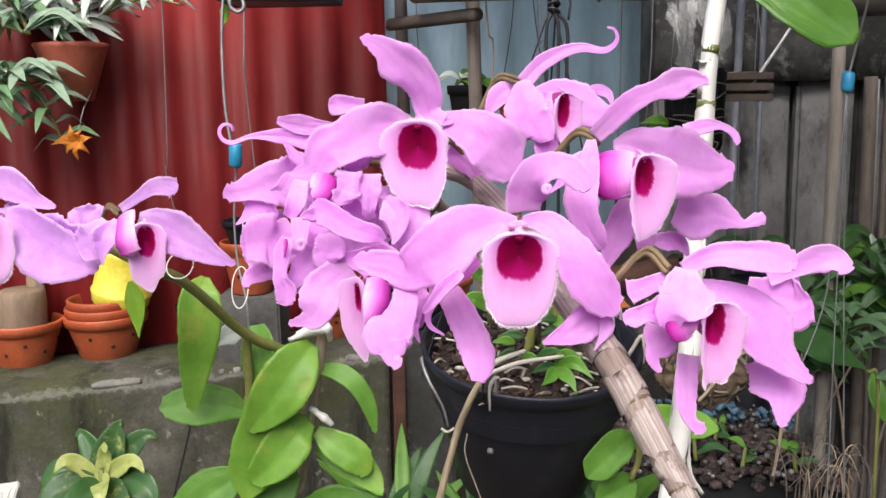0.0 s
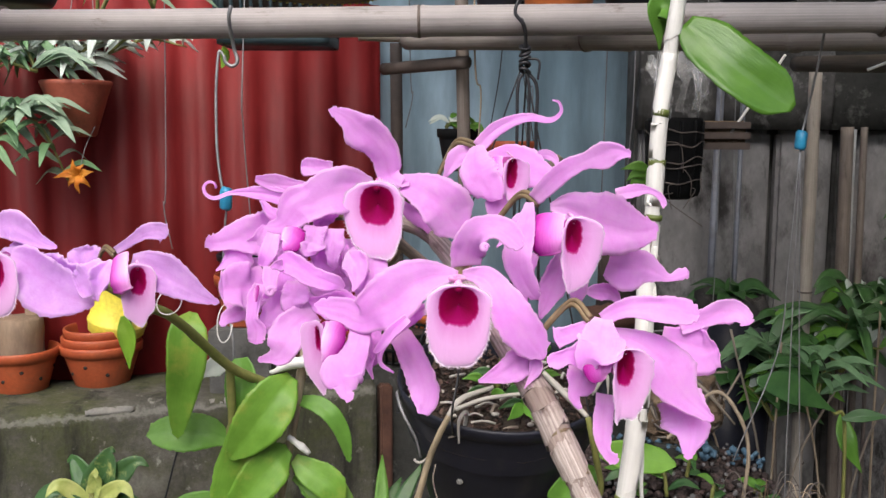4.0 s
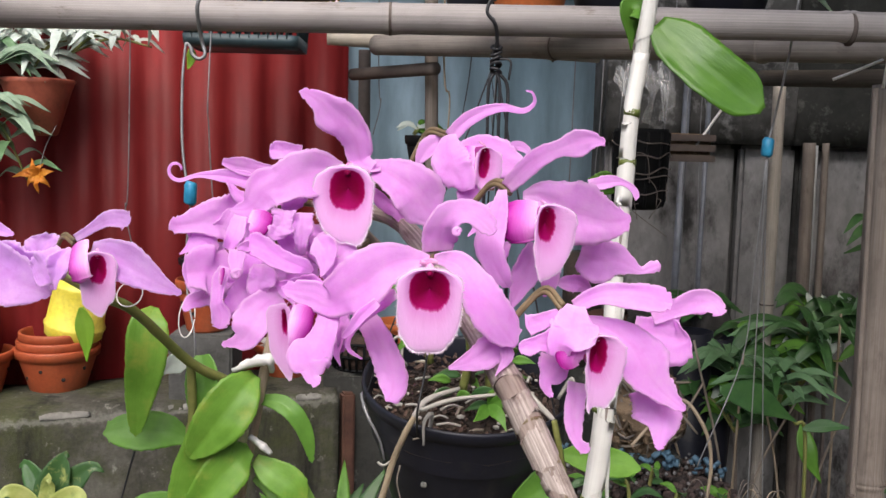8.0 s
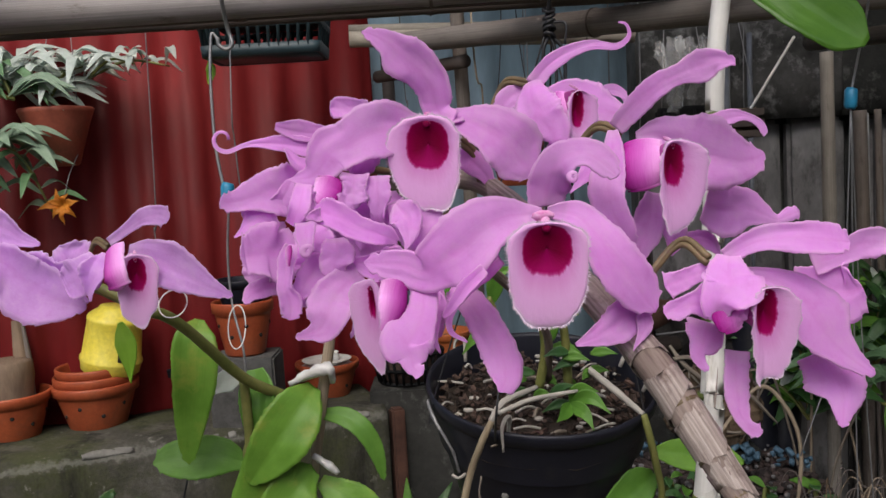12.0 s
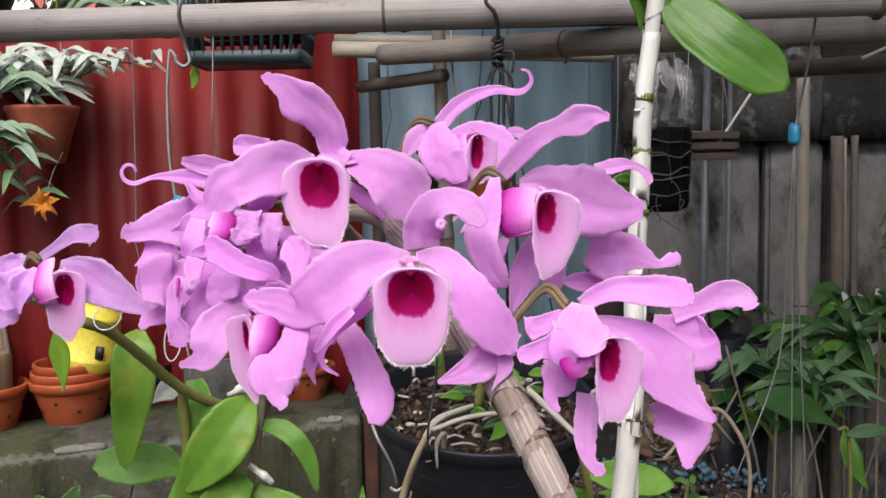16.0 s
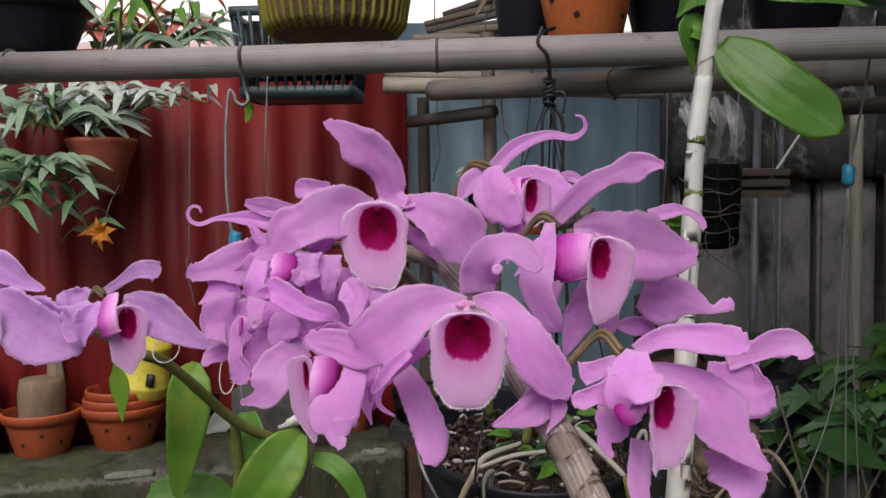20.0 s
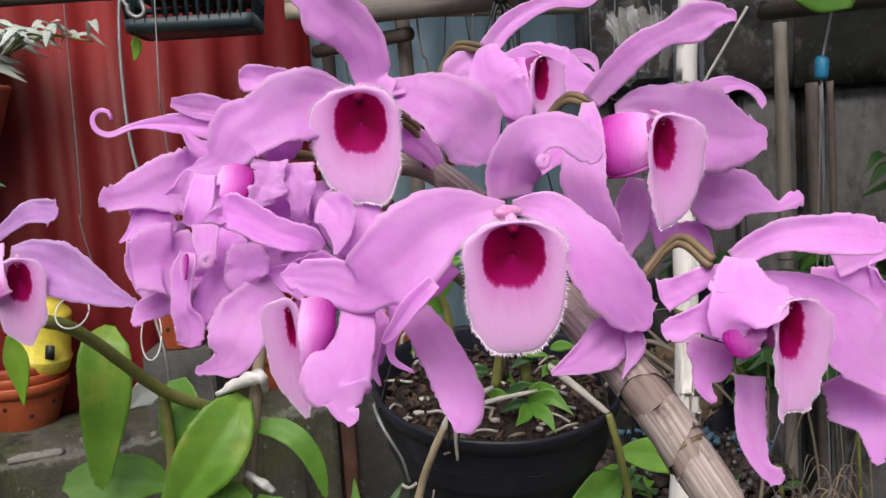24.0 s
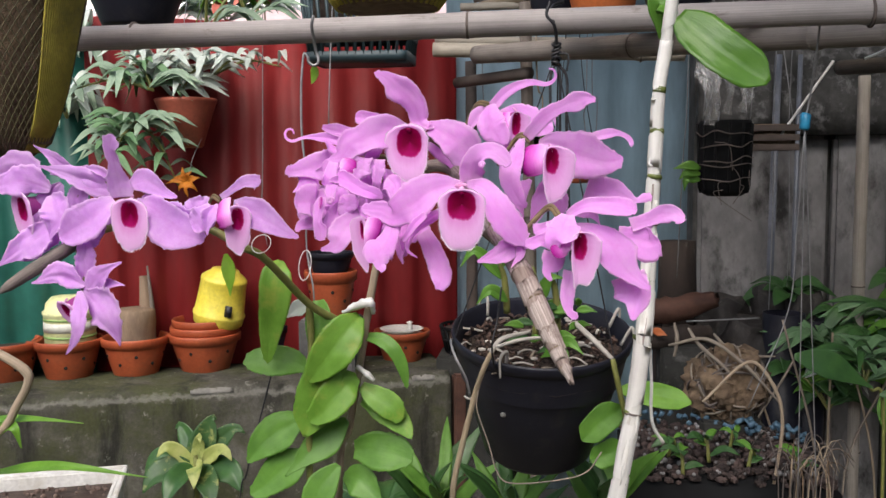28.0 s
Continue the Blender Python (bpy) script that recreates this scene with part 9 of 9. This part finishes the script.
# dark tangle of leaves and stalks along the foot of the concrete wall
for k, (p, n_, ln) in enumerate((((0.5989, 1.7000, 0.9085), 22, 0.085), ((0.6870, 1.6600, 0.9620), 24, 0.095), ((0.7426, 1.6000, 0.9571), 24, 0.10), ((0.6264, 1.6000, 0.8652), 24, 0.09), ((0.5104, 1.7200, 0.8589), 20, 0.075), ((0.8358, 1.7200, 1.0338), 20, 0.10))):
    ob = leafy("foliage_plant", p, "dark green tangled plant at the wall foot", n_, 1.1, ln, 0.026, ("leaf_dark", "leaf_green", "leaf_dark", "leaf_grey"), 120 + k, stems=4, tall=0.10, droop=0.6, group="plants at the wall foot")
    part("stem", tube([(p[0], p[1], 0.44), (p[0] + 0.01, p[1], (0.45 + p[2]) / 2), p], 0.004, 6, 4), "twig_dark", ob)
rnd = random.Random(8)
for k in range(9):
    x = 0.4718 + 0.05 * k
    wire("stalk", [(x, 1.6, 0.44), (x + rnd.uniform(-0.03, 0.03), 1.58, 0.75), (x + rnd.uniform(-0.08, 0.08), 1.55, rnd.uniform(0.95, 1.1))], 0.0022, "twig" if k % 2 else "root", "thin dry stalk standing among dark leaves", "stalk")

# orange pot hanging before the blue sheet, with dark dry stubs
op = Vector((0.139, 1.60, 1.300))
ob = clay_pot(op, radius=0.047, height=0.072, label="hanging orange clay pot with round holes and dry stubs", group="", turn=0.35)
for k, (dx, dz) in enumerate(((0.050, 0.012), (0.066, 0.022), (0.082, 0.035), (0.058, -0.01))):
    part("stub", tube([(0.03, -0.03, 0.02), (dx * 0.8, -0.045, 0.01 + dz * 0.5), (dx, -0.05, 0.012 + dz)], [0.008, 0.010, 0.006], 8, 5, 0.15, k), "pole_dark" if k < 2 else "root", ob, "dry dark stub", local=True)
for s_ in (-0.04, 0.04):
    wire("hanger_wire", [op + Vector((s_, 0, 0.07)), op + Vector((s_ * 0.3, 0.02, 0.3)), (op.x, 1.65, 2.2)], 0.0010, "wire_black", "thin dark hanger wire of a hanging pot")

# old vines and broad leaves beyond the sturdy upright
vn = thing("vine", (0.8947, 1.5, 0.45), "dark bare vine climbing beside the side wall", "vine")
for a, b_, c, d in (((0.9348, 1.5000, 0.7430), (0.8820, 1.5000, 1.2171), (0.9078, 1.4800, 1.3069), (0.9657, 1.5000, 1.3845)), ((0.8824, 1.5000, 1.2072), (0.8577, 1.5000, 1.3065), (0.8346, 1.5200, 1.3654), (0.8363, 1.5500, 1.4256)), ((0.9090, 1.4000, 0.7826), (0.8860, 1.4000, 1.0561), (0.8323, 1.4200, 1.1870), (0.8247, 1.4500, 1.2607)), ((0.8237, 1.5000, 1.3946), (0.8627, 1.5000, 1.4236), (0.9032, 1.5000, 1.4187), (0.9632, 1.5000, 1.4332)), ((0.7812, 1.4000, 1.0196), (0.8279, 1.4000, 1.0571), (0.8769, 1.4000, 1.0419), (0.9336, 1.4000, 1.0745))):
    part("stem", tube([a, b_, c, d], [0.007, 0.006, 0.005, 0.003], 8, 6, 0.12, 2), "twig_dark", vn)
part("stem", tube([(0.9343, 1.5000, 0.7536), (0.9343, 1.5, 0.44)], 0.007, 8, 3), "twig_dark", vn)
for pts, w_ in (([(0.7437, 1.3000, 0.9897), (0.7497, 1.2800, 1.0392), (0.7656, 1.2800, 1.0828)], 50), ([(0.7898, 1.3000, 0.9708), (0.8137, 1.2800, 1.0026), (0.8509, 1.2800, 0.9752)], 60), ([(0.8465, 1.4500, 1.2124), (0.8791, 1.4400, 1.2466), (0.9124, 1.4400, 1.2702)], 26), ([(0.7829, 1.4000, 1.0958), (0.7956, 1.3800, 1.1272), (0.8245, 1.3800, 1.1175)], 30), ([(0.8041, 1.2500, 0.8616), (0.7512, 1.2200, 0.9088), (0.6903, 1.2000, 0.9088)], 70), ([(0.6186, 1.3000, 0.9742), (0.6208, 1.2800, 0.9355), (0.6445, 1.2800, 0.8903)], 34), ([(0.8736, 1.5000, 1.4042), (0.8822, 1.4900, 1.4329), (0.9066, 1.4900, 1.4473)], 20), ([(0.9390, 1.5000, 1.3060), (0.9118, 1.4900, 1.3358), (0.8811, 1.4900, 1.3457)], 20)):
    leaf(vn, pts, w_ * 0.00088, "leaf_dark" if w_ > 40 else "leaf_green", facing=(0, -1, 0.4), nu=16, nv=7)

# dark planting bags slumped at the foot of the concrete wall
for k, (p, r_, lab) in enumerate((((0.4564, 1.7800, 1.0549), 0.065, "slumped dark planting bag against the wall"), ((0.5565, 1.7700, 1.0752), 0.050, "small black planting bag against the wall"), ((0.6048, 1.7400, 1.0820), 0.045, "small black planting bag against the wall"), ((0.4925, 1.7000, 1.0210), 0.055, "low dark planting bag full of old soil"))):
    p = Vector(p)
    bm = lathe([(0.0, 0.0), (r_ * 0.95, 0.0), (r_ * 1.1, (p.z - 0.45) * 0.5), (r_ * 1.0, (p.z - 0.45) * 0.88), (r_ * 0.8, p.z - 0.452), (r_ * 0.5, p.z - 0.45), (0.0, p.z - 0.462)], 30)
    bmesh.ops.subdivide_edges(bm, edges=bm.edges[:], cuts=2, use_grid_fill=True)
    for v in bm.verts:
        if v.co.z > 0.01:
            q = Vector((v.co.x, v.co.y, 0.0))
            v.co += q * (0.5 * noise.noise(v.co * 22 + Vector((k * 3, 0, 0)))) + Vector((0, 0, 0.02 * noise.noise(v.co * 26 + Vector((0, k * 5, 0)))))
    bag = thing("planting_bag", (p.x, p.y, 0.45), lab, "planting bag", "planting bags at the wall foot")
    part("bag", moved(bm, Matrix.Translation((p.x, p.y, 0.45))), "bag_dark", bag)
wire("string", [(0.3472, 1.5200, 1.0464), (0.4154, 1.5200, 1.0505), (0.4792, 1.5300, 1.0528)], 0.0016, "wire_grey", "taut grey string at the wall foot")
# tuft of dry tangled stems in front of the gravel tray
dt = thing("dry_tuft", (0.4223, 0.98, 0.45), "tangled tuft of dry straw-coloured stems", "dry grass")
rnd = random.Random(17)
for k in range(30):
    c = Vector((0.4171, 0.9800, 0.9383)) + Vector((rnd.uniform(-0.03, 0.03), rnd.uniform(-0.03, 0.03), 0))
    a = rnd.uniform(0, 6.28)
    d = Vector((math.cos(a), math.sin(a) * 0.7, 0))
    h = rnd.uniform(0.02, 0.055)
    part("stem", tube([(c.x, c.y, 0.45), c - Vector((0, 0, 0.05)), c + d * 0.015 + Vector((0, 0, h * 0.7)), c + d * 0.032 + Vector((0, 0, h)), c + d * 0.05 + Vector((0, 0, h * 0.5))], [0.0009, 0.0009, 0.0008, 0.0006, 0.0004], 5, 4), ("twig_dark", "fibre", "twig_dark", "twig")[k % 4], dt)

# climbers and leaves against the concrete wall's far end, shade put in their colour
for k, (p, n_, ln, ta) in enumerate((((0.9354, 1.5500, 1.3042), 24, 0.09, 0.16), ((0.9364, 1.6000, 1.1542), 26, 0.10, 0.14), ((0.9070, 1.4500, 1.0850), 26, 0.10, 0.12), ((0.9349, 1.6500, 1.0038), 22, 0.10, 0.10))):
    ob = leafy("foliage_plant", p, "dark green climber on the wall, coloured as in shade", n_, 0.9, ln, 0.022, ("leaf_dark", "leaf_dark", "leaf_green"), 160 + k, stems=4, tall=ta, droop=0.6, stem_material="twig_dark", group="climbers on the wall")
    part("stem", tube([(p[0], p[1], 0.44), (p[0] + 0.015, p[1], (0.45 + p[2]) / 2), p], [0.005, 0.004, 0.003], 6, 4), "twig_dark", ob)
